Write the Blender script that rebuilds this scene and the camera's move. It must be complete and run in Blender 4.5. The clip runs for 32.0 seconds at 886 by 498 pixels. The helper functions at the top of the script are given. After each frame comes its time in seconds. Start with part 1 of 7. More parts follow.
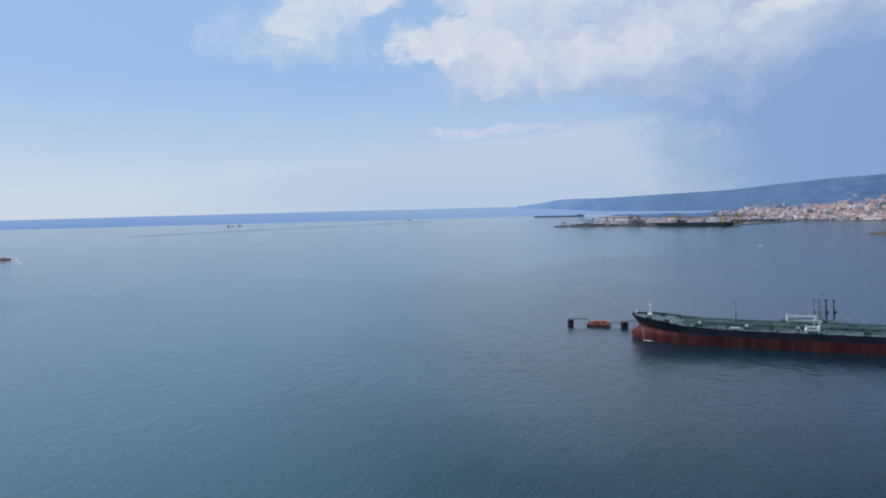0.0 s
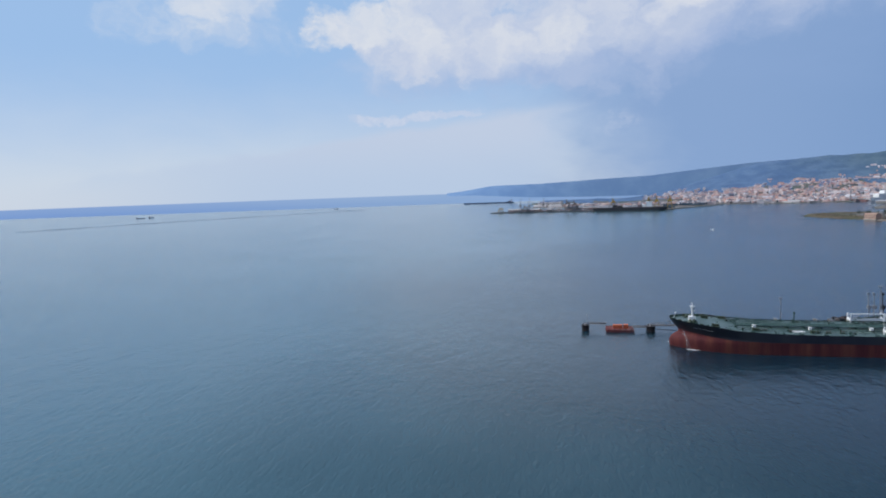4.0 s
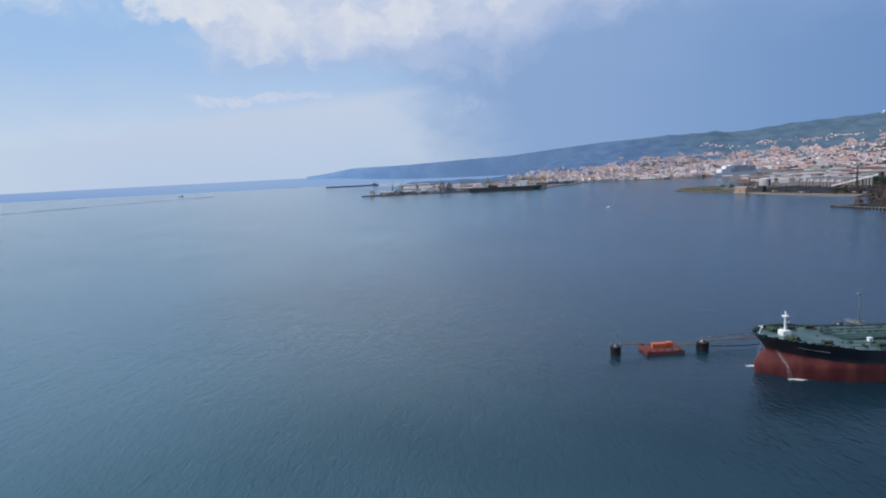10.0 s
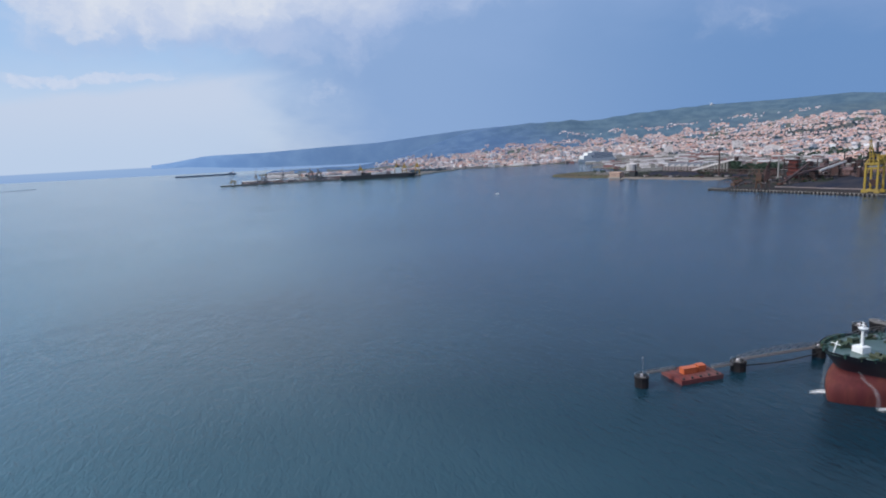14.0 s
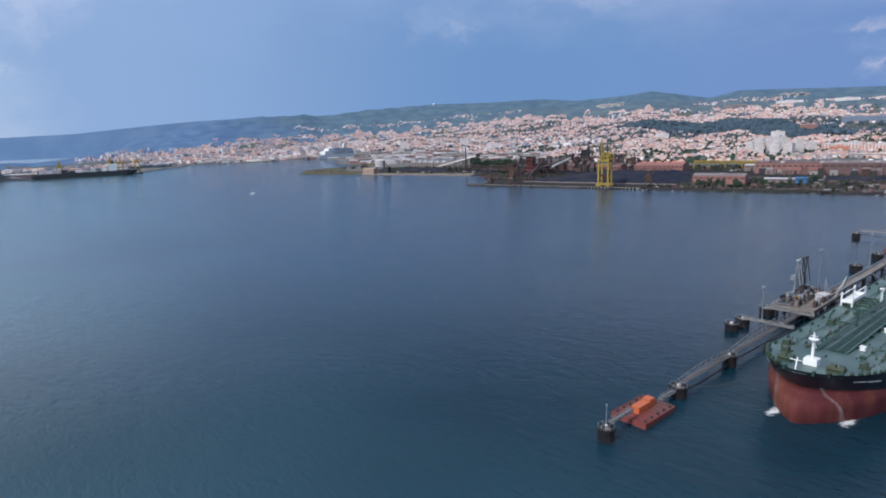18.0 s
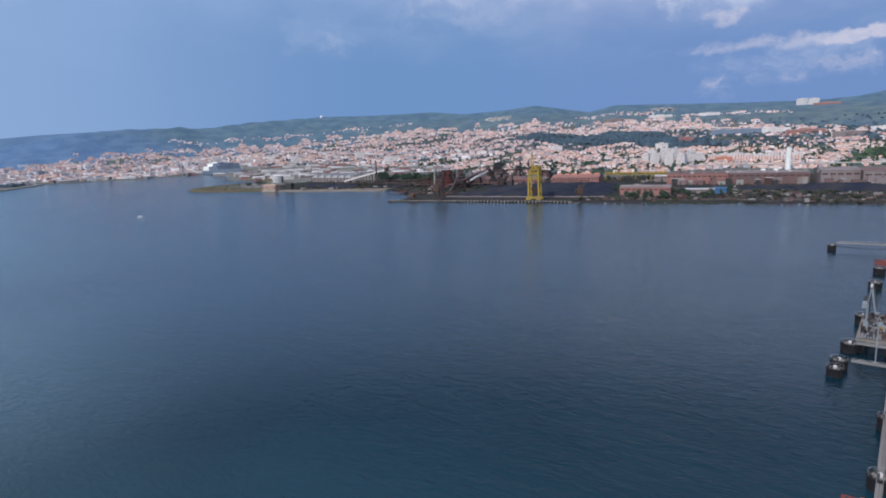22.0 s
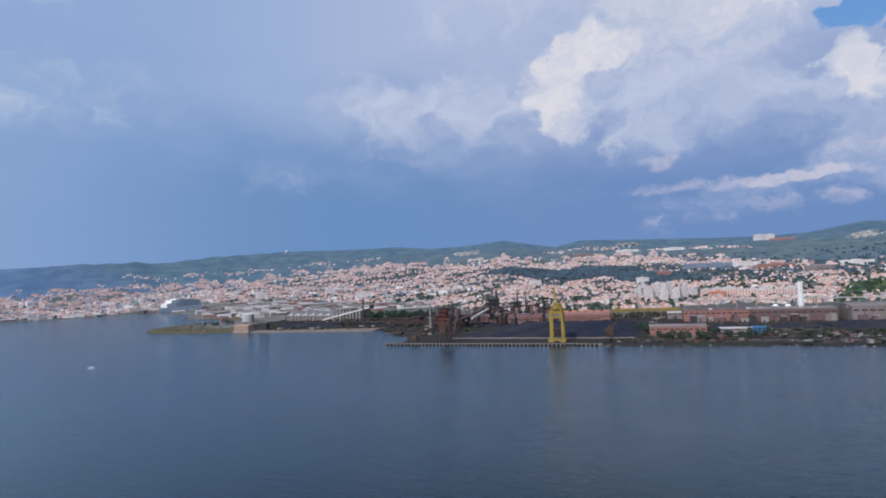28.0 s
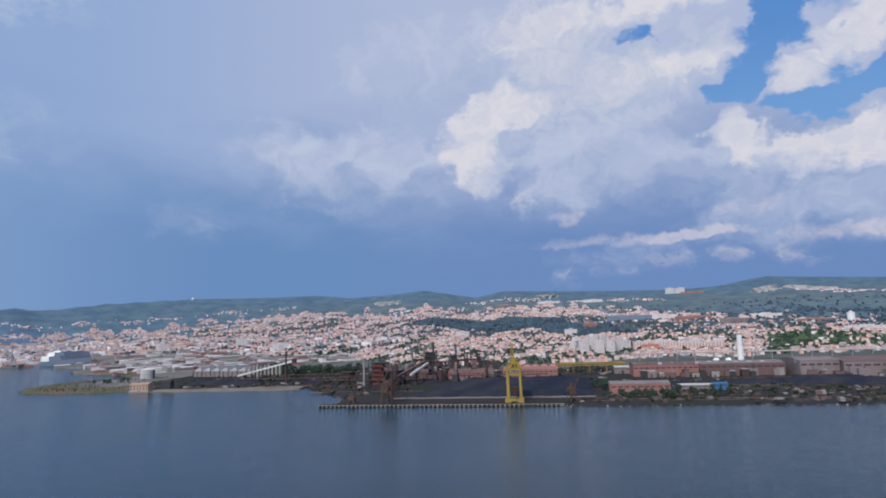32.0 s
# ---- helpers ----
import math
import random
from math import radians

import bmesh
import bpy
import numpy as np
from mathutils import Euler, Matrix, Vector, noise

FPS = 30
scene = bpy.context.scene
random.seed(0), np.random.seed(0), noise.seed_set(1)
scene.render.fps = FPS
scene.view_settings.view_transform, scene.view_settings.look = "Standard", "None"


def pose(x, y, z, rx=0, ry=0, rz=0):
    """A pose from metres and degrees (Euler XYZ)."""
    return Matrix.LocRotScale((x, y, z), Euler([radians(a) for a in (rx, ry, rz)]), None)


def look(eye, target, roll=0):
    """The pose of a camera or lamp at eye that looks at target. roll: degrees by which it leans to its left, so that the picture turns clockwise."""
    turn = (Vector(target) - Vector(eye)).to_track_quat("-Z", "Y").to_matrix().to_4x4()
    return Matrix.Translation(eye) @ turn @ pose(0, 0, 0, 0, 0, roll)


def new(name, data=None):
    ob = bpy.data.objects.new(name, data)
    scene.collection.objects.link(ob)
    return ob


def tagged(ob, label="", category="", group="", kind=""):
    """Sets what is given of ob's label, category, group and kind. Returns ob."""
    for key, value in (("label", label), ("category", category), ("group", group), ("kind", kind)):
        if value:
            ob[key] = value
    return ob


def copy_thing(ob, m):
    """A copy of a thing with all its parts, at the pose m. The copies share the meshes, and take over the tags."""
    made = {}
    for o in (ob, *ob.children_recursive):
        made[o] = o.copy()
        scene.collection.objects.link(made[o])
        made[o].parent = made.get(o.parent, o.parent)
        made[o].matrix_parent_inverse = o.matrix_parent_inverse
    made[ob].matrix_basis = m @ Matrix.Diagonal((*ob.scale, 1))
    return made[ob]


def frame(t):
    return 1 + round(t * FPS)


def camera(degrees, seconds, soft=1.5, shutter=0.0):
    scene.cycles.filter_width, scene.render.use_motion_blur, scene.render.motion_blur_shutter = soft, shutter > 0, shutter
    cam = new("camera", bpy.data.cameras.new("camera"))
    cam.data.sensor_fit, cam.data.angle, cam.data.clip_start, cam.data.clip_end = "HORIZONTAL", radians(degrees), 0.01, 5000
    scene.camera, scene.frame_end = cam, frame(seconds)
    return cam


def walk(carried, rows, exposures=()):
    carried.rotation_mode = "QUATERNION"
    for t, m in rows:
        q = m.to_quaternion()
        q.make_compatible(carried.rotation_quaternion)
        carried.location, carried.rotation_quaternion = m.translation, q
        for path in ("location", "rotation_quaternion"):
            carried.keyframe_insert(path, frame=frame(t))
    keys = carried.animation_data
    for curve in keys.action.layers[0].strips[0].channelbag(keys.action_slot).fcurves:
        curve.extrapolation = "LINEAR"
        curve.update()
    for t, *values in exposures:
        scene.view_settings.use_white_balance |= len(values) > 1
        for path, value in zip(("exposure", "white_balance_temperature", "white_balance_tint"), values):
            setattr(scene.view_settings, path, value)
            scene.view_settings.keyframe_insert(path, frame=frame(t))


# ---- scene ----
# The camera: a drone that flies round the bow of a moored tanker and on towards the steelworks.
cam = camera(73.5, 32.0, soft=1.9)

# seconds, eye (m), yaw to the left from +y, pitch up, roll (degrees)
PATH = [
    (0, -0.00, 0.00, 113.40, 20.009, -4.205, -1.448), (0.5, -10.97, 10.37, 112.65, 19.770, -4.202, -1.627),
    (1, -22.21, 20.79, 112.09, 19.757, -4.229, -1.722), (1.5, -33.27, 31.43, 111.78, 18.586, -4.449, -1.710),
    (2, -43.83, 42.30, 111.82, 17.240, -4.696, -1.912), (2.5, -53.74, 53.35, 111.73, 16.049, -4.946, -1.891),
    (3, -63.71, 64.70, 111.60, 14.827, -5.150, -2.068), (3.5, -73.64, 76.36, 111.40, 13.648, -5.384, -2.063),
    (5.5, -110.42, 124.41, 110.61, 9.890, -6.059, -2.278), (6, -119.04, 136.84, 110.59, 8.689, -6.234, -2.442),
    (6.5, -127.02, 149.42, 110.13, 7.447, -6.401, -2.353), (7, -134.90, 162.33, 109.57, 6.205, -6.549, -2.388),
    (7.5, -142.46, 175.42, 108.87, 4.955, -6.717, -2.466), (8, -149.33, 188.52, 108.19, 3.768, -6.907, -2.470),
    (8.5, -155.74, 201.70, 107.58, 2.534, -7.120, -2.639), (9, -161.39, 214.63, 107.00, 1.554, -7.315, -2.880),
    (9.5, -167.42, 227.41, 106.06, 0.391, -7.503, -2.849), (10, -173.80, 240.37, 105.52, -1.095, -7.780, -2.904),
    (10.5, -180.02, 253.27, 104.99, -2.565, -8.075, -2.998), (11, -185.54, 265.87, 104.44, -3.823, -8.360, -2.972),
    (11.5, -190.83, 278.77, 103.91, -5.103, -8.674, -3.030), (12, -195.43, 291.69, 103.19, -5.932, -8.857, -3.034),
    (12.5, -199.93, 304.90, 102.71, -6.966, -9.015, -3.031), (13, -203.97, 317.82, 102.41, -8.368, -9.266, -2.995),
    (13.5, -208.16, 330.97, 102.18, -11.249, -9.447, -2.992), (14, -212.29, 343.71, 102.14, -14.325, -9.575, -2.954),
    (14.5, -215.68, 355.19, 102.00, -17.593, -9.753, -2.759), (16.5, -230.77, 404.44, 103.81, -32.147, -10.745, -2.271),
    (17, -233.25, 417.61, 104.23, -34.928, -10.869, -2.236), (17.5, -234.54, 430.66, 104.07, -37.426, -10.954, -2.113),
    (18, -235.43, 444.72, 103.62, -40.095, -11.097, -1.955), (18.5, -235.84, 458.06, 103.28, -42.541, -11.215, -1.873),
    (19, -235.96, 471.55, 103.23, -44.018, -11.266, -1.848), (19.5, -235.64, 484.35, 103.06, -45.314, -11.308, -1.837),
    (20, -235.11, 497.68, 103.38, -46.657, -11.382, -1.877), (20.5, -234.21, 510.54, 103.73, -47.896, -11.330, -1.932),
    (21, -232.98, 523.89, 104.32, -49.050, -10.921, -2.031), (21.5, -231.52, 537.41, 104.55, -50.246, -10.550, -2.057),
    (22, -229.85, 550.64, 104.81, -51.328, -10.242, -2.133), (22.5, -227.86, 562.99, 105.21, -52.247, -9.939, -2.099),
    (23, -225.66, 575.59, 105.35, -53.102, -9.511, -2.098), (23.5, -223.25, 587.78, 105.67, -53.760, -9.036, -2.094),
    (24, -220.65, 599.66, 106.17, -54.097, -8.616, -2.120), (24.5, -217.83, 610.91, 106.81, -54.219, -7.316, -2.196),
    (25, -214.68, 621.87, 107.53, -54.055, -4.321, -2.258), (25.5, -210.92, 632.83, 108.13, -54.195, -2.061, -2.285),
    (26, -206.26, 644.03, 108.62, -54.585, -0.538, -2.290), (26.5, -200.62, 655.31, 109.05, -54.957, 0.443, -2.291),
    (28.5, -174.83, 700.77, 110.80, -56.203, 2.945, -2.221), (29, -168.16, 711.86, 111.13, -56.481, 3.452, -2.185),
    (29.5, -161.46, 722.83, 111.32, -56.778, 4.010, -2.146), (30, -154.63, 733.66, 111.43, -57.042, 4.528, -2.149),
    (30.5, -147.41, 744.51, 111.58, -58.142, 5.237, -2.143), (31, -139.73, 755.41, 111.83, -60.391, 6.146, -1.947),
    (31.5, -131.57, 766.72, 112.40, -62.978, 6.775, -1.856), (32, -123.29, 778.12, 113.04, -64.272, 6.966, -1.880),
]


def aimed(x, y, z, yaw, pitch, roll):
    a, p = radians(yaw), radians(pitch)
    ahead = Vector((-math.sin(a) * math.cos(p), math.cos(a) * math.cos(p), math.sin(p)))
    eye = Vector((x, y, z))
    return look(eye, eye + ahead * 100, roll)


walk(cam, [(t, aimed(*r)) for t, *r in PATH], exposures=[(0.0, 0.0), (12.0, 0.02), (17.0, 0.15), (21.0, 0.12), (25.0, 0.02), (29.0, -0.02), (32.0, -0.05)])

# ---- light ----
SUN_BEARING, SUN_HEIGHT = 268.0, 40.0
sun = new("sun", bpy.data.lights.new("sun", "SUN"))
sun.data.energy, sun.data.angle, sun.data.color = 2.6, radians(0.6), (1.0, 0.945, 0.88)
sb, sh = radians(SUN_BEARING), radians(SUN_HEIGHT)
to_sun = Vector((math.sin(sb) * math.cos(sh), math.cos(sb) * math.cos(sh), math.sin(sh)))
sun.matrix_world = look(to_sun * 500, (0, 0, 0))


class Nodes:
    """Short hand for node trees."""

    def __init__(self, tree):
        self.t = tree
        tree.nodes.clear()

    def add(self, kind):
        return self.t.nodes.new(kind)

    def put(self, sock, v):
        if isinstance(v, bpy.types.NodeSocket):
            self.t.links.new(v, sock)
        elif v is not None:
            sock.default_value = v

    def m(self, op, a, b=None, c=None, clamp=False):
        n = self.add("ShaderNodeMath")
        n.operation, n.use_clamp = op, clamp
        for s, v in zip(n.inputs, (a, b, c)):
            self.put(s, v)
        return n.outputs[0]

    def mix(self, f, a, b, blend="MIX"):
        n = self.add("ShaderNodeMix")
        n.data_type, n.blend_type = "RGBA", blend
        self.put(n.inputs[0], f)
        self.put(n.inputs[6], a if isinstance(a, bpy.types.NodeSocket) else (*a, 1))
        self.put(n.inputs[7], b if isinstance(b, bpy.types.NodeSocket) else (*b, 1))
        return n.outputs[2]

    def step(self, v, lo, hi, a=0.0, b=1.0):
        n = self.add("ShaderNodeMapRange")
        n.interpolation_type = "SMOOTHSTEP"
        for s, x in zip(n.inputs, (v, lo, hi, a, b)):
            self.put(s, x)
        return n.outputs[0]

    def noise(self, vec, scale, detail=4.0, rough=0.55, distort=0.0):
        n = self.add("ShaderNodeTexNoise")
        self.put(n.inputs["Vector"], vec)
        for k, v in (("Scale", scale), ("Detail", detail), ("Roughness", rough), ("Distortion", distort)):
            n.inputs[k].default_value = v
        return n.outputs[0]

    def xyz(self, x, y, z=0.0):
        n = self.add("ShaderNodeCombineXYZ")
        for s, v in zip(n.inputs, (x, y, z)):
            self.put(s, v)
        return n.outputs[0]


# The sky: clear and pale over the open sea, storm cloud over the hills, sunlit cumulus towards the east.
world = bpy.data.worlds.new("sky")
scene.world = world
world.use_nodes = True
w = Nodes(world.node_tree)
coord = w.add("ShaderNodeTexCoord").outputs["Generated"]
sep = w.add("ShaderNodeSeparateXYZ")
w.put(sep.inputs[0], coord)
bearing = w.m("MULTIPLY", w.m("ARCTAN2", sep.outputs[0], sep.outputs[1]), 57.2958)
height = w.m("MULTIPLY", w.m("ARCSINE", sep.outputs[2]), 57.2958)
clear = w.add("ShaderNodeTexSky")
clear.sky_type, clear.sun_disc, clear.sun_elevation, clear.sun_rotation = "NISHITA", False, sh, sb
clear.air_density, clear.dust_density, clear.ozone_density = 1.0, 0.5, 2.0
clear_sky = w.mix(1.0, clear.outputs[0], (1.0, 1.08, 1.28), "MULTIPLY")


def vec(op, a, b, c=None):
    n = w.add("ShaderNodeVectorMath")
    n.operation = op
    for sock, v in zip(n.inputs, (a, b, c)):
        w.put(sock, v)
    return n.outputs["Value" if op == "DOT_PRODUCT" else "Vector"]


def heap(at, *bumps):
    """Soft bumps of cloud: bearing, height, half width, half height (degrees) and thickness."""
    total = 0.0
    for b, h, wide, tall, much in bumps:
        v = vec("MULTIPLY_ADD", at, (1 / wide, 1 / tall, 0), (-b / wide, -h / tall, 0))
        total = w.m("MULTIPLY_ADD", w.m("SUBTRACT", 1.0, vec("DOT_PRODUCT", v, v), clamp=True), much, total)
    return total


def srgb(r, g, b):
    """A sky colour given as it looks, 0 to 255."""
    return tuple(10 * ((c / 255 + 0.055) / 1.055) ** 2.4 for c in (r, g, b))


def ragged(scale, wide, tall, seed):
    """The view's bearing and height, frayed by turbulence."""
    n = w.add("ShaderNodeTexNoise")
    w.put(n.inputs["Vector"], vec("MULTIPLY_ADD", PLACE, (scale, scale * 1.3, 0), (0, 0, seed)))
    for k, v in (("Scale", 1.0), ("Detail", 7.0), ("Roughness", 0.56)):
        n.inputs[k].default_value = v
    return vec("ADD", PLACE, vec("MULTIPLY_ADD", n.outputs["Color"], (wide, tall, 0), (-wide / 2, -tall / 2, 0)))


def cloud(under, bumps, kind, lit, shade, lo=0.25, hi=0.6, much=1.0, gain=1.3, sunward=(-3.0, 2.4), contrast=(-0.3, 0.6)):
    """A heap of cloud, broken up by billows and lit from the sun's side."""
    at, billow = FRAYED[kind]
    base = heap(at, *bumps)
    g = w.m("MULTIPLY_ADD", w.step(w.m("SUBTRACT", base, heap(vec("ADD", at, (*sunward, 0)), *bumps)), *contrast), 0.68, w.m("MULTIPLY", w.step(billow, -0.16, 0.16), 0.32))
    here = w.m("MULTIPLY_ADD", w.m("MULTIPLY", billow, gain), w.step(base, 0.0, 0.3), base)
    return w.mix(w.m("MULTIPLY", w.step(here, lo, hi), much), under, w.mix(g, shade, lit))


PLACE = w.xyz(bearing, height)
FRAYED = {}
for kind, scale, wide, tall, fine in (("broad", 0.19, 10.0, 6.5, 0.42), ("crisp", 0.30, 7.0, 5.5, 0.60), ("flat", 0.35, 9.0, 2.7, 0.9)):
    at = ragged(scale, wide, tall, wide)
    FRAYED[kind] = at, w.m("SUBTRACT", w.noise(vec("MULTIPLY_ADD", at, (fine, fine * 1.15, 0), (0, 0, tall)), 1.0, 6.0, 0.58), 0.5)
low = w.noise(w.xyz(w.m("MULTIPLY", bearing, 0.04), w.m("MULTIPLY", height, 0.07)), 1.3, 5.0, 0.5)
wisp = w.noise(w.xyz(w.m("MULTIPLY", bearing, 0.06), w.m("MULTIPLY", height, 0.13)), 2.4, 7.0, 0.58, 0.3)
low0, wisp0 = w.m("SUBTRACT", low, 0.5), w.m("SUBTRACT", wisp, 0.5)
# milky summer air over the open sea
milk = w.mix(w.step(w.m("ADD", height, w.m("MULTIPLY", wisp0, 3.0)), -1.0, 13.0), srgb(203, 214, 229), srgb(156, 190, 230))
sky = w.mix(w.m("MULTIPLY", w.step(height, 55.0, 27.0), 0.93), clear_sky, milk)
# storm layer: blue-grey rain under a lavender ceiling
warp = w.m("ADD", height, w.m("ADD", w.m("MULTIPLY", low0, 15.0), w.m("MULTIPLY", wisp0, 7.0)))
rain = w.mix(w.step(bearing, 10.0, 46.0), srgb(136, 165, 207), w.mix(w.step(bearing, 52.0, 70.0), srgb(107, 143, 192), srgb(110, 141, 192)))
ceiling = w.mix(w.step(bearing, 22.0, 68.0), srgb(143, 170, 213), srgb(176, 188, 219))
storm = w.mix(w.step(warp, 6.0, 22.0), rain, ceiling)
cover = w.step(w.m("ADD", bearing, w.m("ADD", w.m("MULTIPLY", low0, 22.0), w.m("MULTIPLY", wisp0, 8.0))), -10.0, 9.0)
sky = w.mix(cover, sky, storm)
# blue holes to the east
gap = heap(FRAYED["crisp"][0], (92, 18.6, 2.4, 1.7, 1.2), (93.4, 21, 2.4, 3, 1.2), (95.8, 24, 2.8, 3.2, 1.3), (98, 16.9, 5, 1.5, 1.2), (102.5, 17.9, 5, 1.9, 1.3), (84.2, 24.6, 2.4, 0.9, 0.9), (108, 19, 7, 4, 1.0), (100, 27, 5, 4, 0.9))
sky = w.mix(w.m("MULTIPLY", w.step(gap, 0.1, 0.75), 0.95), sky, w.mix(w.step(height, 14.0, 26.0), srgb(112, 160, 216), srgb(84, 138, 205)))
# bright patch added round the sun, outside the view, to lighten the western water
added_halo = w.step(w.m("ADD", heap(PLACE, (-72, 56, 95, 30, 1.0)), w.m("MULTIPLY", low0, 0.5)), 0.1, 1.0)
sky = w.mix(w.m("MULTIPLY", added_halo, 0.9), sky, (20.0, 21.0, 22.5))
# dark patch added overhead inland, above the view, to darken water and ship
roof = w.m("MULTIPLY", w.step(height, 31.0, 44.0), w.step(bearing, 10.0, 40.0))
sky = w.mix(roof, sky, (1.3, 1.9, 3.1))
# rain curtain over the sea: a pale bank with a rising upper edge
crest = w.m("ADD", w.m("MULTIPLY", w.m("ADD", bearing, 30.0), 0.135), w.m("ADD", 4.1, w.m("MULTIPLY", wisp0, 2.6)))
bank = w.m("MULTIPLY", w.step(w.m("SUBTRACT", crest, height), -0.25, 0.9), w.m("MULTIPLY", w.step(w.m("ADD", bearing, w.m("MULTIPLY", wisp0, 7.0)), 2.5, -5.5), w.step(bearing, -52.0, -24.0)))
sky = w.mix(w.m("MULTIPLY", bank, 0.88), sky, w.mix(w.step(height, 0.0, 6.5), srgb(181, 200, 226), srgb(193, 205, 226)))
# high white cloud over the sea
sky = cloud(sky, ((-31, 17.8, 6, 2.8, 1.0), (-26, 19, 3, 1.7, 0.8), (-36, 15.0, 8, 2.6, 0.45), (-29, 14.2, 8, 2.4, 0.45), (-38, 22, 10, 3, 0.8)), "broad", srgb(217, 223, 233), srgb(178, 199, 229), 0.1, 0.95, 0.9, 0.9)
VEIL = ((-10, 11.8, 14, 4.2, 0.9), (2, 12.6, 13, 4.6, 0.9), (12, 14.0, 10, 3.6, 0.7), (4, 7.5, 6, 5.0, 0.2), (22, 16, 14, 4, 0.4))
sky = cloud(sky, VEIL, "broad", srgb(196, 206, 227), srgb(165, 184, 219), 0.0, 1.1, 0.8, 0.8)
# the last bump, mostly above the view, is added to brighten the water's reflection
WEST = ((-21.2, 14.8, 4.0, 2.5, 1.1), (-16, 13.4, 5, 3.4, 1.0), (-10, 12.9, 6, 3.6, 1.0), (-3.5, 13.4, 6, 3.4, 0.85), (4, 14.8, 8, 2.8, 0.75), (11, 14.9, 5, 1.8, 0.75), (-12, 18.5, 9, 4.5, 1.2), (0, 19.5, 12, 4.5, 1.1), (2, 32, 40, 13, 1.1))
sky = cloud(sky, WEST, "crisp", srgb(220, 224, 232), srgb(190, 202, 226), 0.08, 1.0, 0.9, 0.95)
# streaks
STREAKS = ((-19, 6.75, 3.2, 0.6, 0.9), (-14, 7.0, 5, 0.55, 0.9), (-10, 7.2, 3, 0.6, 0.4), (4, 5.6, 3, 1.2, 0.3), (26.8, 14.4, 2.2, 1.3, 0.4), (38.6, 9.7, 2.6, 1.0, 0.2), (42.0, 9.1, 2.0, 0.9, 0.2), (50.8, 16.3, 2.0, 0.9, 0.5), (58.5, 18.5, 2.4, 0.9, 0.4), (49, 18.6, 3.2, 0.8, 0.35))
sky = cloud(sky, STREAKS, "flat", srgb(203, 212, 231), srgb(172, 191, 223), 0.05, 0.9, 0.75, 0.8)
# soft grey masses before the storm
SOFT = ((47, 15.3, 4.5, 3.2, 0.5), (51.5, 15.2, 5, 3.6, 0.9), (57, 16.2, 7, 3.6, 0.9), (62, 14.2, 6, 4, 0.9), (54, 12.2, 8, 2.6, 0.5), (78, 15.0, 11, 5.0, 1.0), (88, 13.0, 9, 4, 1.0), (75, 11.2, 6, 2.4, 0.6), (97, 8.5, 13, 4.0, 1.0), (82, 5.5, 9, 2.2, 0.4), (66, 24, 15, 6, 0.9), (41, 9.6, 6, 2.0, 0.25))
sky = cloud(sky, SOFT, "broad", srgb(193, 202, 226), srgb(148, 168, 207), 0.0, 1.1, 0.85, 1.1, (-3.0, 2.4), (-0.5, 0.6))
# piled-up cumulus in the east
PILE = ((67.8, 17.3, 4.2, 4.2, 1.1), (68.5, 13.8, 3.6, 3.0, 0.8), (70.6, 20.0, 3.4, 2.6, 0.9), (72.4, 11.0, 1.5, 1.5, 0.6), (77, 20.6, 8, 4.6, 1.0), (84, 20.6, 7, 4.0, 0.95), (89, 22.6, 4.5, 2.6, 0.95), (76, 26, 10, 4, 0.9), (88, 27.5, 8, 3, 0.9),
        (90.9, 15.5, 2.3, 1.8, 1.15), (93.4, 13.6, 3.2, 2.5, 0.95), (98, 13.0, 5, 2.5, 1.0), (102.5, 13.2, 5, 3.0, 1.0), (96.4, 19.3, 2.8, 1.5, 1.0), (99.6, 21.2, 3.2, 1.9, 1.0), (103.2, 23.2, 4, 2.6, 1.0), (108, 25, 6, 4, 1.0))
sky = cloud(sky, PILE, "crisp", srgb(225, 223, 230), srgb(174, 188, 217), 0.10, 0.85, 0.9, 1.05, (-3.0, 3.2), (-0.12, 0.95))
# low sunlit strips under it
STRIPS = ((81, 7.0, 12, 0.8, 0.55), (87.5, 7.1, 5.5, 0.7, 0.9), (85.6, 4.9, 2.2, 1.2, 0.5), (90.5, 5.2, 1.8, 1.0, 0.5), (95, 4.7, 2.8, 1.2, 0.6), (76, 4.0, 1.6, 1.2, 0.4), (80.3, 4.1, 3, 0.8, 0.35), (97.5, 6.4, 4.5, 1.0, 0.7), (102, 6.2, 3.5, 1.1, 0.8), (92, 8.9, 5, 1.0, 0.5), (76.5, 9.3, 2.4, 0.9, 0.6))
sky = cloud(sky, STRIPS, "flat", srgb(207, 204, 220), srgb(158, 174, 209), 0.05, 1.0, 0.75, 0.8, (-1.5, 1.2))
# the open sea past the edge of the water sheet, under the horizon
sea_far = w.mix(w.step(bearing, -48.0, -12.0), srgb(118, 152, 207), w.mix(w.step(bearing, -10.0, 14.0), srgb(136, 166, 208), srgb(126, 157, 203)))
sky = w.mix(w.step(height, -0.27, -0.37), sky, w.mix(w.m("MULTIPLY", w.step(height, -1.2, -0.4, 0.0, 0.15), w.step(bearing, -4.0, -20.0)), sea_far, srgb(190, 208, 230)))
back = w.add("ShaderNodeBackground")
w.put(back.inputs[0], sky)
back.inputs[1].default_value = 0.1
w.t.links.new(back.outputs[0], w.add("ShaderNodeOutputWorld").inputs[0])


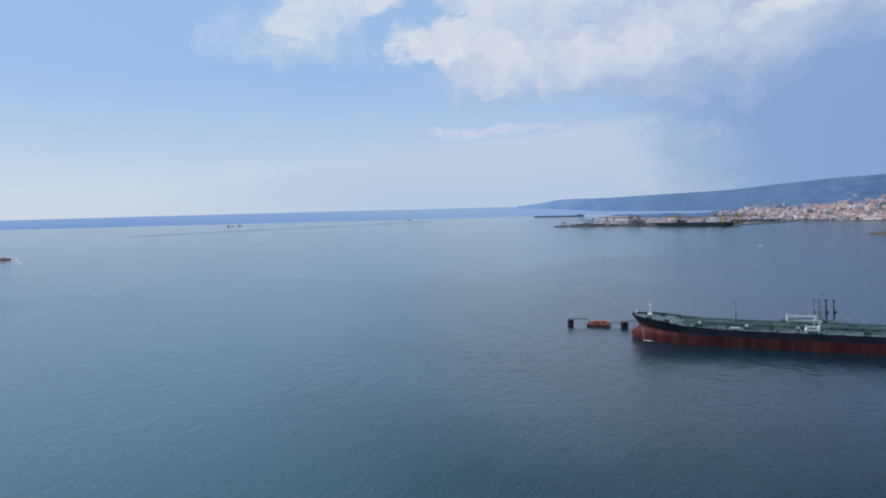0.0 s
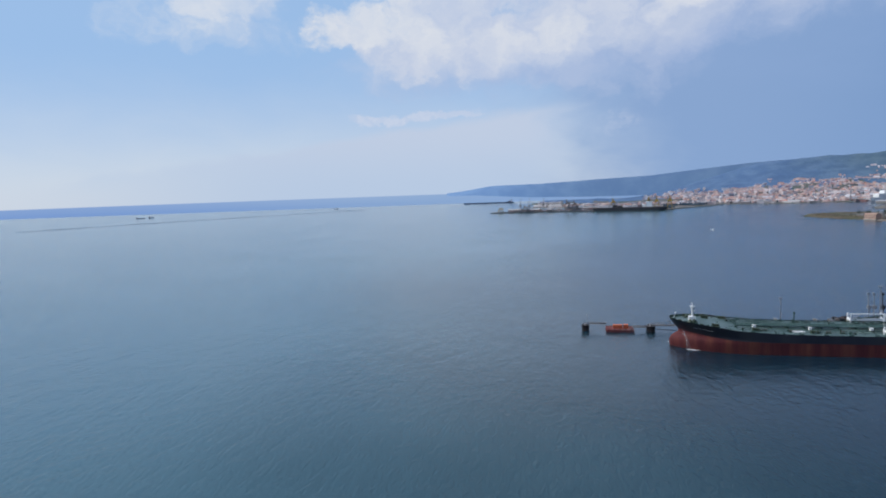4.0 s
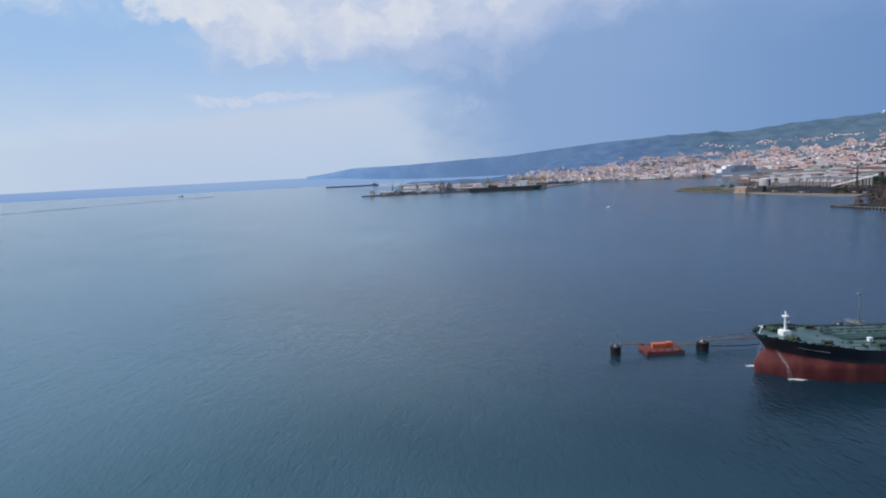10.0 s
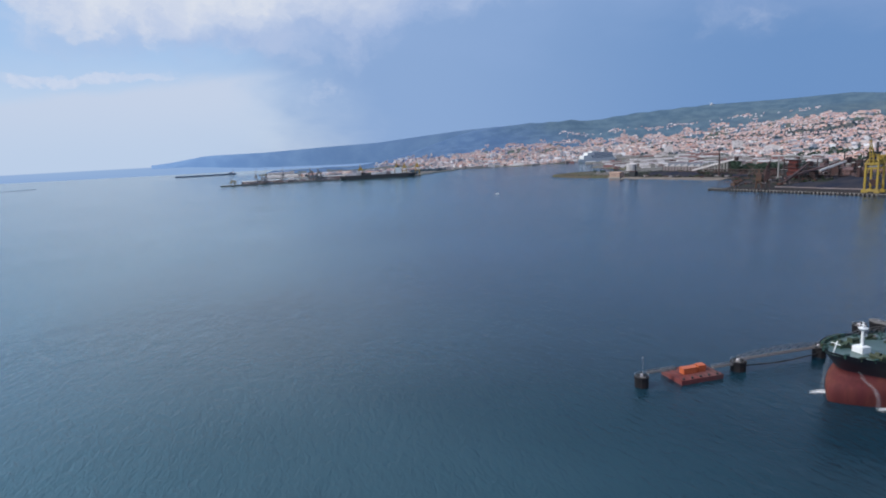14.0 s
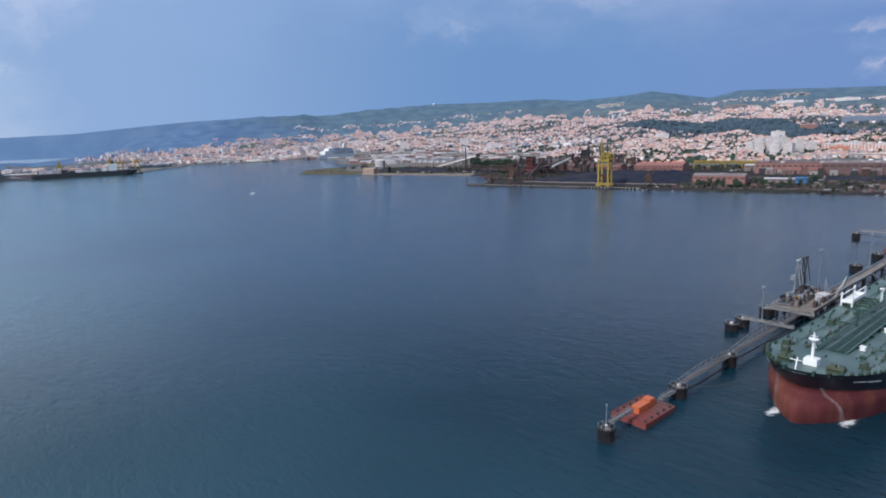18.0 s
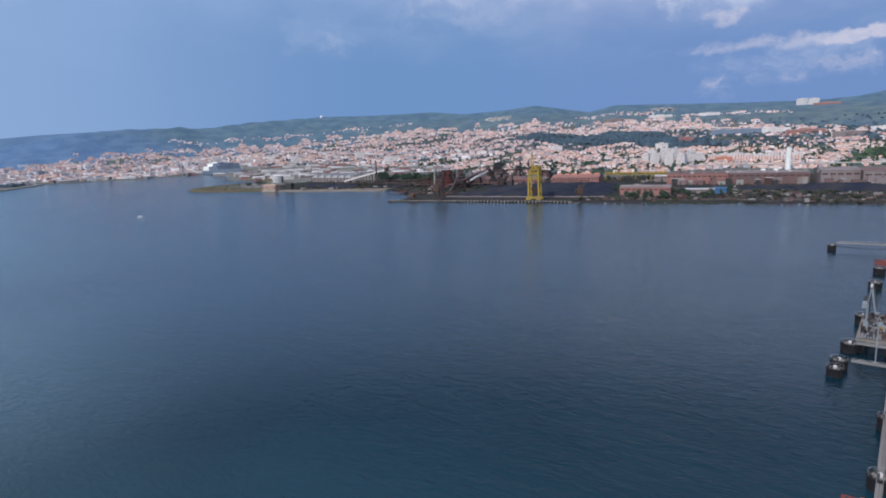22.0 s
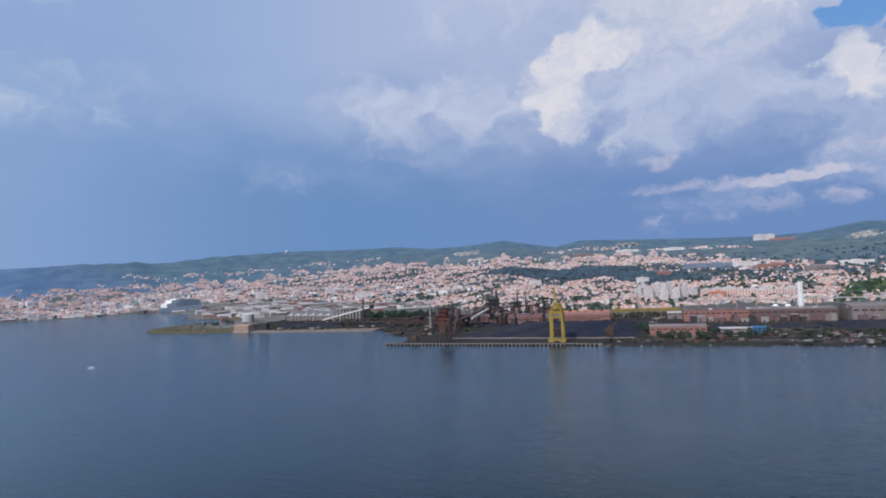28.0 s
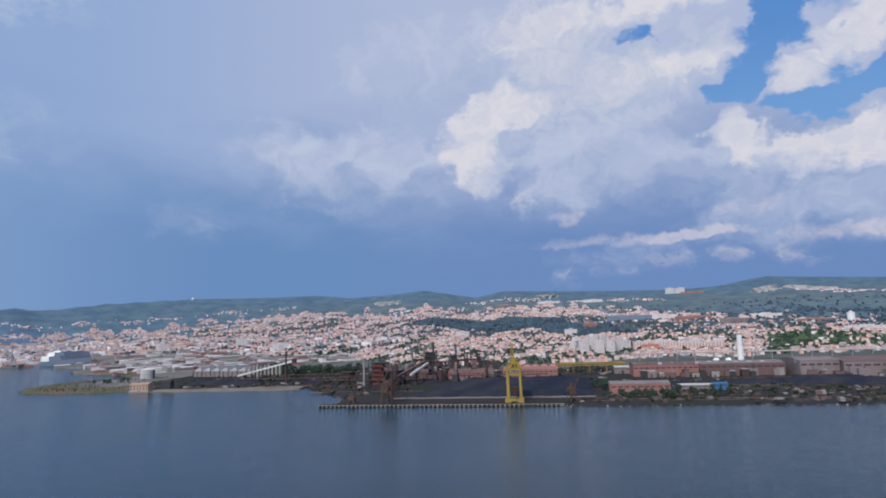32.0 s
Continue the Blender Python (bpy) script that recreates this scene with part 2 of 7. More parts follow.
# ---- materials ----
def mat(name, color, rough=0.7, metal=0.0, vary=0.2, scale=0.5, bump=0.15, tint=None, blotch=0.35, island=0.0, each=0.0, spec=None, palette=None, streak=False):
    """Paint, stone or soil: grain and larger blotches, here and there a second colour, and a shade of its own for each piece."""
    mt = bpy.data.materials.new(name)
    mt.use_nodes = True
    n = Nodes(mt.node_tree)
    tc = n.add("ShaderNodeTexCoord").outputs["Object"]
    if streak:
        mp = n.add("ShaderNodeMapping")
        n.put(mp.inputs[0], tc)
        mp.inputs["Scale"].default_value = (1, 1, 0.12)
        tc = mp.outputs[0]
    grain = n.noise(tc, scale * 4, 6, 0.6)
    patch = n.noise(tc, scale * 0.45, 3, 0.5)
    base = color
    pick = n.add("ShaderNodeNewGeometry").outputs["Random Per Island"] if island else (n.add("ShaderNodeObjectInfo").outputs["Random"] if each else None)
    if palette:
        ramp = n.add("ShaderNodeValToRGB")
        ramp.color_ramp.interpolation = "CONSTANT"
        while len(ramp.color_ramp.elements) < len(palette):
            ramp.color_ramp.elements.new(0.5)
        for i, (e, c) in enumerate(zip(ramp.color_ramp.elements, palette)):
            e.position, e.color = i / len(palette), (*c, 1)
        n.put(ramp.inputs[0], pick)
        base = ramp.outputs[0]
    if tint:
        base = n.mix(n.step(patch, 0.5 - blotch * 0.4, 0.75), base, tint)
    k = n.m("ADD", 1.0 - vary * 0.5, n.m("MULTIPLY", grain, vary))
    k = n.m("MULTIPLY", k, n.m("ADD", 1.0 - vary * 0.5, n.m("MULTIPLY", patch, vary)))
    if pick is not None and not palette:
        k = n.m("MULTIPLY", k, n.m("ADD", 1.0 - (island or each) * 0.5, n.m("MULTIPLY", pick, island or each)))
    kk = n.add("ShaderNodeCombineColor")
    for s in kk.inputs:
        n.put(s, k)
    col = n.mix(1.0, base, kk.outputs[0], "MULTIPLY")
    b = n.add("ShaderNodeBsdfPrincipled")
    n.put(b.inputs["Base Color"], col)
    b.inputs["Metallic"].default_value = metal
    b.inputs["Specular IOR Level"].default_value = (0.5 if rough < 0.6 else 0.22) if spec is None else spec
    n.put(b.inputs["Roughness"], n.m("ADD", rough - 0.08, n.m("MULTIPLY", grain, 0.16), clamp=True))
    if bump:
        bm = n.add("ShaderNodeBump")
        bm.inputs["Strength"].default_value, bm.inputs["Distance"].default_value = bump, 0.3
        n.put(bm.inputs["Height"], grain)
        n.put(b.inputs["Normal"], bm.outputs[0])
    n.t.links.new(b.outputs[0], n.add("ShaderNodeOutputMaterial").inputs[0])
    return mt


def water_material():
    mt = bpy.data.materials.new("sea_water")
    mt.use_nodes = True
    n = Nodes(mt.node_tree)
    tc = n.add("ShaderNodeTexCoord").outputs["Object"]
    mp = n.add("ShaderNodeMapping")
    n.put(mp.inputs[0], tc)
    mp.inputs["Rotation"].default_value = (0, 0, radians(35))
    mp.inputs["Scale"].default_value = (1.0, 0.42, 1.0)
    swell = n.noise(mp.outputs[0], 0.085, 3, 0.5, 0.7)
    chop = n.noise(mp.outputs[0], 0.40, 4, 0.55, 0.9)
    gust = n.noise(tc, 0.006, 4, 0.55, 0.5)
    deep = n.mix(n.step(gust, 0.35, 0.7), (0.002, 0.016, 0.029), (0.004, 0.024, 0.040))
    # paler water to the south-west: its sunlight is put into the base colour
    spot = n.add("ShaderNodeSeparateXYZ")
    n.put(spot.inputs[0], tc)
    sunlit_side = n.m("ADD", n.m("MULTIPLY", spot.outputs[0], -0.0037), n.m("SUBTRACT", n.m("MULTIPLY", n.m("ABSOLUTE", n.m("SUBTRACT", spot.outputs[1], 770.0)), 0.0015), 0.41))
    sunlit_side = n.m("ADD", sunlit_side, n.m("MULTIPLY", n.m("SUBTRACT", n.noise(tc, 0.0022, 4, 0.5, 0.6), 0.5), 1.6))
    deep = n.mix(n.step(sunlit_side, -0.1, 1.35), deep, (0.053, 0.119, 0.157))
    b = n.add("ShaderNodeBsdfPrincipled")
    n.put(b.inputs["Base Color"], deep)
    b.inputs["IOR"].default_value = 1.62
    facing = n.add("ShaderNodeLayerWeight").outputs["Facing"]
    n.put(b.inputs["Specular IOR Level"], n.step(facing, 0.56, 0.92, 0.12, 1.32))
    b.inputs["Specular Tint"].default_value = (0.56, 0.82, 1.0, 1)
    n.put(b.inputs["Roughness"], n.m("ADD", n.step(facing, 0.6, 0.97, 0.15, 0.10), n.m("MULTIPLY", gust, 0.06)))
    h = n.m("ADD", n.m("MULTIPLY", swell, 1.05), n.m("MULTIPLY", chop, 0.80))
    bm = n.add("ShaderNodeBump")
    n.put(bm.inputs["Strength"], n.step(gust, 0.2, 0.8, 0.55, 1.0))
    bm.inputs["Distance"].default_value = 0.85
    n.put(bm.inputs["Height"], h)
    n.put(b.inputs["Normal"], bm.outputs[0])
    # steep views lose part of the gloss to the wave faces
    matte = n.add("ShaderNodeBsdfDiffuse")
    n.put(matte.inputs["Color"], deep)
    n.put(matte.inputs["Normal"], bm.outputs[0])
    blend = n.add("ShaderNodeMixShader")
    n.put(blend.inputs[0], n.step(facing, 0.50, 0.90, 0.80, 1.0))
    n.t.links.new(matte.outputs[0], blend.inputs[1])
    n.t.links.new(b.outputs[0], blend.inputs[2])
    n.t.links.new(blend.outputs[0], n.add("ShaderNodeOutputMaterial").inputs[0])
    return mt


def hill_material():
    """Wooded hills: haze and storm shade put into the woods' blue, sunlight into the open green eastern slopes with
    meadows.
    """
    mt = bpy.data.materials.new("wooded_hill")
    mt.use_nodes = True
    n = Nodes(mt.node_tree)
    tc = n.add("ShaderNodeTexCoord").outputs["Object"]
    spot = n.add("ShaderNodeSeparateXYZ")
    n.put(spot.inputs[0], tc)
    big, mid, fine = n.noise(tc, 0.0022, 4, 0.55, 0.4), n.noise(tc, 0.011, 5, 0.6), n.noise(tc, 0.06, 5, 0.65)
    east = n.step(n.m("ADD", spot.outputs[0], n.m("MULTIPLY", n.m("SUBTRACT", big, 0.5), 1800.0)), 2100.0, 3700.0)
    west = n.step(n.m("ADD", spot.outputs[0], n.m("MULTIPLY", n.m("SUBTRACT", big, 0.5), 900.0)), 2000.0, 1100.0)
    # aerial haze is mixed into the wood colours, bluest in the far west
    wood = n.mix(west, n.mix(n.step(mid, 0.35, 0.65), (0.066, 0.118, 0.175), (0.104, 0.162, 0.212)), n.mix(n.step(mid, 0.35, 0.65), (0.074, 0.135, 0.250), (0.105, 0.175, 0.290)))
    # lighter green stands for slopes in the sun
    sunlit_slope = n.mix(n.step(mid, 0.4, 0.62), (0.080, 0.120, 0.158), (0.125, 0.166, 0.180))
    # the crests keep the dark wood colour, as if under storm cloud
    shaded_tops = n.step(n.m("ADD", spot.outputs[2], n.m("MULTIPLY", n.m("SUBTRACT", big, 0.5), 160.0)), 205.0, 285.0)
    col = n.mix(n.m("MULTIPLY", east, n.m("SUBTRACT", 1.0, shaded_tops)), wood, sunlit_slope)
    k = n.m("ADD", 0.72, n.m("MULTIPLY", fine, 0.56))
    kk = n.add("ShaderNodeCombineColor")
    for s in kk.inputs:
        n.put(s, k)
    b = n.add("ShaderNodeBsdfPrincipled")
    n.put(b.inputs["Base Color"], n.mix(1.0, col, kk.outputs[0], "MULTIPLY"))
    b.inputs["Roughness"].default_value, b.inputs["Specular IOR Level"].default_value = 0.95, 0.1
    bm = n.add("ShaderNodeBump")
    bm.inputs["Strength"].default_value, bm.inputs["Distance"].default_value = 0.7, 6.0
    n.put(bm.inputs["Height"], fine)
    n.put(b.inputs["Normal"], bm.outputs[0])
    n.t.links.new(b.outputs[0], n.add("ShaderNodeOutputMaterial").inputs[0])
    return mt


M = {
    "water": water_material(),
    "land": mat("dry_ground", (0.040, 0.037, 0.042), 0.95, spec=0.05, tint=(0.027, 0.034, 0.025), scale=0.03, vary=0.5, bump=0.3),
    "townland": mat("green_slope", (0.118, 0.120, 0.118), 0.95, tint=(0.050, 0.078, 0.068), scale=0.008, vary=0.6, bump=0.4),
    "sand": mat("pale_gravel", (0.20, 0.17, 0.145), 0.95, tint=(0.12, 0.10, 0.085), scale=0.1, vary=0.4, bump=0.3),
    "clutter": mat("weathered_scrap", (0.1, 0.09, 0.08), 0.9, scale=0.3, vary=0.4, island=0.5, palette=[(0.030, 0.030, 0.034), (0.075, 0.052, 0.048), (0.04, 0.036, 0.036), (0.11, 0.09, 0.085), (0.05, 0.043, 0.042), (0.035, 0.036, 0.042), (0.09, 0.045, 0.037), (0.055, 0.05, 0.048), (0.24, 0.22, 0.22), (0.035, 0.04, 0.032)]),
    # steel paled to imitate haze on the far cranes; the walkways share it
    "haze_steel": mat("bleached_crane_steel", (0.24, 0.235, 0.24), 0.7, tint=(0.17, 0.155, 0.15), scale=0.1, vary=0.4),
    # cladding colour that also paints haze on the moles, shade on slope blocks
    "slate": mat("blue_grey_cladding", (0.16, 0.20, 0.275), 0.7, scale=0.1, vary=0.3, streak=True),
    "yardground": mat("grey_yard_ground", (0.19, 0.175, 0.18), 0.95, tint=(0.07, 0.08, 0.055), scale=0.02, vary=0.6, bump=0.3),
    "meadow": mat("green_meadow", (0.075, 0.115, 0.052), 0.95, tint=(0.045, 0.075, 0.042), scale=0.02, vary=0.6, bump=0.4),
    "spit": mat("grass_spit", (0.125, 0.095, 0.065), 0.95, tint=(0.075, 0.082, 0.042), scale=0.03, vary=0.6, bump=0.4),
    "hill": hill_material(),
    "black": mat("black_hull_paint", (0.012, 0.014, 0.022), 0.38, tint=(0.03, 0.028, 0.03), scale=0.12, vary=0.35, bump=0.04, streak=True),
    "red": mat("red_antifouling", (0.092, 0.020, 0.023), 0.75, tint=(0.150, 0.050, 0.030), scale=0.22, vary=0.9, bump=0.05, streak=True),
    "deck": mat("green_deck_paint", (0.050, 0.100, 0.094), 0.42, tint=(0.10, 0.150, 0.142), scale=0.16, vary=0.65, bump=0.06),
    "deckpale": mat("pale_green_grit", (0.22, 0.27, 0.25), 0.7, tint=(0.12, 0.17, 0.155), scale=0.4, vary=0.5, bump=0.05),
    "deckdark": mat("dark_green_paint", (0.020, 0.060, 0.048), 0.55, scale=0.3, vary=0.4, bump=0.05),
    "winch": mat("worn_green_machinery", (0.058, 0.070, 0.045), 0.6, tint=(0.030, 0.055, 0.04), scale=0.5, vary=0.5),
    "white": mat("white_paint", (0.78, 0.79, 0.80), 0.45, tint=(0.66, 0.66, 0.64), scale=0.3, vary=0.12, bump=0.03),
    "steel": mat("galvanised_steel", (0.27, 0.29, 0.32), 0.5, metal=0.4, scale=0.5, vary=0.3, bump=0.05),
    "dark": mat("dark_steel", (0.045, 0.047, 0.052), 0.6, scale=0.4, vary=0.5, bump=0.08),
    "rust": mat("rusty_steel", (0.078, 0.046, 0.045), 0.85, tint=(0.05, 0.042, 0.044), scale=0.15, vary=0.6),
    "rustor": mat("weathered_orange_crane", (0.108, 0.062, 0.042), 0.75, tint=(0.06, 0.042, 0.040), scale=0.2, vary=0.5),
    "redsteel": mat("red_painted_steel", (0.20, 0.055, 0.048), 0.8, tint=(0.11, 0.045, 0.042), scale=0.2, vary=0.5),
    "concrete": mat("weathered_concrete", (0.29, 0.28, 0.27), 0.9, tint=(0.22, 0.21, 0.20), scale=0.15, vary=0.4),
    "tarred": mat("tarred_caisson", (0.013, 0.013, 0.016), 0.85, tint=(0.030, 0.022, 0.022), scale=0.25, vary=0.6),
    "planks": mat("pier_decking", (0.22, 0.195, 0.18), 0.9, tint=(0.14, 0.125, 0.12), scale=0.3, vary=0.4),
    "barge": mat("red_pontoon_paint", (0.20, 0.052, 0.048), 0.7, tint=(0.12, 0.060, 0.058), scale=0.35, vary=0.7),
    "orange": mat("orange_paint", (0.50, 0.12, 0.045), 0.5, scale=0.4, vary=0.2),
    "yellow": mat("yellow_crane_paint", (0.36, 0.25, 0.045), 0.6, tint=(0.24, 0.17, 0.06), scale=0.1, vary=0.3),
    "ore": mat("dark_ore", (0.022, 0.027, 0.045), 0.95, spec=0.05, tint=(0.034, 0.034, 0.043), scale=0.06, vary=0.6, bump=0.5),
    "brick": mat("pink_brick_cladding", (0.31, 0.155, 0.14), 0.9, tint=(0.23, 0.125, 0.12), scale=0.08, vary=0.35, streak=True),
    "tanwall": mat("sun_bleached_tan_render", (0.42, 0.29, 0.23), 0.9, tint=(0.31, 0.21, 0.17), scale=0.15, vary=0.35, streak=True),
    "brown": mat("brown_sheeting", (0.165, 0.102, 0.102), 0.8, tint=(0.115, 0.085, 0.09), scale=0.08, vary=0.4, streak=True),
    "greyshed": mat("grey_sheeting", (0.23, 0.195, 0.20), 0.8, tint=(0.16, 0.125, 0.125), scale=0.06, vary=0.4, streak=True),
    "roofgrey": mat("pale_roof_sheeting", (0.50, 0.49, 0.50), 0.75, tint=(0.36, 0.34, 0.34), scale=0.06, vary=0.35),
    "blue": mat("blue_sheeting", (0.05, 0.14, 0.30), 0.6, scale=0.2, vary=0.3),
    "tile": mat("terracotta_roof", (0.38, 0.17, 0.10), 0.9, scale=0.2, vary=0.3, island=0.5, palette=[(0.50, 0.26, 0.20), (0.44, 0.22, 0.18), (0.32, 0.20, 0.18), (0.56, 0.36, 0.29), (0.38, 0.35, 0.37), (0.58, 0.44, 0.38), (0.28, 0.24, 0.25)]),
    "wall": mat("rendered_walls", (0.6, 0.55, 0.48), 0.9, scale=0.1, vary=0.25, island=0.5, palette=[(0.74, 0.64, 0.65), (0.70, 0.50, 0.46), (0.66, 0.41, 0.36), (0.80, 0.75, 0.78), (0.68, 0.46, 0.41), (0.44, 0.42, 0.48), (0.72, 0.56, 0.52), (0.34, 0.30, 0.34), (0.58, 0.35, 0.32), (0.72, 0.62, 0.61)]),
    "wall_pale": mat("pale_harbour_walls", (0.6, 0.6, 0.6), 0.9, scale=0.1, vary=0.25, island=0.5, palette=[(0.72, 0.69, 0.71), (0.66, 0.57, 0.55), (0.50, 0.44, 0.45), (0.80, 0.79, 0.82), (0.60, 0.46, 0.42), (0.34, 0.36, 0.42), (0.74, 0.68, 0.67), (0.44, 0.40, 0.43)]),
    "house_wall": mat("house_render", (0.6, 0.55, 0.5), 0.9, scale=0.3, vary=0.25, each=0.5, palette=[(0.74, 0.64, 0.65), (0.70, 0.50, 0.46), (0.66, 0.41, 0.36), (0.80, 0.75, 0.78), (0.68, 0.46, 0.41), (0.44, 0.42, 0.48), (0.72, 0.56, 0.52), (0.34, 0.30, 0.34), (0.58, 0.35, 0.32), (0.72, 0.62, 0.61)]),
    "house_roof": mat("house_tiles", (0.4, 0.2, 0.15), 0.9, scale=0.4, vary=0.35, each=0.5, palette=[(0.50, 0.26, 0.20), (0.44, 0.22, 0.18), (0.32, 0.20, 0.18), (0.56, 0.36, 0.29), (0.58, 0.42, 0.36)]),
    "plaster": mat("white_render", (0.66, 0.62, 0.63), 0.85, tint=(0.52, 0.47, 0.47), scale=0.08, vary=0.2, streak=True),
    "terra": mat("terracotta_render", (0.52, 0.20, 0.13), 0.85, scale=0.1, vary=0.25),
    "shade": mat("dark_window_glass", (0.035, 0.04, 0.05), 0.25, scale=0.5, vary=0.3, bump=0),
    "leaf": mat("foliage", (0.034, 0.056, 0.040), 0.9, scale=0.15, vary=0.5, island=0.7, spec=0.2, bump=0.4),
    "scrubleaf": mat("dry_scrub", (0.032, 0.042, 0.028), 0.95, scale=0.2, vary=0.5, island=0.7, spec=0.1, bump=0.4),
    # paler, bluer copy of the foliage, with distance haze in its colour
    "hazeleaf": mat("distant_woodland", (0.056, 0.086, 0.115), 0.95, scale=0.05, vary=0.5, island=0.6, spec=0.1, bump=0.4),
    "bark": mat("bark", (0.10, 0.08, 0.06), 0.95, scale=1.0, vary=0.4),
    "quarry": mat("limestone_scar", (0.38, 0.36, 0.35), 0.95, tint=(0.26, 0.27, 0.26), scale=0.02, vary=0.4),
    "foam": mat("white_foam", (0.80, 0.83, 0.86), 0.9, scale=0.5, vary=0.2, bump=0.3),
}



def spray_material(much, lo, hi, top):
    """Broken white water, thin in places."""
    mt = bpy.data.materials.new("white_spray")
    mt.use_nodes = True
    n = Nodes(mt.node_tree)
    tc = n.add("ShaderNodeTexCoord").outputs["Object"]
    b = n.add("ShaderNodeBsdfPrincipled")
    b.inputs["Base Color"].default_value, b.inputs["Roughness"].default_value = (0.80, 0.83, 0.86, 1), 0.8
    n.put(b.inputs["Alpha"], n.step(n.noise(tc, much, 6, 0.7, 0.8), lo, hi, 0.0, top))
    n.t.links.new(b.outputs[0], n.add("ShaderNodeOutputMaterial").inputs[0])
    return mt


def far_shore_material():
    """A far shore, part of the backdrop, with its haze painted as a glow."""
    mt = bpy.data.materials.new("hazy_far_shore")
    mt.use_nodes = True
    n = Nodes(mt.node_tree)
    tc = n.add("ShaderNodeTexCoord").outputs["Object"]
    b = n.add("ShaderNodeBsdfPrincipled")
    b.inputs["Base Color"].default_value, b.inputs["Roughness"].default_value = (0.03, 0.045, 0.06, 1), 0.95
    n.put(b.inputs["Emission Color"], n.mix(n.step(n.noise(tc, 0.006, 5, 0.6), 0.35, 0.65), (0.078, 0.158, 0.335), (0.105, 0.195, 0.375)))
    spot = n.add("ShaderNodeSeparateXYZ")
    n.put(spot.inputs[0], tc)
    # the glow grows westward to imitate thicker haze
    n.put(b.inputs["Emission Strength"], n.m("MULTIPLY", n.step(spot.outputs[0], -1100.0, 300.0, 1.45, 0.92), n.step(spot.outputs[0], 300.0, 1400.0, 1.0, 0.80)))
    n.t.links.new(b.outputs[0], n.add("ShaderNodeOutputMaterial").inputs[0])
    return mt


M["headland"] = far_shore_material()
M["spray"] = spray_material(0.7, 0.36, 0.66, 0.95)
M["jet"] = spray_material(1.6, 0.34, 0.9, 0.30)


def foam_patch_material():
    """Foam that is thick where the water falls and breaks up outwards."""
    mt = bpy.data.materials.new("white_foam_patch")
    mt.use_nodes = True
    n = Nodes(mt.node_tree)
    tc = n.add("ShaderNodeTexCoord").outputs["Object"]
    mp = n.add("ShaderNodeMapping")
    n.put(mp.inputs[0], tc)
    mp.inputs["Scale"].default_value = (1 / 7.0, 1 / 3.0, 1)
    far = n.add("ShaderNodeVectorMath")
    far.operation = "LENGTH"
    n.put(far.inputs[0], mp.outputs[0])
    ring = n.add("ShaderNodeMath")
    ring.operation = "MULTIPLY_ADD"
    n.put(ring.inputs[0], far.outputs["Value"])
    ring.inputs[1].default_value = -0.55
    n.put(ring.inputs[2], n.noise(tc, 0.55, 6, 0.65, 0.6))
    b = n.add("ShaderNodeBsdfPrincipled")
    b.inputs["Base Color"].default_value, b.inputs["Roughness"].default_value = (0.80, 0.83, 0.86, 1), 0.8
    n.put(b.inputs["Alpha"], n.step(ring.outputs[0], 0.02, 0.50, 0.0, 0.85))
    n.t.links.new(b.outputs[0], n.add("ShaderNodeOutputMaterial").inputs[0])
    return mt


M["foam_patch"] = foam_patch_material()


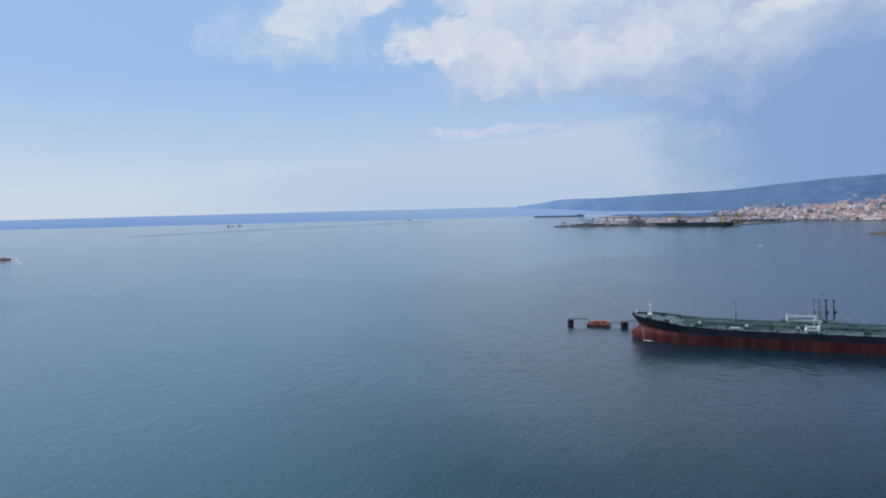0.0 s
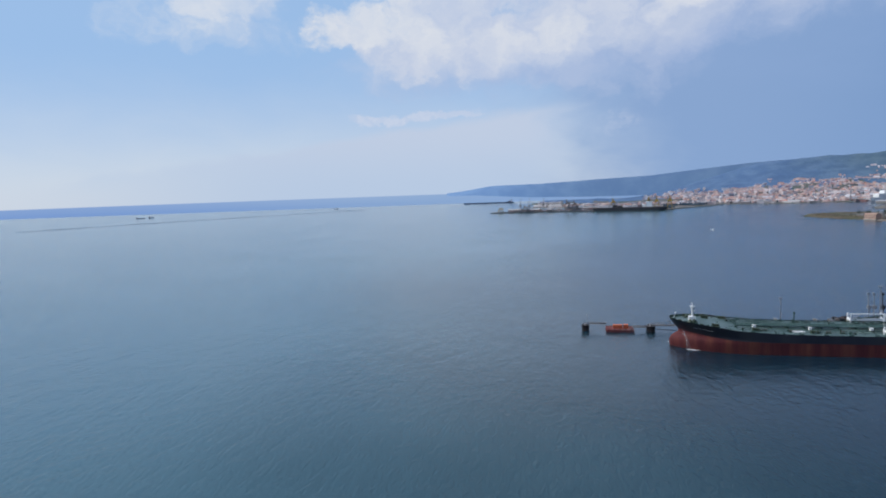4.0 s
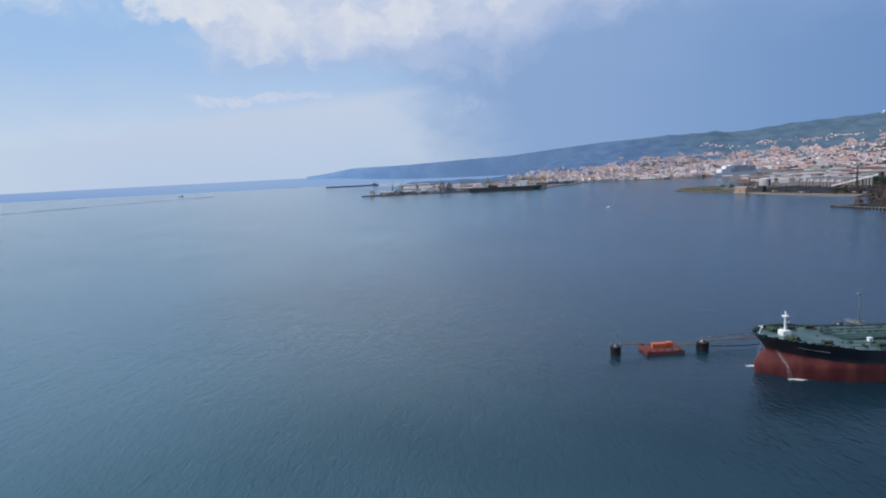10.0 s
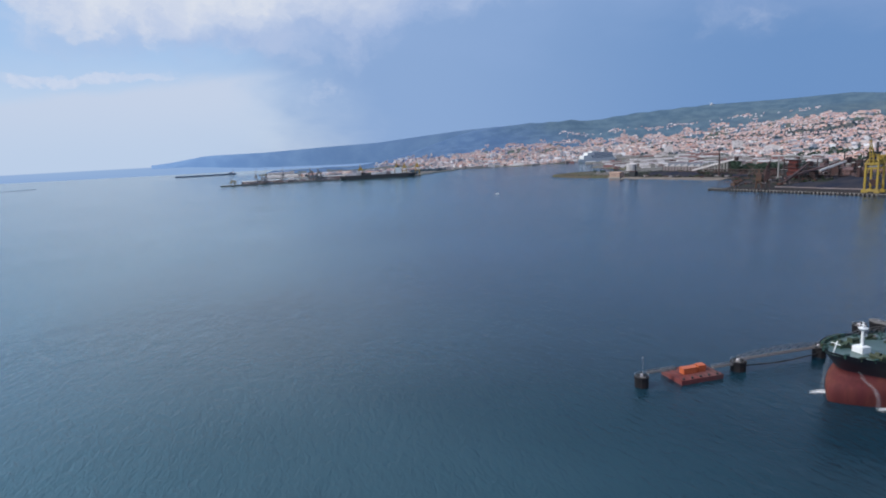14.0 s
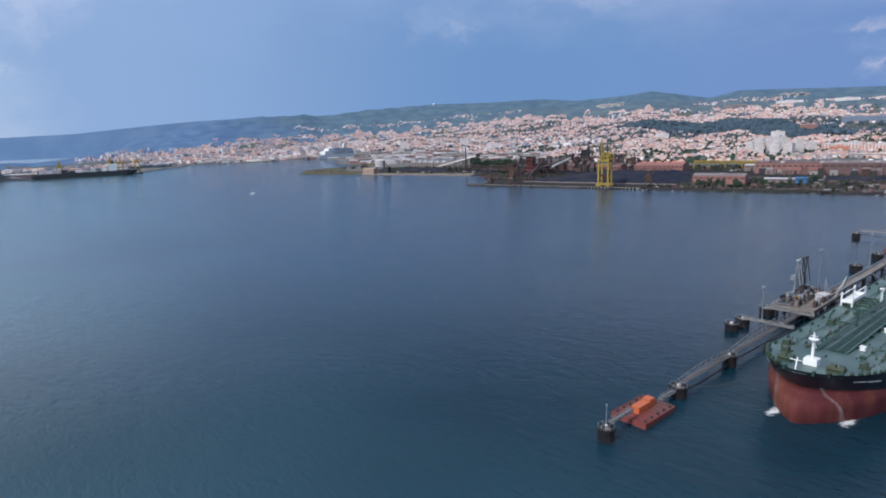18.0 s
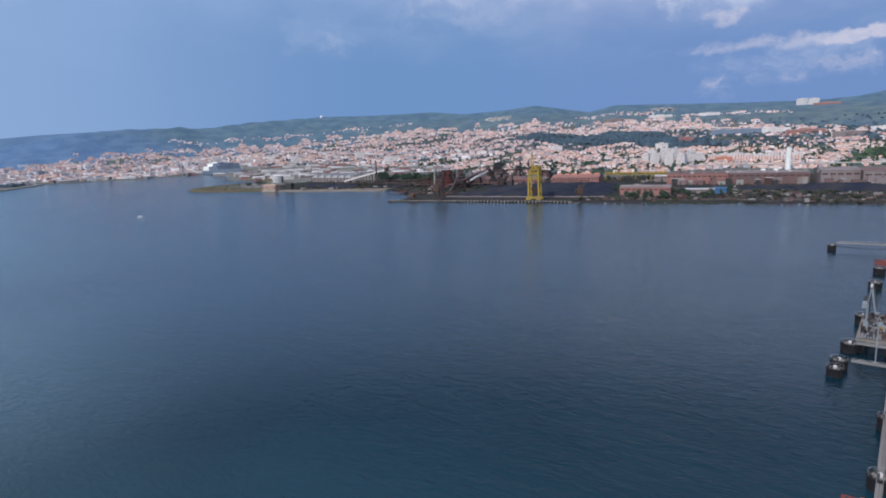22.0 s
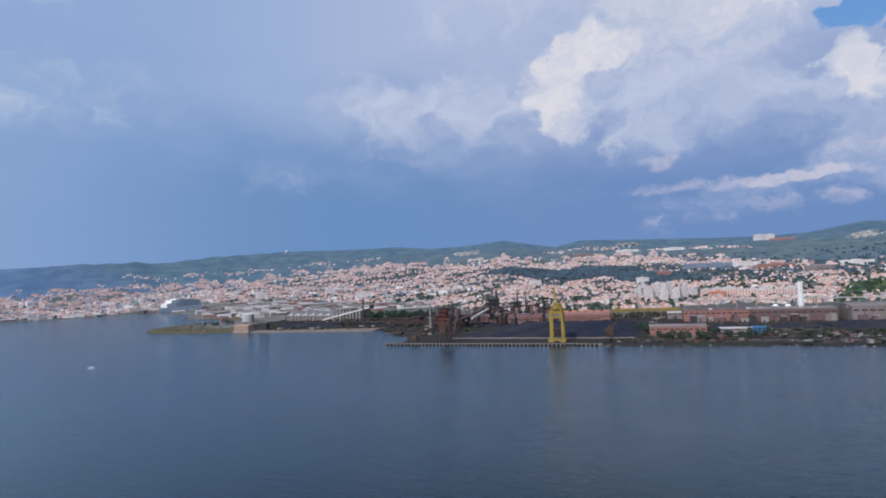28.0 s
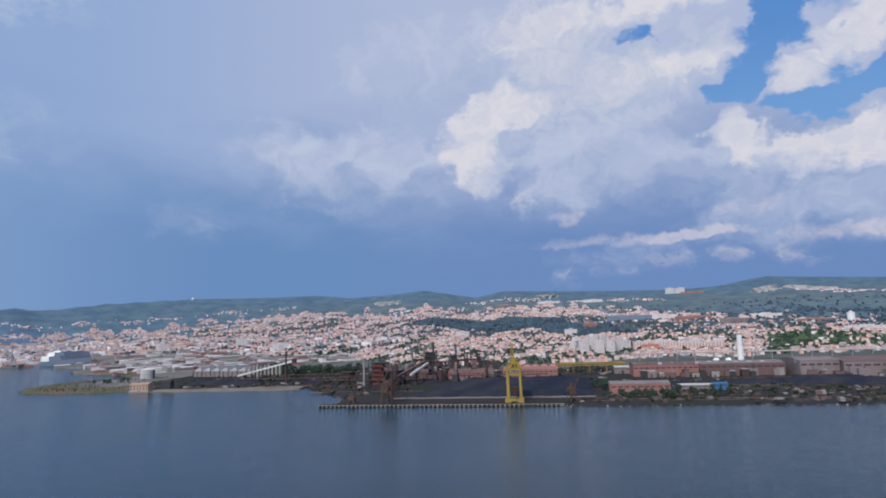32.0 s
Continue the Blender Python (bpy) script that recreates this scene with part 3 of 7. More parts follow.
# ---- mesh building ----
class Mesh:
    """Collects corners and faces."""

    def __init__(self):
        self.v, self.f = [], []

    def box(self, x0, x1, y0, y1, z0, z1):
        return self.prism([(x0, y0), (x1, y0), (x1, y1), (x0, y1)], z0, z1)

    def prism(self, ring, z0, z1, top=None):
        """An upright prism over a ring of plan points, seen anticlockwise from above; top: another ring for its upper end."""
        k, n = len(self.v), len(ring)
        self.v += [(x, y, z0) for x, y in ring] + [(x, y, z1) for x, y in (top or ring)]
        self.f += [tuple(range(k + n - 1, k - 1, -1)), tuple(range(k + n, k + 2 * n))]
        self.f += [(k + i, k + (i + 1) % n, k + n + (i + 1) % n, k + n + i) for i in range(n)]
        return self

    def disc(self, x, y, r, z0, z1, n=14, r1=None):
        ring = [(math.cos(2 * math.pi * i / n), math.sin(2 * math.pi * i / n)) for i in range(n)]
        return self.prism([(x + r * c, y + r * s) for c, s in ring], z0, z1, [(x + (r if r1 is None else r1) * c, y + (r if r1 is None else r1) * s) for c, s in ring])

    def rod(self, p, q, r, n=6, r1=None):
        p, q = Vector(p), Vector(q)
        d = (q - p).normalized()
        a = d.cross((0, 0, 1) if abs(d.z) < 0.9 else (1, 0, 0)).normalized()
        b = d.cross(a)
        k = len(self.v)
        for end, rr in ((p, r), (q, r if r1 is None else r1)):
            for i in range(n):
                t = 2 * math.pi * i / n + math.pi / n
                self.v.append(tuple(end + a * math.cos(t) * rr + b * math.sin(t) * rr))
        self.f += [(k + i, k + n + i, k + n + (i + 1) % n, k + (i + 1) % n) for i in range(n)]
        self.f += [tuple(range(k, k + n)), tuple(range(k + 2 * n - 1, k + n - 1, -1))]
        return self

    def gable(self, x0, x1, y0, y1, z0, rise, over=0.4, along="x"):
        """A pitched roof with its ridge along x or y."""
        x0, x1, y0, y1 = x0 - over, x1 + over, y0 - over, y1 + over
        k = len(self.v)
        if along == "x":
            ym = (y0 + y1) / 2
            self.v += [(x0, y0, z0), (x1, y0, z0), (x1, y1, z0), (x0, y1, z0), (x0, ym, z0 + rise), (x1, ym, z0 + rise)]
            self.f += [(k + 3, k + 2, k + 1, k), (k, k + 1, k + 5, k + 4), (k + 2, k + 3, k + 4, k + 5), (k + 1, k + 2, k + 5), (k + 3, k, k + 4)]
        else:
            xm = (x0 + x1) / 2
            self.v += [(x0, y0, z0), (x1, y0, z0), (x1, y1, z0), (x0, y1, z0), (xm, y0, z0 + rise), (xm, y1, z0 + rise)]
            self.f += [(k + 3, k + 2, k + 1, k), (k + 1, k + 2, k + 5, k + 4), (k + 3, k, k + 4, k + 5), (k, k + 1, k + 4), (k + 2, k + 3, k + 5)]
        return self

    def grid(self, rows):
        """Faces between rows of equally many points."""
        k, n = len(self.v), len(rows[0])
        for r in rows:
            self.v += [tuple(p) for p in r]
        self.f += [(k + a * n + b, k + a * n + b + 1, k + (a + 1) * n + b + 1, k + (a + 1) * n + b) for a in range(len(rows) - 1) for b in range(n - 1)]
        return self

    def data(self, name, material, smooth=False):
        me = bpy.data.meshes.new(name)
        me.from_pydata(self.v, [], self.f)
        me.materials.append(material)
        if smooth:
            me.polygons.foreach_set("use_smooth", [True] * len(me.polygons))
        me.update()
        return me


MIRRORED = set()  # things whose -y side lies inland


def part(name, mesh, material, parent, label="", smooth=False):
    """One mesh object under a thing or a part."""
    if isinstance(mesh, Mesh) and (parent.parent or parent).name in MIRRORED:
        mesh.v, mesh.f = [(x, -y, z) for x, y, z in mesh.v], [tuple(f)[::-1] for f in mesh.f]
    ob = new(name, mesh.data(name, M[material], smooth) if isinstance(mesh, Mesh) else mesh)
    ob.parent = parent
    return tagged(ob, label)


def thing(name, label, category, at=(0, 0, 0), turn=0.0, group="", kind=""):
    """An empty at a thing's base, for its parts."""
    ob = new(name)
    ob.matrix_basis = pose(*at, 0, 0, turn)
    return tagged(ob, label, category, group, kind)


def solo(name, mesh, material, label, category="", kind="", group="", smooth=False, at=(0, 0, 0), turn=0.0):
    """A thing that is one mesh."""
    ob = new(name, mesh.data(name, M[material], smooth))
    ob.matrix_basis = pose(*at, 0, 0, turn)
    return tagged(ob, label, category, group, kind)


# ---- sea and land ----
O = Vector((-200.0, 600.0))  # the middle of the flight
Q, QU, QV = Vector((552.0, 1322.0)), Vector((0.268, -0.963)), Vector((0.963, 0.268))  # the ore quay: its corner, along it, and inland
QTURN = math.degrees(math.atan2(QU.y, QU.x))


def quay_at(u, v, z=3.0):
    p = Q + QU * u + QV * v
    return (p.x, p.y, z)


COAST = [(1000, -900), (900, 100), (800, 450), (752, 629), (724, 724), (686, 835), (655, 945), (640, 1004), (563, 1288), (640, 1318), (688, 1380), (726, 1430), (785, 1512),
         (715, 1641), (650, 1805), (602, 1880), (572, 2030), (612, 2100), (700, 2160), (775, 2150), (815, 2070), (872, 2100), (905, 2200), (930, 2335), (921, 2419), (960, 2490), (1032, 2579), (1110, 2600), (1110, 2780),
         (1180, 2900), (1430, 2950), (1450, 3085), (1150, 3060), (904, 3030), (760, 3120), (606, 3160), (519, 3016), (424, 2900), (320, 2760), (310, 2700), (12, 2745), (-245, 2800),
         (-455, 2815), (-150, 3020), (-40, 3110), (-190, 3350), (-280, 3700), (-380, 4100), (-200, 5300), (5600, 5300), (5600, -900)]
RIDGE = [(-12, 100), (-8, 138), (-2, 142), (4, 162), (9, 175), (14, 212), (18, 238), (22, 250), (25, 268), (28.3, 280), (30, 264), (34, 300), (40, 325), (46, 325), (51, 335), (54, 310),
         (58, 328), (60.8, 354), (65.7, 285), (68, 328), (73.5, 313), (79, 296), (83.6, 288), (86.5, 296), (90.4, 350), (95.4, 320), (99, 300), (125, 300)]
START = [(-12, 3700), (0, 3400), (8, 3100), (16, 2950), (25, 3000), (33, 2900), (42, 2450), (50, 1950), (60, 1600), (70, 1400), (125, 1300)]
RB, RZ = np.array(RIDGE, float).T
SB, SR = np.array(START, float).T


def in_coast(x, y):
    inside = np.zeros(np.shape(x), bool)
    for (ax, ay), (bx, by) in zip(COAST, COAST[1:] + COAST[:1]):
        if ay != by:
            inside ^= ((ay > y) != (by > y)) & (x < (bx - ax) * (y - ay) / (by - ay) + ax)
    return inside


def waves(x, y):
    return np.sin(x * 0.0071 + 1.3 * np.sin(y * 0.0043)) * np.sin(y * 0.0083 + 1.1 * np.sin(x * 0.0051)) + 0.5 * np.sin(x * 0.021 + y * 0.013) * np.sin(y * 0.019 - x * 0.008)


def ground(x, y):
    """The height of the land at a place, past the shore."""
    x, y = np.asarray(x, float), np.asarray(y, float)
    b = np.degrees(np.arctan2(x - O.x, y - O.y))
    r = np.hypot(x - O.x, y - O.y)
    far = np.interp(b, [20, 40], [4250, 4700])
    top = 107 + (np.interp(b, RB, RZ) - 107) * far / np.interp(b, [24, 26], [4400, 4700])
    s = np.clip((b - 5.0) / 16, 0, 1)
    top = 6 + (top - 6) * s * s * (3 - 2 * s)
    r0 = np.interp(b, SB, SR)
    t = np.clip((r - r0) / (far - r0), 0, 1)
    z = 3 + (top - 3) * (0.28 * t + 0.72 * t**2.6) + waves(x, y) * 13 * np.clip(t * 2.5, 0, 1) * (1 - t**6)
    return np.where(r > far, top - (r - far) * 0.25, z)


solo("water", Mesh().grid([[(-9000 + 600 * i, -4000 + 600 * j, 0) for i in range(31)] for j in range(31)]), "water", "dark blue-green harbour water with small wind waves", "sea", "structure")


def land_sheet():
    bs = np.arange(-9, 116.01, 0.4)
    rs = np.concatenate([np.arange(840, 2300, 14), np.arange(2300, 3400, 26), np.arange(3400, 5000, 45)])
    bb, rr = np.meshgrid(np.radians(bs), rs)
    x, y = O.x + rr * np.sin(bb), O.y + rr * np.cos(bb)
    z = np.where(in_coast(x, y), ground(x, y), -5.0)
    me = Mesh()
    n = len(bs)
    me.v = np.stack([x.ravel(), y.ravel(), z.ravel()], 1).tolist()
    low = (z < -4)
    me.f = [(a * n + b, a * n + b + 1, (a + 1) * n + b + 1, (a + 1) * n + b) for a in range(len(rs) - 1) for b in range(n - 1)
            if not (low[a, b] and low[a, b + 1] and low[a + 1, b] and low[a + 1, b + 1])]
    me.f = [f[::-1] for f in me.f]
    return me


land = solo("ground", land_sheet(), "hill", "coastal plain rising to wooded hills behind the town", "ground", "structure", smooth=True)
for key in ("land", "spit", "townland", "yardground", "meadow"):
    land.data.materials.append(M[key])
for p in land.data.polygons:
    c = p.center
    d = Vector((c.x - O.x, c.y - O.y))
    b, r = math.degrees(math.atan2(d.x, d.y)), d.length
    u, v = (Vector((c.x, c.y)) - Q).dot(QU), (Vector((c.x, c.y)) - Q).dot(QV)
    if u < -440 and v < 640 and c.z < 12 and c.y < 2600 and (v < 300 or u < -680):
        p.material_index = 2
    elif v < 560 and u > -520:
        p.material_index = 1
    elif b > 86 + 2 * math.sin(r * 0.02) and 1780 < r < 2420 + 90 * math.sin(b * 1.9):
        p.material_index = 5
    elif u < -380 and r < np.interp(b, [0, 15, 25, 31, 37, 43, 50], [3150, 3000, 3150, 3280, 3050, 2650, 2150]):
        p.material_index = 4
    elif r < np.interp(b, SB, SR) + (4600 - np.interp(b, SB, SR)) * (np.interp(b, [0, 15, 30, 38, 46, 60, 72, 80, 86, 100], [0.18, 0.3, 0.48, 0.56, 0.70, 0.74, 0.74, 0.65, 0.5, 0.4]) + 0.06 * math.sin(b * 1.7) + 0.04 * math.sin(b * 5.1)):
        p.material_index = 3

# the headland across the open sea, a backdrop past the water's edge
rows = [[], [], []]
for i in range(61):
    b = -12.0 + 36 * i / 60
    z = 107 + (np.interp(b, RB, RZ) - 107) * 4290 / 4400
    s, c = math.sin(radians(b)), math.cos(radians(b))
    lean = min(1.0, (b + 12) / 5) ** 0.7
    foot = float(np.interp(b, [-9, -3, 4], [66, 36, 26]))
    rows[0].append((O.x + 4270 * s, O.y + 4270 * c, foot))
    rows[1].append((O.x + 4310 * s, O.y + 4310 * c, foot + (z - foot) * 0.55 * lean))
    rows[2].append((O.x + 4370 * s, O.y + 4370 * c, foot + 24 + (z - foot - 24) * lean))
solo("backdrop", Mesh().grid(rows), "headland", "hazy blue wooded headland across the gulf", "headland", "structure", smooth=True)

# ---- the tanker ----
SHIP_Y, HALF, BOW_X, STERN_X = 513.6, 21.6, -21.0, 224.0


def deck_z(x):
    return float(np.interp(x, [-21, 0, 18, 40, 70], [18.6, 16.6, 14.8, 13.4, 12.9]))


def stem(z):
    """Where the bow begins at a height: flared above, a bulb below."""
    return float(np.interp(z, [-4, 0, 3, 5.5, 7.4, 8.6, 9.8, 12, 16, 19], [-19, -20.6, -21, -20.7, -19.4, -17.2, -14.8, -15.5, -18.5, -21]))


def half_breadth(x, z):
    a = stem(z)
    length = float(np.interp(z, [-4, 0, 5, 9, 14, 19], [52, 50, 47, 42, 37, 35]))
    t = min(max((x - a) / length, 0.0), 1.0)
    full = (1 - (1 - t) ** 2.0) ** float(np.interp(z, [0, 8, 18], [0.80, 0.74, 0.62]))
    aft = min(max((STERN_X - x) / 34, 0.0), 1.0)
    return HALF * full * (0.72 + 0.28 * (1 - (1 - aft) ** 2))


def paint_line(x):
    """The height at which the red bottom paint ends: it rises round the bow."""
    return float(np.interp(x, [-21, -12, 0, 15, 40], [12.0, 11.0, 9.6, 8.5, 7.9]))


def hull_rows(levels, top=False):
    rows = []
    ks = [0, 0.003, 0.008, 0.016, 0.027, 0.042, 0.06, 0.082, 0.108, 0.14, 0.18, 0.24, 0.33, 0.45, 0.6, 0.75, 0.86, 0.92, 0.96, 1.0]
    for lv in levels:
        row = []
        for sgn in (-1, 1):
            line = []
            for k in ks:
                x = BOW_X + (STERN_X - BOW_X) * k
                cut = paint_line(x)
                z = cut + (deck_z(x) + (1.1 if x < 12 else 0.25) - cut) * lv if top else -3 + (cut + 3) * lv
                x = stem(z) + (STERN_X - stem(z)) * k
                line.append((x, sgn * half_breadth(x, z), z))
            row += line[::-1] if sgn < 0 else line[1:]
        rows.append(row)
    return rows


tanker = thing("oil_tanker", "moored oil tanker, black and red hull, green deck", "ship", (0, SHIP_Y, 0))
part("hull_bottom", Mesh().grid(hull_rows([0, 0.2, 0.3, 0.42, 0.54, 0.66, 0.76, 0.84, 0.92, 1.0])), "red", tanker, "faded red antifouling paint with streaks", True)
part("upper_hull", Mesh().grid(hull_rows([0, 0.12, 0.3, 0.5, 0.75, 1.0], True)), "black", tanker, "black painted topsides", True)
xs = [BOW_X + 0.4, -20, -18, -15, -11, -6, 0, 8, 18, 30, 45, 70, 110, 160, 200, STERN_X]
me = Mesh().grid([[(x, f * (half_breadth(x, deck_z(x)) - 0.15), deck_z(x) + 0.25 * (1 - f * f)) for f in (-1, -0.6, -0.2, 0.2, 0.6, 1)] for x in xs])
part("main_deck", me, "deck", tanker, "worn green deck", True)
for sgn in (-1, 1):  # guard rail
    me = Mesh()
    pts = [(x, sgn * (half_breadth(x, deck_z(x)) - 0.35), deck_z(x)) for x in np.linspace(14, 222, 70)]
    for a, b in zip(pts, pts[1:]):
        for up in (0.55, 1.1):
            me.rod((a[0], a[1], a[2] + up), (b[0], b[1], b[2] + up), 0.05, 3)
        me.rod(a, (a[0], a[1], a[2] + 1.1), 0.05, 3)
    part("guard_rail", me, "deck", tanker)
part("transom", Mesh().prism([(STERN_X - 0.1, -HALF * 0.72), (STERN_X, -HALF * 0.72), (STERN_X, HALF * 0.72), (STERN_X - 0.1, HALF * 0.72)], -3, 12.9), "black", tanker)
# forecastle: foremast on its house, windlasses, bollards
D0, MX = deck_z(-7), -6.2
part("mast_house", Mesh().box(MX - 2.2, MX + 1.8, -2.2, 2.2, D0, D0 + 2.7).box(MX - 1.9, MX + 1.5, -1.8, 1.8, D0 + 2.7, D0 + 2.9), "white", tanker, "white mast house")
mast = part("foremast", Mesh().disc(MX, 0, 0.55, D0 + 2.8, D0 + 10.0, 10, 0.45), "white", tanker, "white foremast")
part("crosstree", Mesh().disc(MX, 0, 0.6, D0 + 8.7, D0 + 9.7, 12, 1.7).disc(MX, 0, 1.7, D0 + 9.7, D0 + 9.9, 12), "white", mast)
part("lamp_bracket", Mesh().box(MX + 0.3, MX + 1.9, -0.6, 0.6, D0 + 6.4, D0 + 6.6).box(MX + 1.5, MX + 1.9, -0.3, 0.3, D0 + 6.6, D0 + 7.3), "white", mast)
part("mast_top", Mesh().disc(MX, 0, 0.26, D0 + 9.9, D0 + 12.2, 8).box(MX - 0.15, MX + 0.15, -1.1, 1.1, D0 + 10.9, D0 + 11.1), "white", mast)
part("mast_ladder", Mesh().box(MX + 0.7, MX + 0.9, -0.3, 0.3, D0 + 2.8, D0 + 10), "steel", mast)
part("jackstaff", Mesh().rod((-18.2, 1.4, deck_z(-18)), (-16.4, 1.4, D0 + 5.6), 0.2, 6).rod((-17.0, -0.4, D0 + 4.6), (-17.0, 3.6, D0 + 4.6), 0.18, 5), "white", tanker, "white anchor light post")
for x, y in ((-7.5, -8.0), (-7.5, 8.0)):
    z = deck_z(x)
    wd = part("windlass", Mesh().box(x - 3, x + 3, y - 2.4, y + 2.4, z, z + 0.7).rod((x - 1, y - 2.6, z + 1.3), (x - 1, y + 2.6, z + 1.3), 0.75, 10), "winch", tanker, "worn yellow-green anchor windlass")
    part("drum", Mesh().rod((x + 1.4, y - 2.2, z + 1.3), (x + 1.4, y - 0.5, z + 1.3), 0.95, 12), "winch", wd)
    part("drum", Mesh().rod((x + 1.4, y + 0.5, z + 1.3), (x + 1.4, y + 2.2, z + 1.3), 0.95, 12), "winch", wd)
rng = random.Random(4)
for x, y in ((4, 12), (6, -13), (16, 16), (30, -15), (62, 14), (64, -15), (140, 14), (142, -14), (190, 13), (192, -13)):
    z = deck_z(x)
    wn = part("mooring_winch", Mesh().box(x - 2.4, x + 2.4, y - 1.6, y + 1.6, z, z + 0.5).box(x - 2.2, x - 1.2, y - 1.2, y + 1.2, z + 0.5, z + 2.2), "winch", tanker, "worn green mooring winch")
    part("drum", Mesh().rod((x - 0.8, y, z + 1.2), (x + 2.2, y, z + 1.2), 0.75, 12), "winch", wn)
for i in range(16):
    x = -15 + i * 14.0
    for sgn in (-1, 1):
        y = sgn * (half_breadth(x, deck_z(x)) - 2.0)
        part("bollard", Mesh().disc(x - 0.7, y, 0.35, deck_z(x), deck_z(x) + 1.2, 8).disc(x + 0.7, y, 0.35, deck_z(x), deck_z(x) + 1.2, 8).box(x - 1.3, x + 1.3, y - 0.5, y + 0.5, deck_z(x), deck_z(x) + 0.25), "deckdark", tanker)
for i in range(9):  # fore and aft fairleads at the bow
    x = -18.5 + i * 3.1
    for sgn in (-1, 1):
        y = sgn * (half_breadth(x, deck_z(x)) - 0.9)
        part("fairlead", Mesh().box(x - 0.9, x + 0.9, y - 0.45, y + 0.45, deck_z(x), deck_z(x) + 1.5), "winch" if i % 2 else "deckdark", tanker)
# cargo lines on a raised rack along the middle, with a walkway over them
for i, y in enumerate((-3.3, -2.2, -1.1, 0.0, 1.1, 2.2, 3.3)):
    part("cargo_pipe", Mesh().rod((20, y, 15.1), (214, y, 14.4), 0.42, 8), "deckdark" if i % 3 else "deck", tanker)
for i in range(20):
    x = 22 + i * 10
    part("pipe_support", Mesh().box(x - 0.25, x + 0.25, -4.2, 4.2, 14.1 if x < 40 else 13.5, 14.5).box(x - 0.25, x + 0.25, -4.2, -3.8, 12.8, 14.4).box(x - 0.25, x + 0.25, 3.8, 4.2, 12.8, 14.4), "deckdark", tanker)
me = Mesh().box(16, 214, 4.8, 6.4, 15.6, 15.75)
for i in range(50):
    me.rod((17 + 4 * i, 4.9, 15.7), (17 + 4 * i, 4.9, 16.8), 0.05, 3).rod((17 + 4 * i, 6.3, 12.8), (17 + 4 * i, 6.3, 16.8), 0.06, 3)
me.rod((16, 4.9, 16.8), (214, 4.9, 16.8), 0.06, 3).rod((16, 6.3, 16.8), (214, 6.3, 16.8), 0.06, 3)
part("catwalk", me, "deckdark", tanker, "raised walkway with rails")
for x in (38, 66, 92, 150, 178):  # cross pipes to the tanks
    part("branch_pipe", Mesh().rod((x, -15, 13.7), (x, 15, 13.7), 0.32, 6), "deckdark", tanker)
rng = random.Random(7)
for i in range(12):
    for sgn in (-1, 1):
        x, y = 20 + i * 16 + rng.uniform(-2, 2), sgn * rng.uniform(8, 15)
        h = part("tank_hatch", Mesh().disc(x, y, 1.1, deck_z(x), deck_z(x) + 0.9, 10).disc(x, y, 1.3, deck_z(x) + 0.9, deck_z(x) + 1.05, 10), "deck" if i % 2 else "deckdark", tanker)
        part("hatch_wheel", Mesh().disc(x, y, 0.4, deck_z(x) + 1.05, deck_z(x) + 1.4, 6), "winch", h)
for i in range(26):
    x, y = rng.uniform(14, 120), rng.choice((-1, 1)) * rng.uniform(6.5, 18)
    part("vent_post", Mesh().rod((x, y, deck_z(x)), (x, y, deck_z(x) + rng.uniform(1.0, 2.6)), 0.28, 6).box(x - 0.5, x + 0.5, y - 0.5, y + 0.5, deck_z(x), deck_z(x) + 0.5), rng.choice(("deckdark", "deckdark", "winch", "deck")), tanker)
for i in range(70):  # bollards, pipe stubs and rope boxes
    x = rng.uniform(-8, 110)
    y = rng.uniform(-0.9, 0.9) * half_breadth(x, deck_z(x))
    if abs(y) < 5 and x > 12:
        continue
    q, z = rng.uniform(0.2, 0.42), deck_z(x)
    me = Mesh().box(x - 1.6 * q, x + 1.6 * q, y - q, y + q, z, z + 0.35)
    me.rod((x - q, y, z + 0.3), (x - q, y, z + 0.5 + q), q * 0.55, 6).rod((x + q, y, z + 0.3), (x + q, y, z + 0.5 + q), q * 0.55, 6)
    part("bollard", me, rng.choice(("deckdark", "deckdark", "winch", "dark", "steel")), tanker)
for x, y, a in ((31, -6.0, 0.9), (64.5, -6.0, 0.9), (99.5, -6.2, 0.9)):
    z = deck_z(x)
    part("vent_locker", Mesh().box(x - a, x + a, y - a, y + a, z, z + 1.8).box(x - a - 0.15, x + a + 0.15, y - a - 0.15, y + a + 0.15, z + 1.8, z + 2.0), "white", tanker, "small white deck locker")
part("vent_mast", Mesh().rod((58, 3.5, 14), (58, 3.5, 22), 0.35, 8).disc(58, 3.5, 0.8, 22, 22.8, 8), "deckdark", tanker)
part("life_raft_cover", Mesh().disc(0, 0, 1, 0, 0.5, 18, 0.8).data("life_raft_cover", M["white"]), "white", tanker, "white oval canvas cover on the deck").matrix_basis = pose(55.5, -12.6, deck_z(55)) @ Matrix.Diagonal((4.6, 1.9, 1.2, 1))
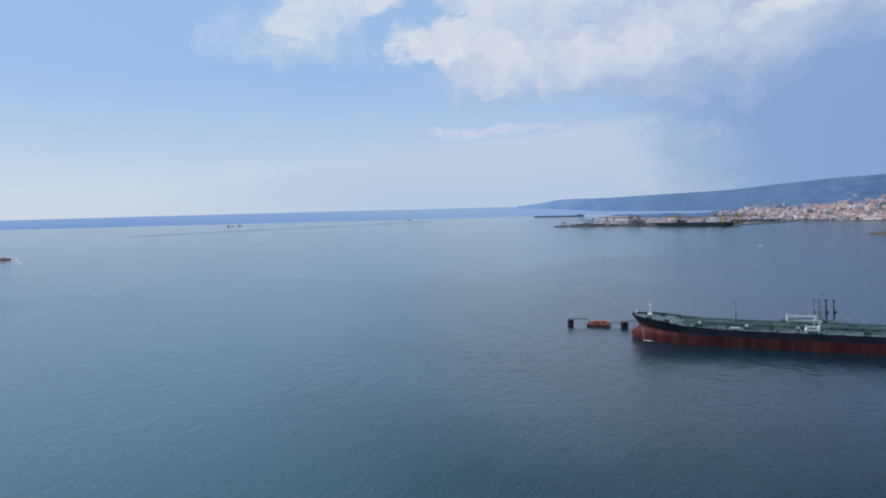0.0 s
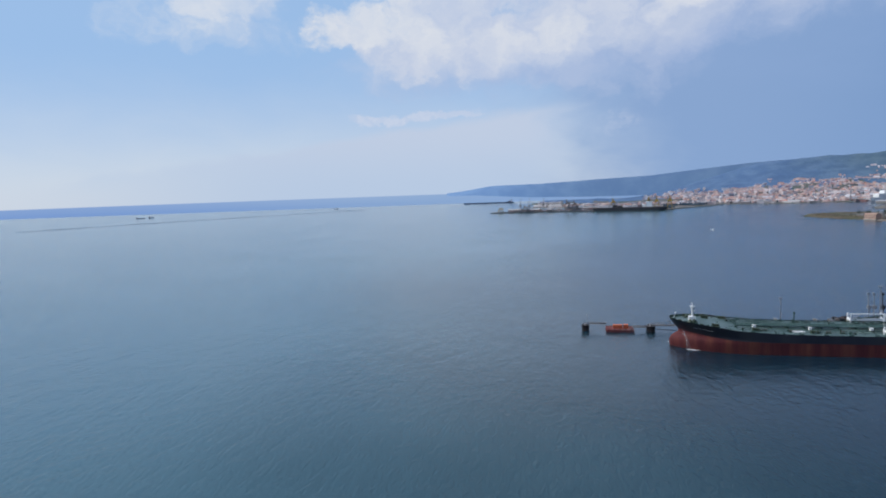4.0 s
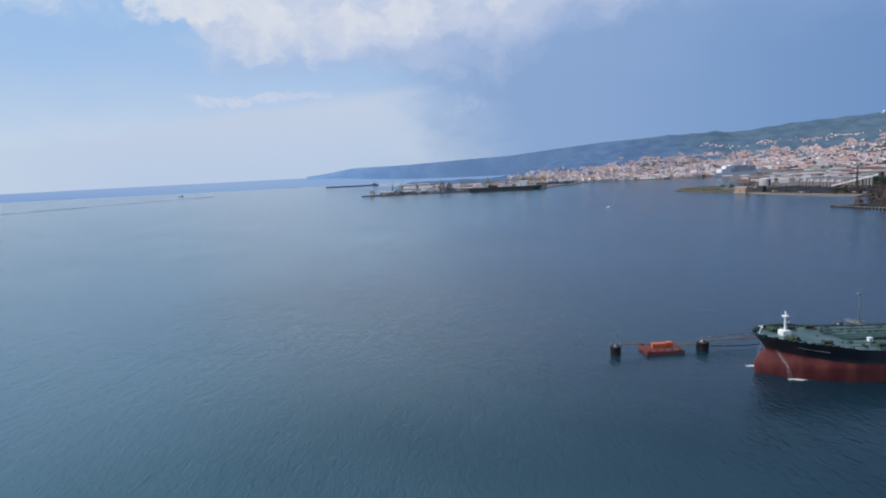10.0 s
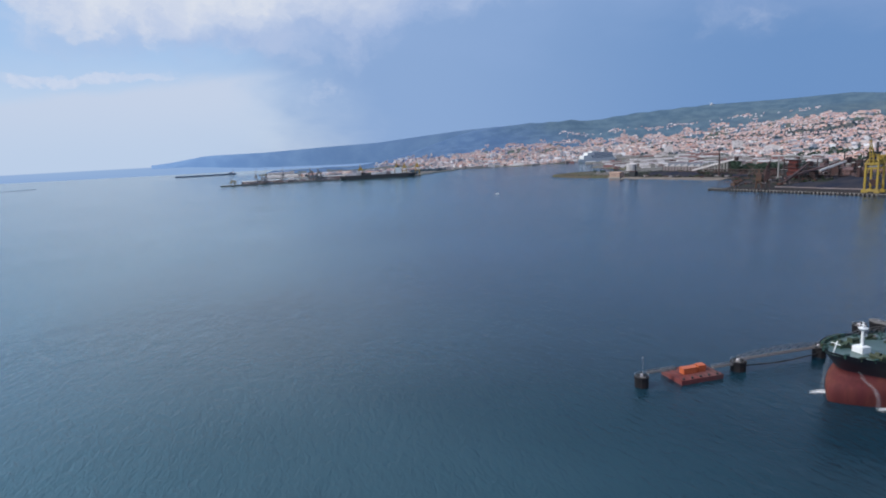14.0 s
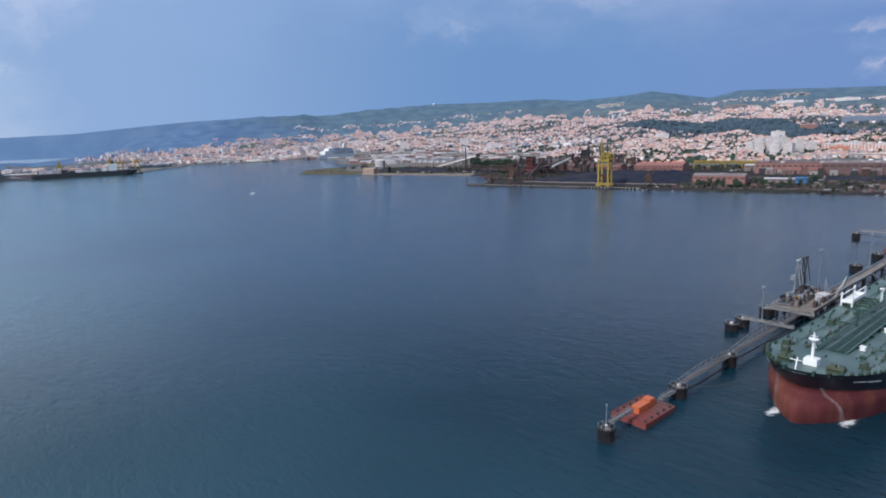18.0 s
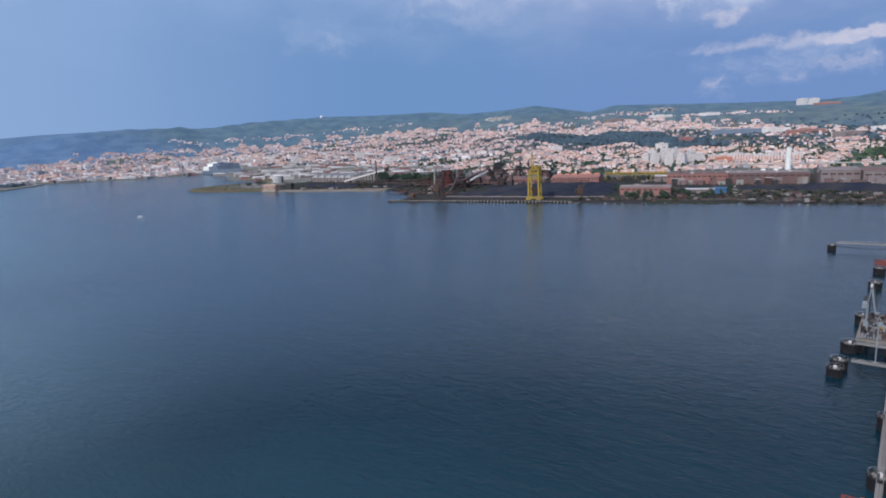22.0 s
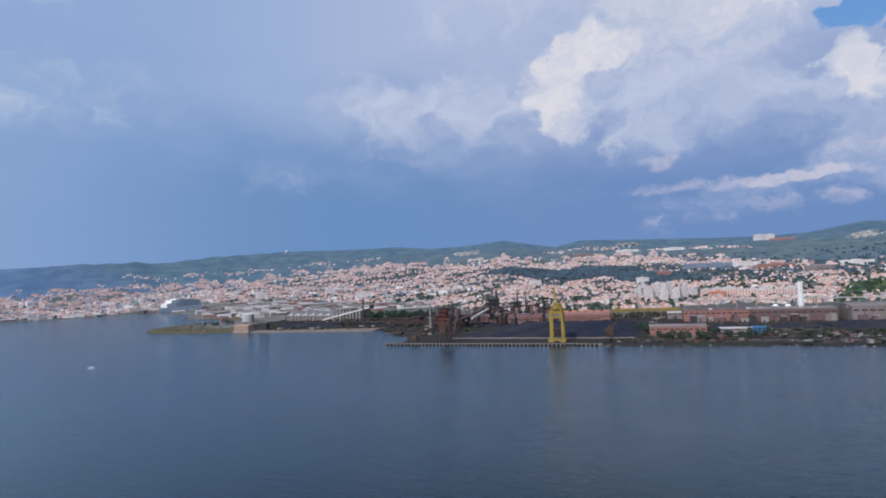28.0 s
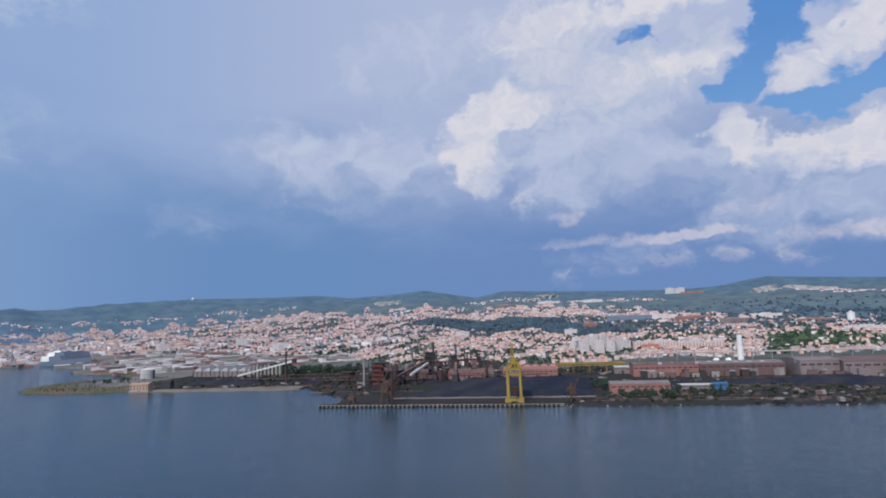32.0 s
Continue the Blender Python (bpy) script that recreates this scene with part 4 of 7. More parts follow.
# manifold amidships: white drip platforms with end posts, and hose cranes
for y, x0, x1, up in ((18.2, 96, 117, 6.6), (-17.6, 102, 111, 5.2)):
    z = deck_z(100)
    mf = part("manifold_platform", Mesh().box(x0, x1, y - 2.6, y + 2.6, z + 1.9, z + 2.4).box(x0, x1, y - 2.6, y - 2.4, z + 2.4, z + 3.6), "white", tanker, "white manifold platform with an end gate and hose rail")
    for px in (x0 + 0.6, x1 - 0.6):
        for py in (y - 2.3, y + 2.3):
            part("platform_post", Mesh().box(px - 0.4, px + 0.4, py - 0.35, py + 0.35, z, z + up), "white", mf)
        part("end_beam", Mesh().box(px - 0.35, px + 0.35, y - 2.0, y + 2.0, z + 2.4, z + 3.4), "white", mf)
    part("hose_rail", Mesh().rod((x0, y - 2.3, z + up), (x1, y - 2.3, z + up), 0.32, 8).rod((x0, y + 2.3, z + up - 1.2), (x1, y + 2.3, z + up - 1.2), 0.25, 8), "white", mf)
    for i in range(4):
        px = x0 + (x1 - x0) * (i + 0.5) / 4
        part("manifold_pipe", Mesh().rod((px, y - 8, z + 1.2), (px, y + 3.0, z + 1.2), 0.42, 8), "deckdark", mf)
        part("flange", Mesh().rod((px, y + 2.4, z + 3.0), (px, y + 2.9, z + 3.0), 0.6, 10), "winch", mf)
for y in (8.0, -8.5):
    z = deck_z(115)
    cr = part("hose_crane", Mesh().disc(113, y, 0.65, z, z + 7.0, 10, 0.5), "white", tanker, "slim white hose crane with its dark jib stowed forward")
    part("crane_cab", Mesh().box(112.2, 114.2, y - 0.8, y + 0.8, z + 6.6, z + 7.8), "white", cr)
    part("crane_jib", Mesh().rod((113, y, z + 7.4), (95, y, z + 4.6), 0.3, 6, 0.2), "deckdark", cr)
    part("jib_rest", Mesh().rod((96, y, z), (96, y, z + 4.6), 0.2, 6), "deckdark", cr)
# stripped lines, valve groups and pale safety walkways drawn along the deck
g = random.Random(17)
for sgn in (-1, 1):
    for k, off in enumerate((9.5, 14.6)):
        part("tank_line", Mesh().rod((14, sgn * off, deck_z(18) + 0.3), (60, sgn * off, 13.6), 0.16, 6).rod((60, sgn * off, 13.6), (184, sgn * off, 13.5), 0.16, 6), "deckdark", tanker)
    part("safety_walk", Mesh().prism([(16, sgn * 11.4), (184, sgn * 11.4), (184, sgn * 12.2), (16, sgn * 12.2)], 13.0, 13.17), "deckpale", tanker, "pale non-slip walkway stripe")
for i in range(26):
    x, y = g.uniform(16, 118), g.choice((-1, 1)) * g.choice((9.5, 14.6))
    z = deck_z(x)
    vg = part("valve", Mesh().box(x - 0.7, x + 0.7, y - 0.5, y + 0.5, z, z + 0.9).rod((x, y, z + 0.9), (x, y, z + 1.6), 0.1, 5), "winch", tanker)
    part("handwheel", Mesh().disc(x, y, 0.35, z + 1.6, z + 1.7, 10), "redsteel", vg)
# plain deckhouse aft
part("deckhouse", Mesh().box(186, 212, -15, 15, 12.9, 30).box(188, 196, -21, 21, 30, 33), "white", tanker, "plain white deckhouse aft")
part("funnel", Mesh().box(213, 219, -4, 4, 12.9, 36), "deck", tanker)
for sgn in (-1, 1):
    for i in range(15):
        if i == 6:
            continue
        x, z = -7.5 + i * 0.75, 15.2 - i * 0.09
        y = sgn * (half_breadth(x, z) + 0.10)
        part("hull_marking", Mesh().box(x - 0.15, x + 0.15, y - 0.3, y + 0.3, z, z + 0.36), "steel", tanker, "pale painted lettering as plain bars")
# water pumped overboard and the foam where it falls
me = Mesh()
for x, y, dx, dy, h in ((-13.5, -half_breadth(-13.5, 12.6) - 0.2, 3.2, -2.8, 12.4), (-11.0, half_breadth(-11, 13) + 0.3, -4.0, half_breadth(-15, 1) + 1.0 - half_breadth(-11, 13), 13.0)):
    sheet = []
    for k in range(9):
        t = k / 8
        px, py, pz = x + dx * t, y + dy * t ** 0.6, h * (1 - t * t) + 0.1
        wd = 0.45 + 0.75 * t
        if x == -13.5:
            py = -(half_breadth(px, pz) + 0.4 + 1.6 * t)
        else:
            py = max(y + dy * t, half_breadth(px, pz) + 0.4)
        sheet.append([(px - wd, py, pz), (px - wd * 0.3, py - 0.35, pz + 0.1), (px + wd * 0.3, py - 0.35, pz + 0.1), (px + wd, py, pz)])
    me.grid(sheet).grid([[(a, b + 0.5, c) for a, b, c in r[::-1]] for r in sheet])
spill = solo("spilling_water", me, "jet", "white jets of ballast water falling from the hull", "water jet", "stuff", at=(0, SHIP_Y, 0))
rng = random.Random(11)
for cx, cy in ((-7.0, -half_breadth(-9.4, 1) - 2.4), (-16.0, half_breadth(-14.5, 1) + 0.8)):
    me = Mesh().grid([[(-7.0 + i, -3.0 + j, 0.0) for j in range(7)] for i in range(15)])
    solo("foam", me, "foam_patch", "patch of white foam on the water beside the hull", "foam", "stuff", at=(cx, SHIP_Y + cy, 0.14))

# ---- the jetty ----
JY = 551.5


def caisson(x, y, r, h, label, sides=12):
    c = thing("mooring_caisson", label, "mooring dolphin", (x, y, 0), group="jetty caissons")
    part("body", Mesh().disc(0, 0, r, -4, h - 0.8, sides), "tarred", c, "dark tarred concrete with rust")
    part("cap", Mesh().disc(0, 0, r + 0.25, h - 0.8, h - 0.05, sides), "tarred", c)
    me = Mesh()
    for i in range(sides):
        a, b = 2 * math.pi * i / sides, 2 * math.pi * (i + 1) / sides
        part("rail_post", Mesh().rod((r * math.cos(a), r * math.sin(a), h - 0.1), (r * math.cos(a), r * math.sin(a), h + 1.1), 0.06, 3), "steel", c)
        me.rod((r * math.cos(a), r * math.sin(a), h + 1.1), (r * math.cos(b), r * math.sin(b), h + 1.1), 0.06, 3)
    part("railing", me, "steel", c)
    part("deck_plate", Mesh().disc(0, 0, r * 0.7, h - 0.05, h + 0.05, sides), "planks", c)
    part("hook_cover", Mesh().box(-r * 0.35, r * 0.2, -0.5, 0.6, h, h + 0.9), "plaster", c, "pale canvas cover")
    for i in range(3):
        a = 2.1 * i + x
        part("mooring_hook", Mesh().box(r * 0.5 * math.cos(a) - 0.5, r * 0.5 * math.cos(a) + 0.5, r * 0.5 * math.sin(a) - 0.4, r * 0.5 * math.sin(a) + 0.4, h, h + 1.3), "dark", c)
    return c


dol = caisson(-76.5, JY, 2.8, 4.4, "round mooring dolphin at the jetty's end with a light post")
part("light_post", Mesh().rod((1.0, 0.6, 4.3), (1.0, 0.6, 11.8), 0.14, 6).disc(1.0, 0.6, 0.35, 11.8, 12.4, 8), "steel", dol)
caisson(-28.6, JY, 3.2, 4.2, "round concrete mooring dolphin with railed top carrying the walkway")
caisson(15, JY, 2.8, 4.8, "round concrete mooring dolphin with railed top carrying the walkway")
caisson(61, JY + 19.5, 3.2, 3.6, "dark round mooring dolphin beside the jetty, white hooks on top", 12)
caisson(72, JY + 19.0, 3.4, 3.8, "dark round mooring dolphin beside the jetty, white cover on top", 12)
caisson(98, JY + 17.0, 3.8, 4.2, "dark round mooring dolphin with wooden deck", 14)
caisson(64, JY - 12.4, 3.4, 4.8, "dark fender dolphin against the tanker's side", 12)
caisson(97, JY - 12.4, 3.4, 4.8, "dark fender dolphin against the tanker's side", 12)
caisson(150, JY + 15, 3.8, 4.6, "dark round mooring dolphin with wooden deck", 14)
caisson(238, JY + 14, 3.8, 4.4, "dark round mooring dolphin behind the roadway", 14)
caisson(288, JY + 14, 3.8, 4.4, "dark round mooring dolphin near the far pontoon", 14)


def pontoon(x0, x1, y0, y1, label):
    p = thing("pontoon", label, "pontoon", ((x0 + x1) / 2, (y0 + y1) / 2, 0), group="red pontoons")
    a, b = (x1 - x0) / 2, (y1 - y0) / 2
    part("float", Mesh().prism([(-a, -b), (a, -b), (a, b), (-a, b)], -1, 1.7), "barge", p, "faded red painted steel float")
    part("deck_rim", Mesh().box(-a, a, -b, -b + 0.3, 1.7, 2.0).box(-a, a, b - 0.3, b, 1.7, 2.0).box(-a, -a + 0.3, -b, b, 1.7, 2.0).box(a - 0.3, a, -b, b, 1.7, 2.0), "barge", p)
    for i in range(5):
        for s in (-1, 1):
            part("bitt", Mesh().box(-a + 2 + i * (2 * a - 4) / 4 - 0.35, -a + 2 + i * (2 * a - 4) / 4 + 0.35, s * (b - 1.4) - 0.35, s * (b - 1.4) + 0.35, 1.7, 2.6), "dark", p)
    for i in range(7):
        part("deck_seam", Mesh().box(-a + 0.4 + (i + 0.5) * (2 * a - 0.8) / 7 - 0.08, -a + 0.4 + (i + 0.5) * (2 * a - 0.8) / 7 + 0.08, -b + 0.4, b - 0.4, 1.7, 1.78), "rust", p)
    return p


pt = pontoon(-61.3, -40.9, 545.8, 559.8, "red steel pontoon with orange containers moored beside the walkway")
bx = thing("equipment_box", "bright orange equipment container on the red pontoon", "container", (-52.5, JY + 1.8, 1.7), group="pontoon boxes")
part("shell", Mesh().box(-3.4, 3.4, -1.5, 1.5, 0, 2.4), "orange", bx)
part("lid", Mesh().box(-3.5, 3.5, -1.6, 1.6, 2.4, 2.6), "orange", bx)
for i in range(5):
    part("rib", Mesh().box(-3 + i * 1.5 - 0.12, -3 + i * 1.5 + 0.12, -1.62, -1.5, 0.1, 2.4), "orange", bx)
copy_thing(bx, pose(-46.4, JY + 2.2, 1.7) @ Matrix.Diagonal((0.5, 1.0, 1.1, 1)))
far_pt = pontoon(322, 336, 561, 570, "red steel pontoon at the far end of the jetty")


def truss(p, q, wide, tall, label, deck="planks"):
    """A trussed walkway between two points, with its bays."""
    p, q = Vector(p), Vector(q)
    t = thing("walkway", label, "walkway", tuple(p), math.degrees(math.atan2(q.y - p.y, q.x - p.x)), group="jetty walkways")
    L, dz = math.hypot(q.x - p.x, q.y - p.y), q.z - p.z
    part("walk_deck", Mesh().prism([(0, -wide / 2), (L, -wide / 2), (L, wide / 2), (0, wide / 2)], -0.1, 0.15), deck, t)
    n = max(2, round(L / 5))
    for s in (-1, 1):
        me = Mesh()
        y = s * wide / 2
        me.rod((0, y, 0), (L, y, 0), 0.12, 4)
        for i in range(n):
            a, b = L * i / n, L * (i + 1) / n
            ta, tb = (tall + (0.035 * L * math.sin(math.pi * k / L) if L > 30 else 0.0) for k in (a, b))
            me.rod((a, y, 0), (a, y, ta), 0.1, 4).rod((a, y, 0), (b, y, tb), 0.09, 4).rod((a, y, ta), (b, y, tb), 0.1, 4)
        me.rod((L, y, 0), (L, y, tall), 0.1, 4)
        part("side_truss", me, "haze_steel", t)
    if L > 30:
        me = Mesh()
        for i in range(12):
            f, h = i / 12, (i + 1) / 12
            me.rod((L * f, -wide * 0.75, -2.2 - 1.1 * math.sin(math.pi * f)), (L * h, -wide * 0.75, -2.2 - 1.1 * math.sin(math.pi * h)), 0.24, 6)
        part("slung_pipe", me, "tarred", t, "dark pipe slung under the walkway")
    part("pipe_run", Mesh().rod((0, wide * 0.22, 0.55), (L, wide * 0.22, 0.55), 0.22, 8).rod((0, -wide * 0.2, 0.5), (L, -wide * 0.2, 0.5), 0.17, 8), "haze_steel", t)
    return t


truss((-74, JY, 5.2), (-61, JY, 4.6), 1.4, 1.2, "narrow steel footbridge to the end dolphin")
truss((-42, JY, 3.0), (-29.5, JY, 4.4), 1.6, 1.2, "steel gangway from the pontoon to the walkway")
truss((-28.6, JY, 4.6), (15, JY, 5.1), 1.8, 1.7, "long grey steel trussed walkway with pipes", "greyshed")
truss((15, JY, 5.1), (96, JY, 7.8), 2.0, 1.7, "long grey steel trussed walkway with pipes", "greyshed")
truss((61, JY + 14, 7.6), (61, JY - 9, 7.6), 1.8, 1.1, "pale cross walkway between the dolphins", "concrete")
truss((87, JY + 14, 7.6), (87, JY - 9, 7.6), 1.8, 1.1, "pale cross walkway between the dolphins", "concrete")
truss((374, 600, 6.5), (379, 556, 6.5), 3.2, 0.9, "pale concrete walkway of the second berth", "concrete")
caisson(373.5, 602.5, 3.2, 4.6, "dark mooring dolphin at the end of the second berth's walkway")
caisson(379.5, 553, 4.4, 5.8, "dark concrete dolphin where the second berth's walkway meets the jetty")

# loading platform on piles
plat = thing("loading_platform", "crowded concrete loading platform with grey pipework on piles", "jetty platform", (118, JY + 2, 0))
part("slab", Mesh().box(-22, 22, -8, 13, 6.2, 7.6), "planks", plat)
for ix in range(5):
    for iy in range(3):
        part("pile", Mesh().disc(-20 + ix * 10, -8 + iy * 9, 0.8, -4, 6.2, 8), "tarred", plat)
rng = random.Random(21)
for i in range(190):
    x, y, s = rng.uniform(-20, 20), rng.uniform(-6.5, 11.5), rng.uniform(0.35, 1.3)
    if abs(y + 2) < 2.2:
        continue
    part("equipment", Mesh().box(x - s, x + s, y - s * 0.7, y + s * 0.7, 7.6, 7.6 + rng.uniform(0.8, 3.4)), rng.choice(("steel", "dark", "rust", "planks", "rust", "dark", "tarred")), plat)
for i in range(7):
    part("header_pipe", Mesh().rod((-22, 4 + i * 1.1, 8.4), (20, 4 + i * 1.1, 8.4), 0.36, 8), rng.choice(("steel", "dark", "steel")), plat)
me = Mesh()
for x in (-22, 22):
    me.rod((x, -8, 8.7), (x, 12, 8.7), 0.07, 4)
for y in (-8, 12):
    me.rod((-22, y, 8.7), (22, y, 8.7), 0.07, 4)
    for i in range(16):
        me.rod((-22 + i * 2.93, y, 7.6), (-22 + i * 2.93, y, 8.7), 0.06, 3)
part("railing", me, "steel", plat)


def loading_arm(x, y, lean, paint, label):
    a = thing("marine_loader", label, "loading arm", (x, y, 7.6), group="marine loading arms")
    part("riser", Mesh().disc(0, 0, 0.6, 0, 9.5, 10, 0.45), paint, a)
    part("base", Mesh().box(-1.4, 1.4, -1.4, 1.4, 0, 1.6), paint, a)
    part("inner_arm", Mesh().rod((0, 0, 9.5), (-1.0, -1.0, 19.5), 0.32, 8), paint, a)
    part("outer_arm", Mesh().rod((-1.0, -1.0, 19.5), (-1.6 + lean, -3.4, 6.0), 0.3, 8), paint, a)
    part("counterweight", Mesh().box(-0.6, 1.8, 0.4, 2.2, 8.2, 10.6), paint, a)
    part("sheave", Mesh().rod((-1.0, -1.5, 19.5), (-1.0, -0.5, 19.5), 1.0, 14), paint, a)


loading_arm(122, JY + 12.6, 0.0, "steel", "pale grey marine loading arm folded upright")
loading_arm(125.5, JY + 12.6, 0.4, "steel", "pale grey marine loading arm folded upright")
loading_arm(131, JY + 12.6, -0.3, "dark", "dark marine loading arm folded upright")
loading_arm(136.5, JY + 12.6, 0.2, "dark", "dark marine loading arm folded upright")
gt = thing("gangway_tower", "white gangway tower with slanted boom at the tanker's side", "gangway", (124, JY - 2, 7.6))
part("mast", Mesh().rod((-2, 0, 0), (0, 0, 11), 0.22, 6).rod((2, 0, 0), (0, 0, 11), 0.22, 6).rod((0, -2, 0), (0, 0, 11), 0.22, 6), "steel", gt)
part("hut", Mesh().box(-7, -1, -2.4, 2.4, 0.1, 3.4).gable(-7, -1, -2.4, 2.4, 3.4, 0.7), "roofgrey", gt, "small pale hut")
part("a_frame", Mesh().rod((6, -3, 0), (13, -6, 11), 0.26, 6).rod((20, -3, 0), (13, -6, 11), 0.26, 6).rod((9, -4.3, 5), (17, -4.3, 5), 0.2, 6), "steel", gt, "pale steel A-frame")
part("boom", Mesh().rod((0, -2, 2), (20, -15, 13), 0.3, 6).rod((20, -15, 13), (26, -21, 8.0), 0.28, 6), "steel", gt, "pale slanted boom")
sg = thing("safety_valve_cabin", "small yellow cabin on the platform", "cabin", (113, JY + 6, 7.6))
part("body", Mesh().box(-2, 2, -1.4, 1.4, 0, 2.6), "yellow", sg)
part("roof", Mesh().box(-2.2, 2.2, -1.6, 1.6, 2.6, 2.8), "steel", sg)


def lamp_post(x, y, z, h, label="tall grey steel lamp mast on the jetty"):
    p = thing("lamp_mast", label, "lamp mast", (x, y, z), group="jetty lamp masts")
    part("pole", Mesh().rod((0, 0, 0), (0, 0, h), 0.22, 8, 0.11), "steel", p)
    part("lamp_ring", Mesh().disc(0, 0, 1.0, h - 0.3, h, 10).box(-1.6, 1.6, -0.2, 0.2, h - 0.8, h - 0.3), "steel", p)
    part("ladder", Mesh().box(0.3, 0.45, -0.25, 0.25, 0, h - 2), "steel", p)
    part("foot", Mesh().box(-0.8, 0.8, -0.8, 0.8, 0, 0.5), "concrete", p)


lamp_post(62.2, JY + 6.0, 7.7, 17.5)
lamp_post(124, JY + 1.5, 7.6, 27)
lamp_post(222, JY + 2.6, 7.6, 22)
lamp_post(290, JY + 2.6, 7.6, 20)
# roadway on to the far berth
rd = thing("jetty_roadway", "brown weathered jetty roadway on dark piles with a pipe rack", "jetty", (0, 0, 0))
part("road_slab", Mesh().box(140, 470, JY - 3.4, JY + 0.8, 6.6, 7.7), "planks", rd)
for i in range(17):
    part("bent", Mesh().disc(146 + i * 20, JY - 3.6, 0.7, -4, 6.6, 8).disc(146 + i * 20, JY + 0.6, 0.7, -4, 6.6, 8).box(145 + i * 20, 147 + i * 20, JY - 5, JY + 4, 5.8, 6.6), "tarred", rd)
for i, y in enumerate((1.5, 2.3, 3.1)):
    part("pipe", Mesh().rod((140, JY + y, 7.2), (470, JY + y, 7.2), 0.36, 8), "dark" if i % 2 else "steel", rd)
part("kerb", Mesh().box(140, 470, JY - 3.4, JY - 3.1, 7.7, 8.1).box(140, 470, JY + 0.5, JY + 0.8, 7.7, 8.1), "planks", rd)


# mooring lines
def line(p, q, sag, label="dark mooring line hanging to the water's edge"):
    p, q = Vector(p), Vector(q)
    me = Mesh()
    pts = [p.lerp(q, i / 10) - Vector((0, 0, sag * 4 * (i / 10) * (1 - i / 10))) for i in range(11)]
    for a, b in zip(pts, pts[1:]):
        me.rod(a, b, 0.07, 4)
    solo("mooring_line", me, "dark", label, "rope", group="mooring lines")


line((-28.6, JY - 2, 5.0), (-17, SHIP_Y + 5, 18.8), 3.0)
line((-27.6, JY - 2, 5.0), (-14, SHIP_Y + 9, 18.6), 4.0)
line((15, JY - 2.4, 5.4), (-8, SHIP_Y + 14.5, 17.5), 2.0)
line((60, JY + 15, 6.8), (2, SHIP_Y + 17, 16.5), 3.5)


# ---- the ore quay and the steelworks ----
def on_quay(name, label, category, u, v, z=3.0, group="", kind="", turn=0.0):
    """A thing with x along the quay and y towards the water."""
    t = thing(name, label, category, quay_at(u, v, z), QTURN + turn, group, kind)
    MIRRORED.add(t.name)
    return t


# in these things x runs along the quay, -y inland
quay = on_quay("quay", "long concrete ore quay with dark fenders and pale capping", "quay", 0, 0, 0, kind="structure")
part("quay_wall", Mesh().box(17, 352, -12, 0, -4, 2.5), "planks", quay)
part("capping", Mesh().box(16.7, 352.2, -2.6, 0.35, 2.5, 3.1), "concrete", quay, "pale worn concrete capping")
part("apron", Mesh().box(17.2, 352, -12, -2.6, 2.5, 3.0).box(46, 352, -58, -12, -1, 2.98), "land", quay, "dark dusty quay surface")
for i in range(55):
    part("fender", Mesh().box(19 + i * 6, 22.2 + i * 6, 0.35, 1.1, -0.8, 2.9), "tarred", quay)
for i in range(27):
    part("quay_bollard", Mesh().disc(24 + i * 12.1, -1.5, 0.45, 3.2, 4.3, 8), "dark", quay)
for y in (-8, -26):
    part("crane_rail", Mesh().box(34, 352, y - 0.2, y + 0.2, 2.9, 3.3), "rust", quay)
bw = on_quay("retaining_wall", "long low retaining wall before the ore heaps", "wall", 108, 62, 2.9)
for i in range(24):
    part("wall_panel", Mesh().box(i * 12 + 0.1, i * 12 + 11.8, -0.8, 0, -1, 1.8 + 0.3 * (i % 3)), "greyshed", bw)

yc = on_quay("ship_unloader", "tall yellow ship-unloading crane with raised boom on the ore quay", "crane", 288, 16, 3.3)
for x in (-8.4, 8.4):
    for y in (9, -9):
        part("leg", Mesh().prism([(x - 1.4, y - 1.2), (x + 1.4, y - 1.2), (x + 1.4, y + 1.2), (x - 1.4, y + 1.2)], 2.5, 46, [(x - 1.1, y - 1.0), (x + 1.1, y - 1.0), (x + 1.1, y + 1.0), (x - 1.1, y + 1.0)]), "yellow", yc)
        bg = part("bogie", Mesh().box(x - 4, x + 4, y - 1.1, y + 1.1, 0.6, 2.6), "yellow", yc)
        for k in range(4):
            part("wheel", Mesh().rod((x - 3 + k * 2, y - 0.6, 0.6), (x - 3 + k * 2, y + 0.6, 0.6), 0.6, 8), "dark", bg)
for y in (9, -9):
    part("sill_beam", Mesh().box(-12.4, 12.4, y - 1.15, y + 1.15, 2.6, 5.2), "yellow", yc)
    part("portal_beam", Mesh().box(-9.9, 9.9, y - 1.25, y + 1.25, 42.5, 46), "yellow", yc)
    part("tie_beam", Mesh().box(-7.2, 7.2, y - 0.7, y + 0.7, 36.2, 38), "yellow", yc)
    part("walkway", Mesh().box(-9.8, 9.8, y - 2.2, y - 1.3, 39.4, 40.4), "steel", yc)
    part("apex_leg", Mesh().rod((-8.5, y, 46), (-2.2, y * 0.3, 58), 1.0, 6).rod((8.5, y, 46), (2.2, y * 0.3, 58), 1.0, 6), "yellow", yc)
for x in (-8.4, 8.4):
    part("side_beam", Mesh().box(x - 1, x + 1, -9, 9, 43, 45.6), "yellow", yc)
    part("brace", Mesh().rod((x, 9, 24), (x, -9, 44), 0.55, 6).rod((x, -9, 5), (x, 9, 24), 0.55, 6), "yellow", yc)
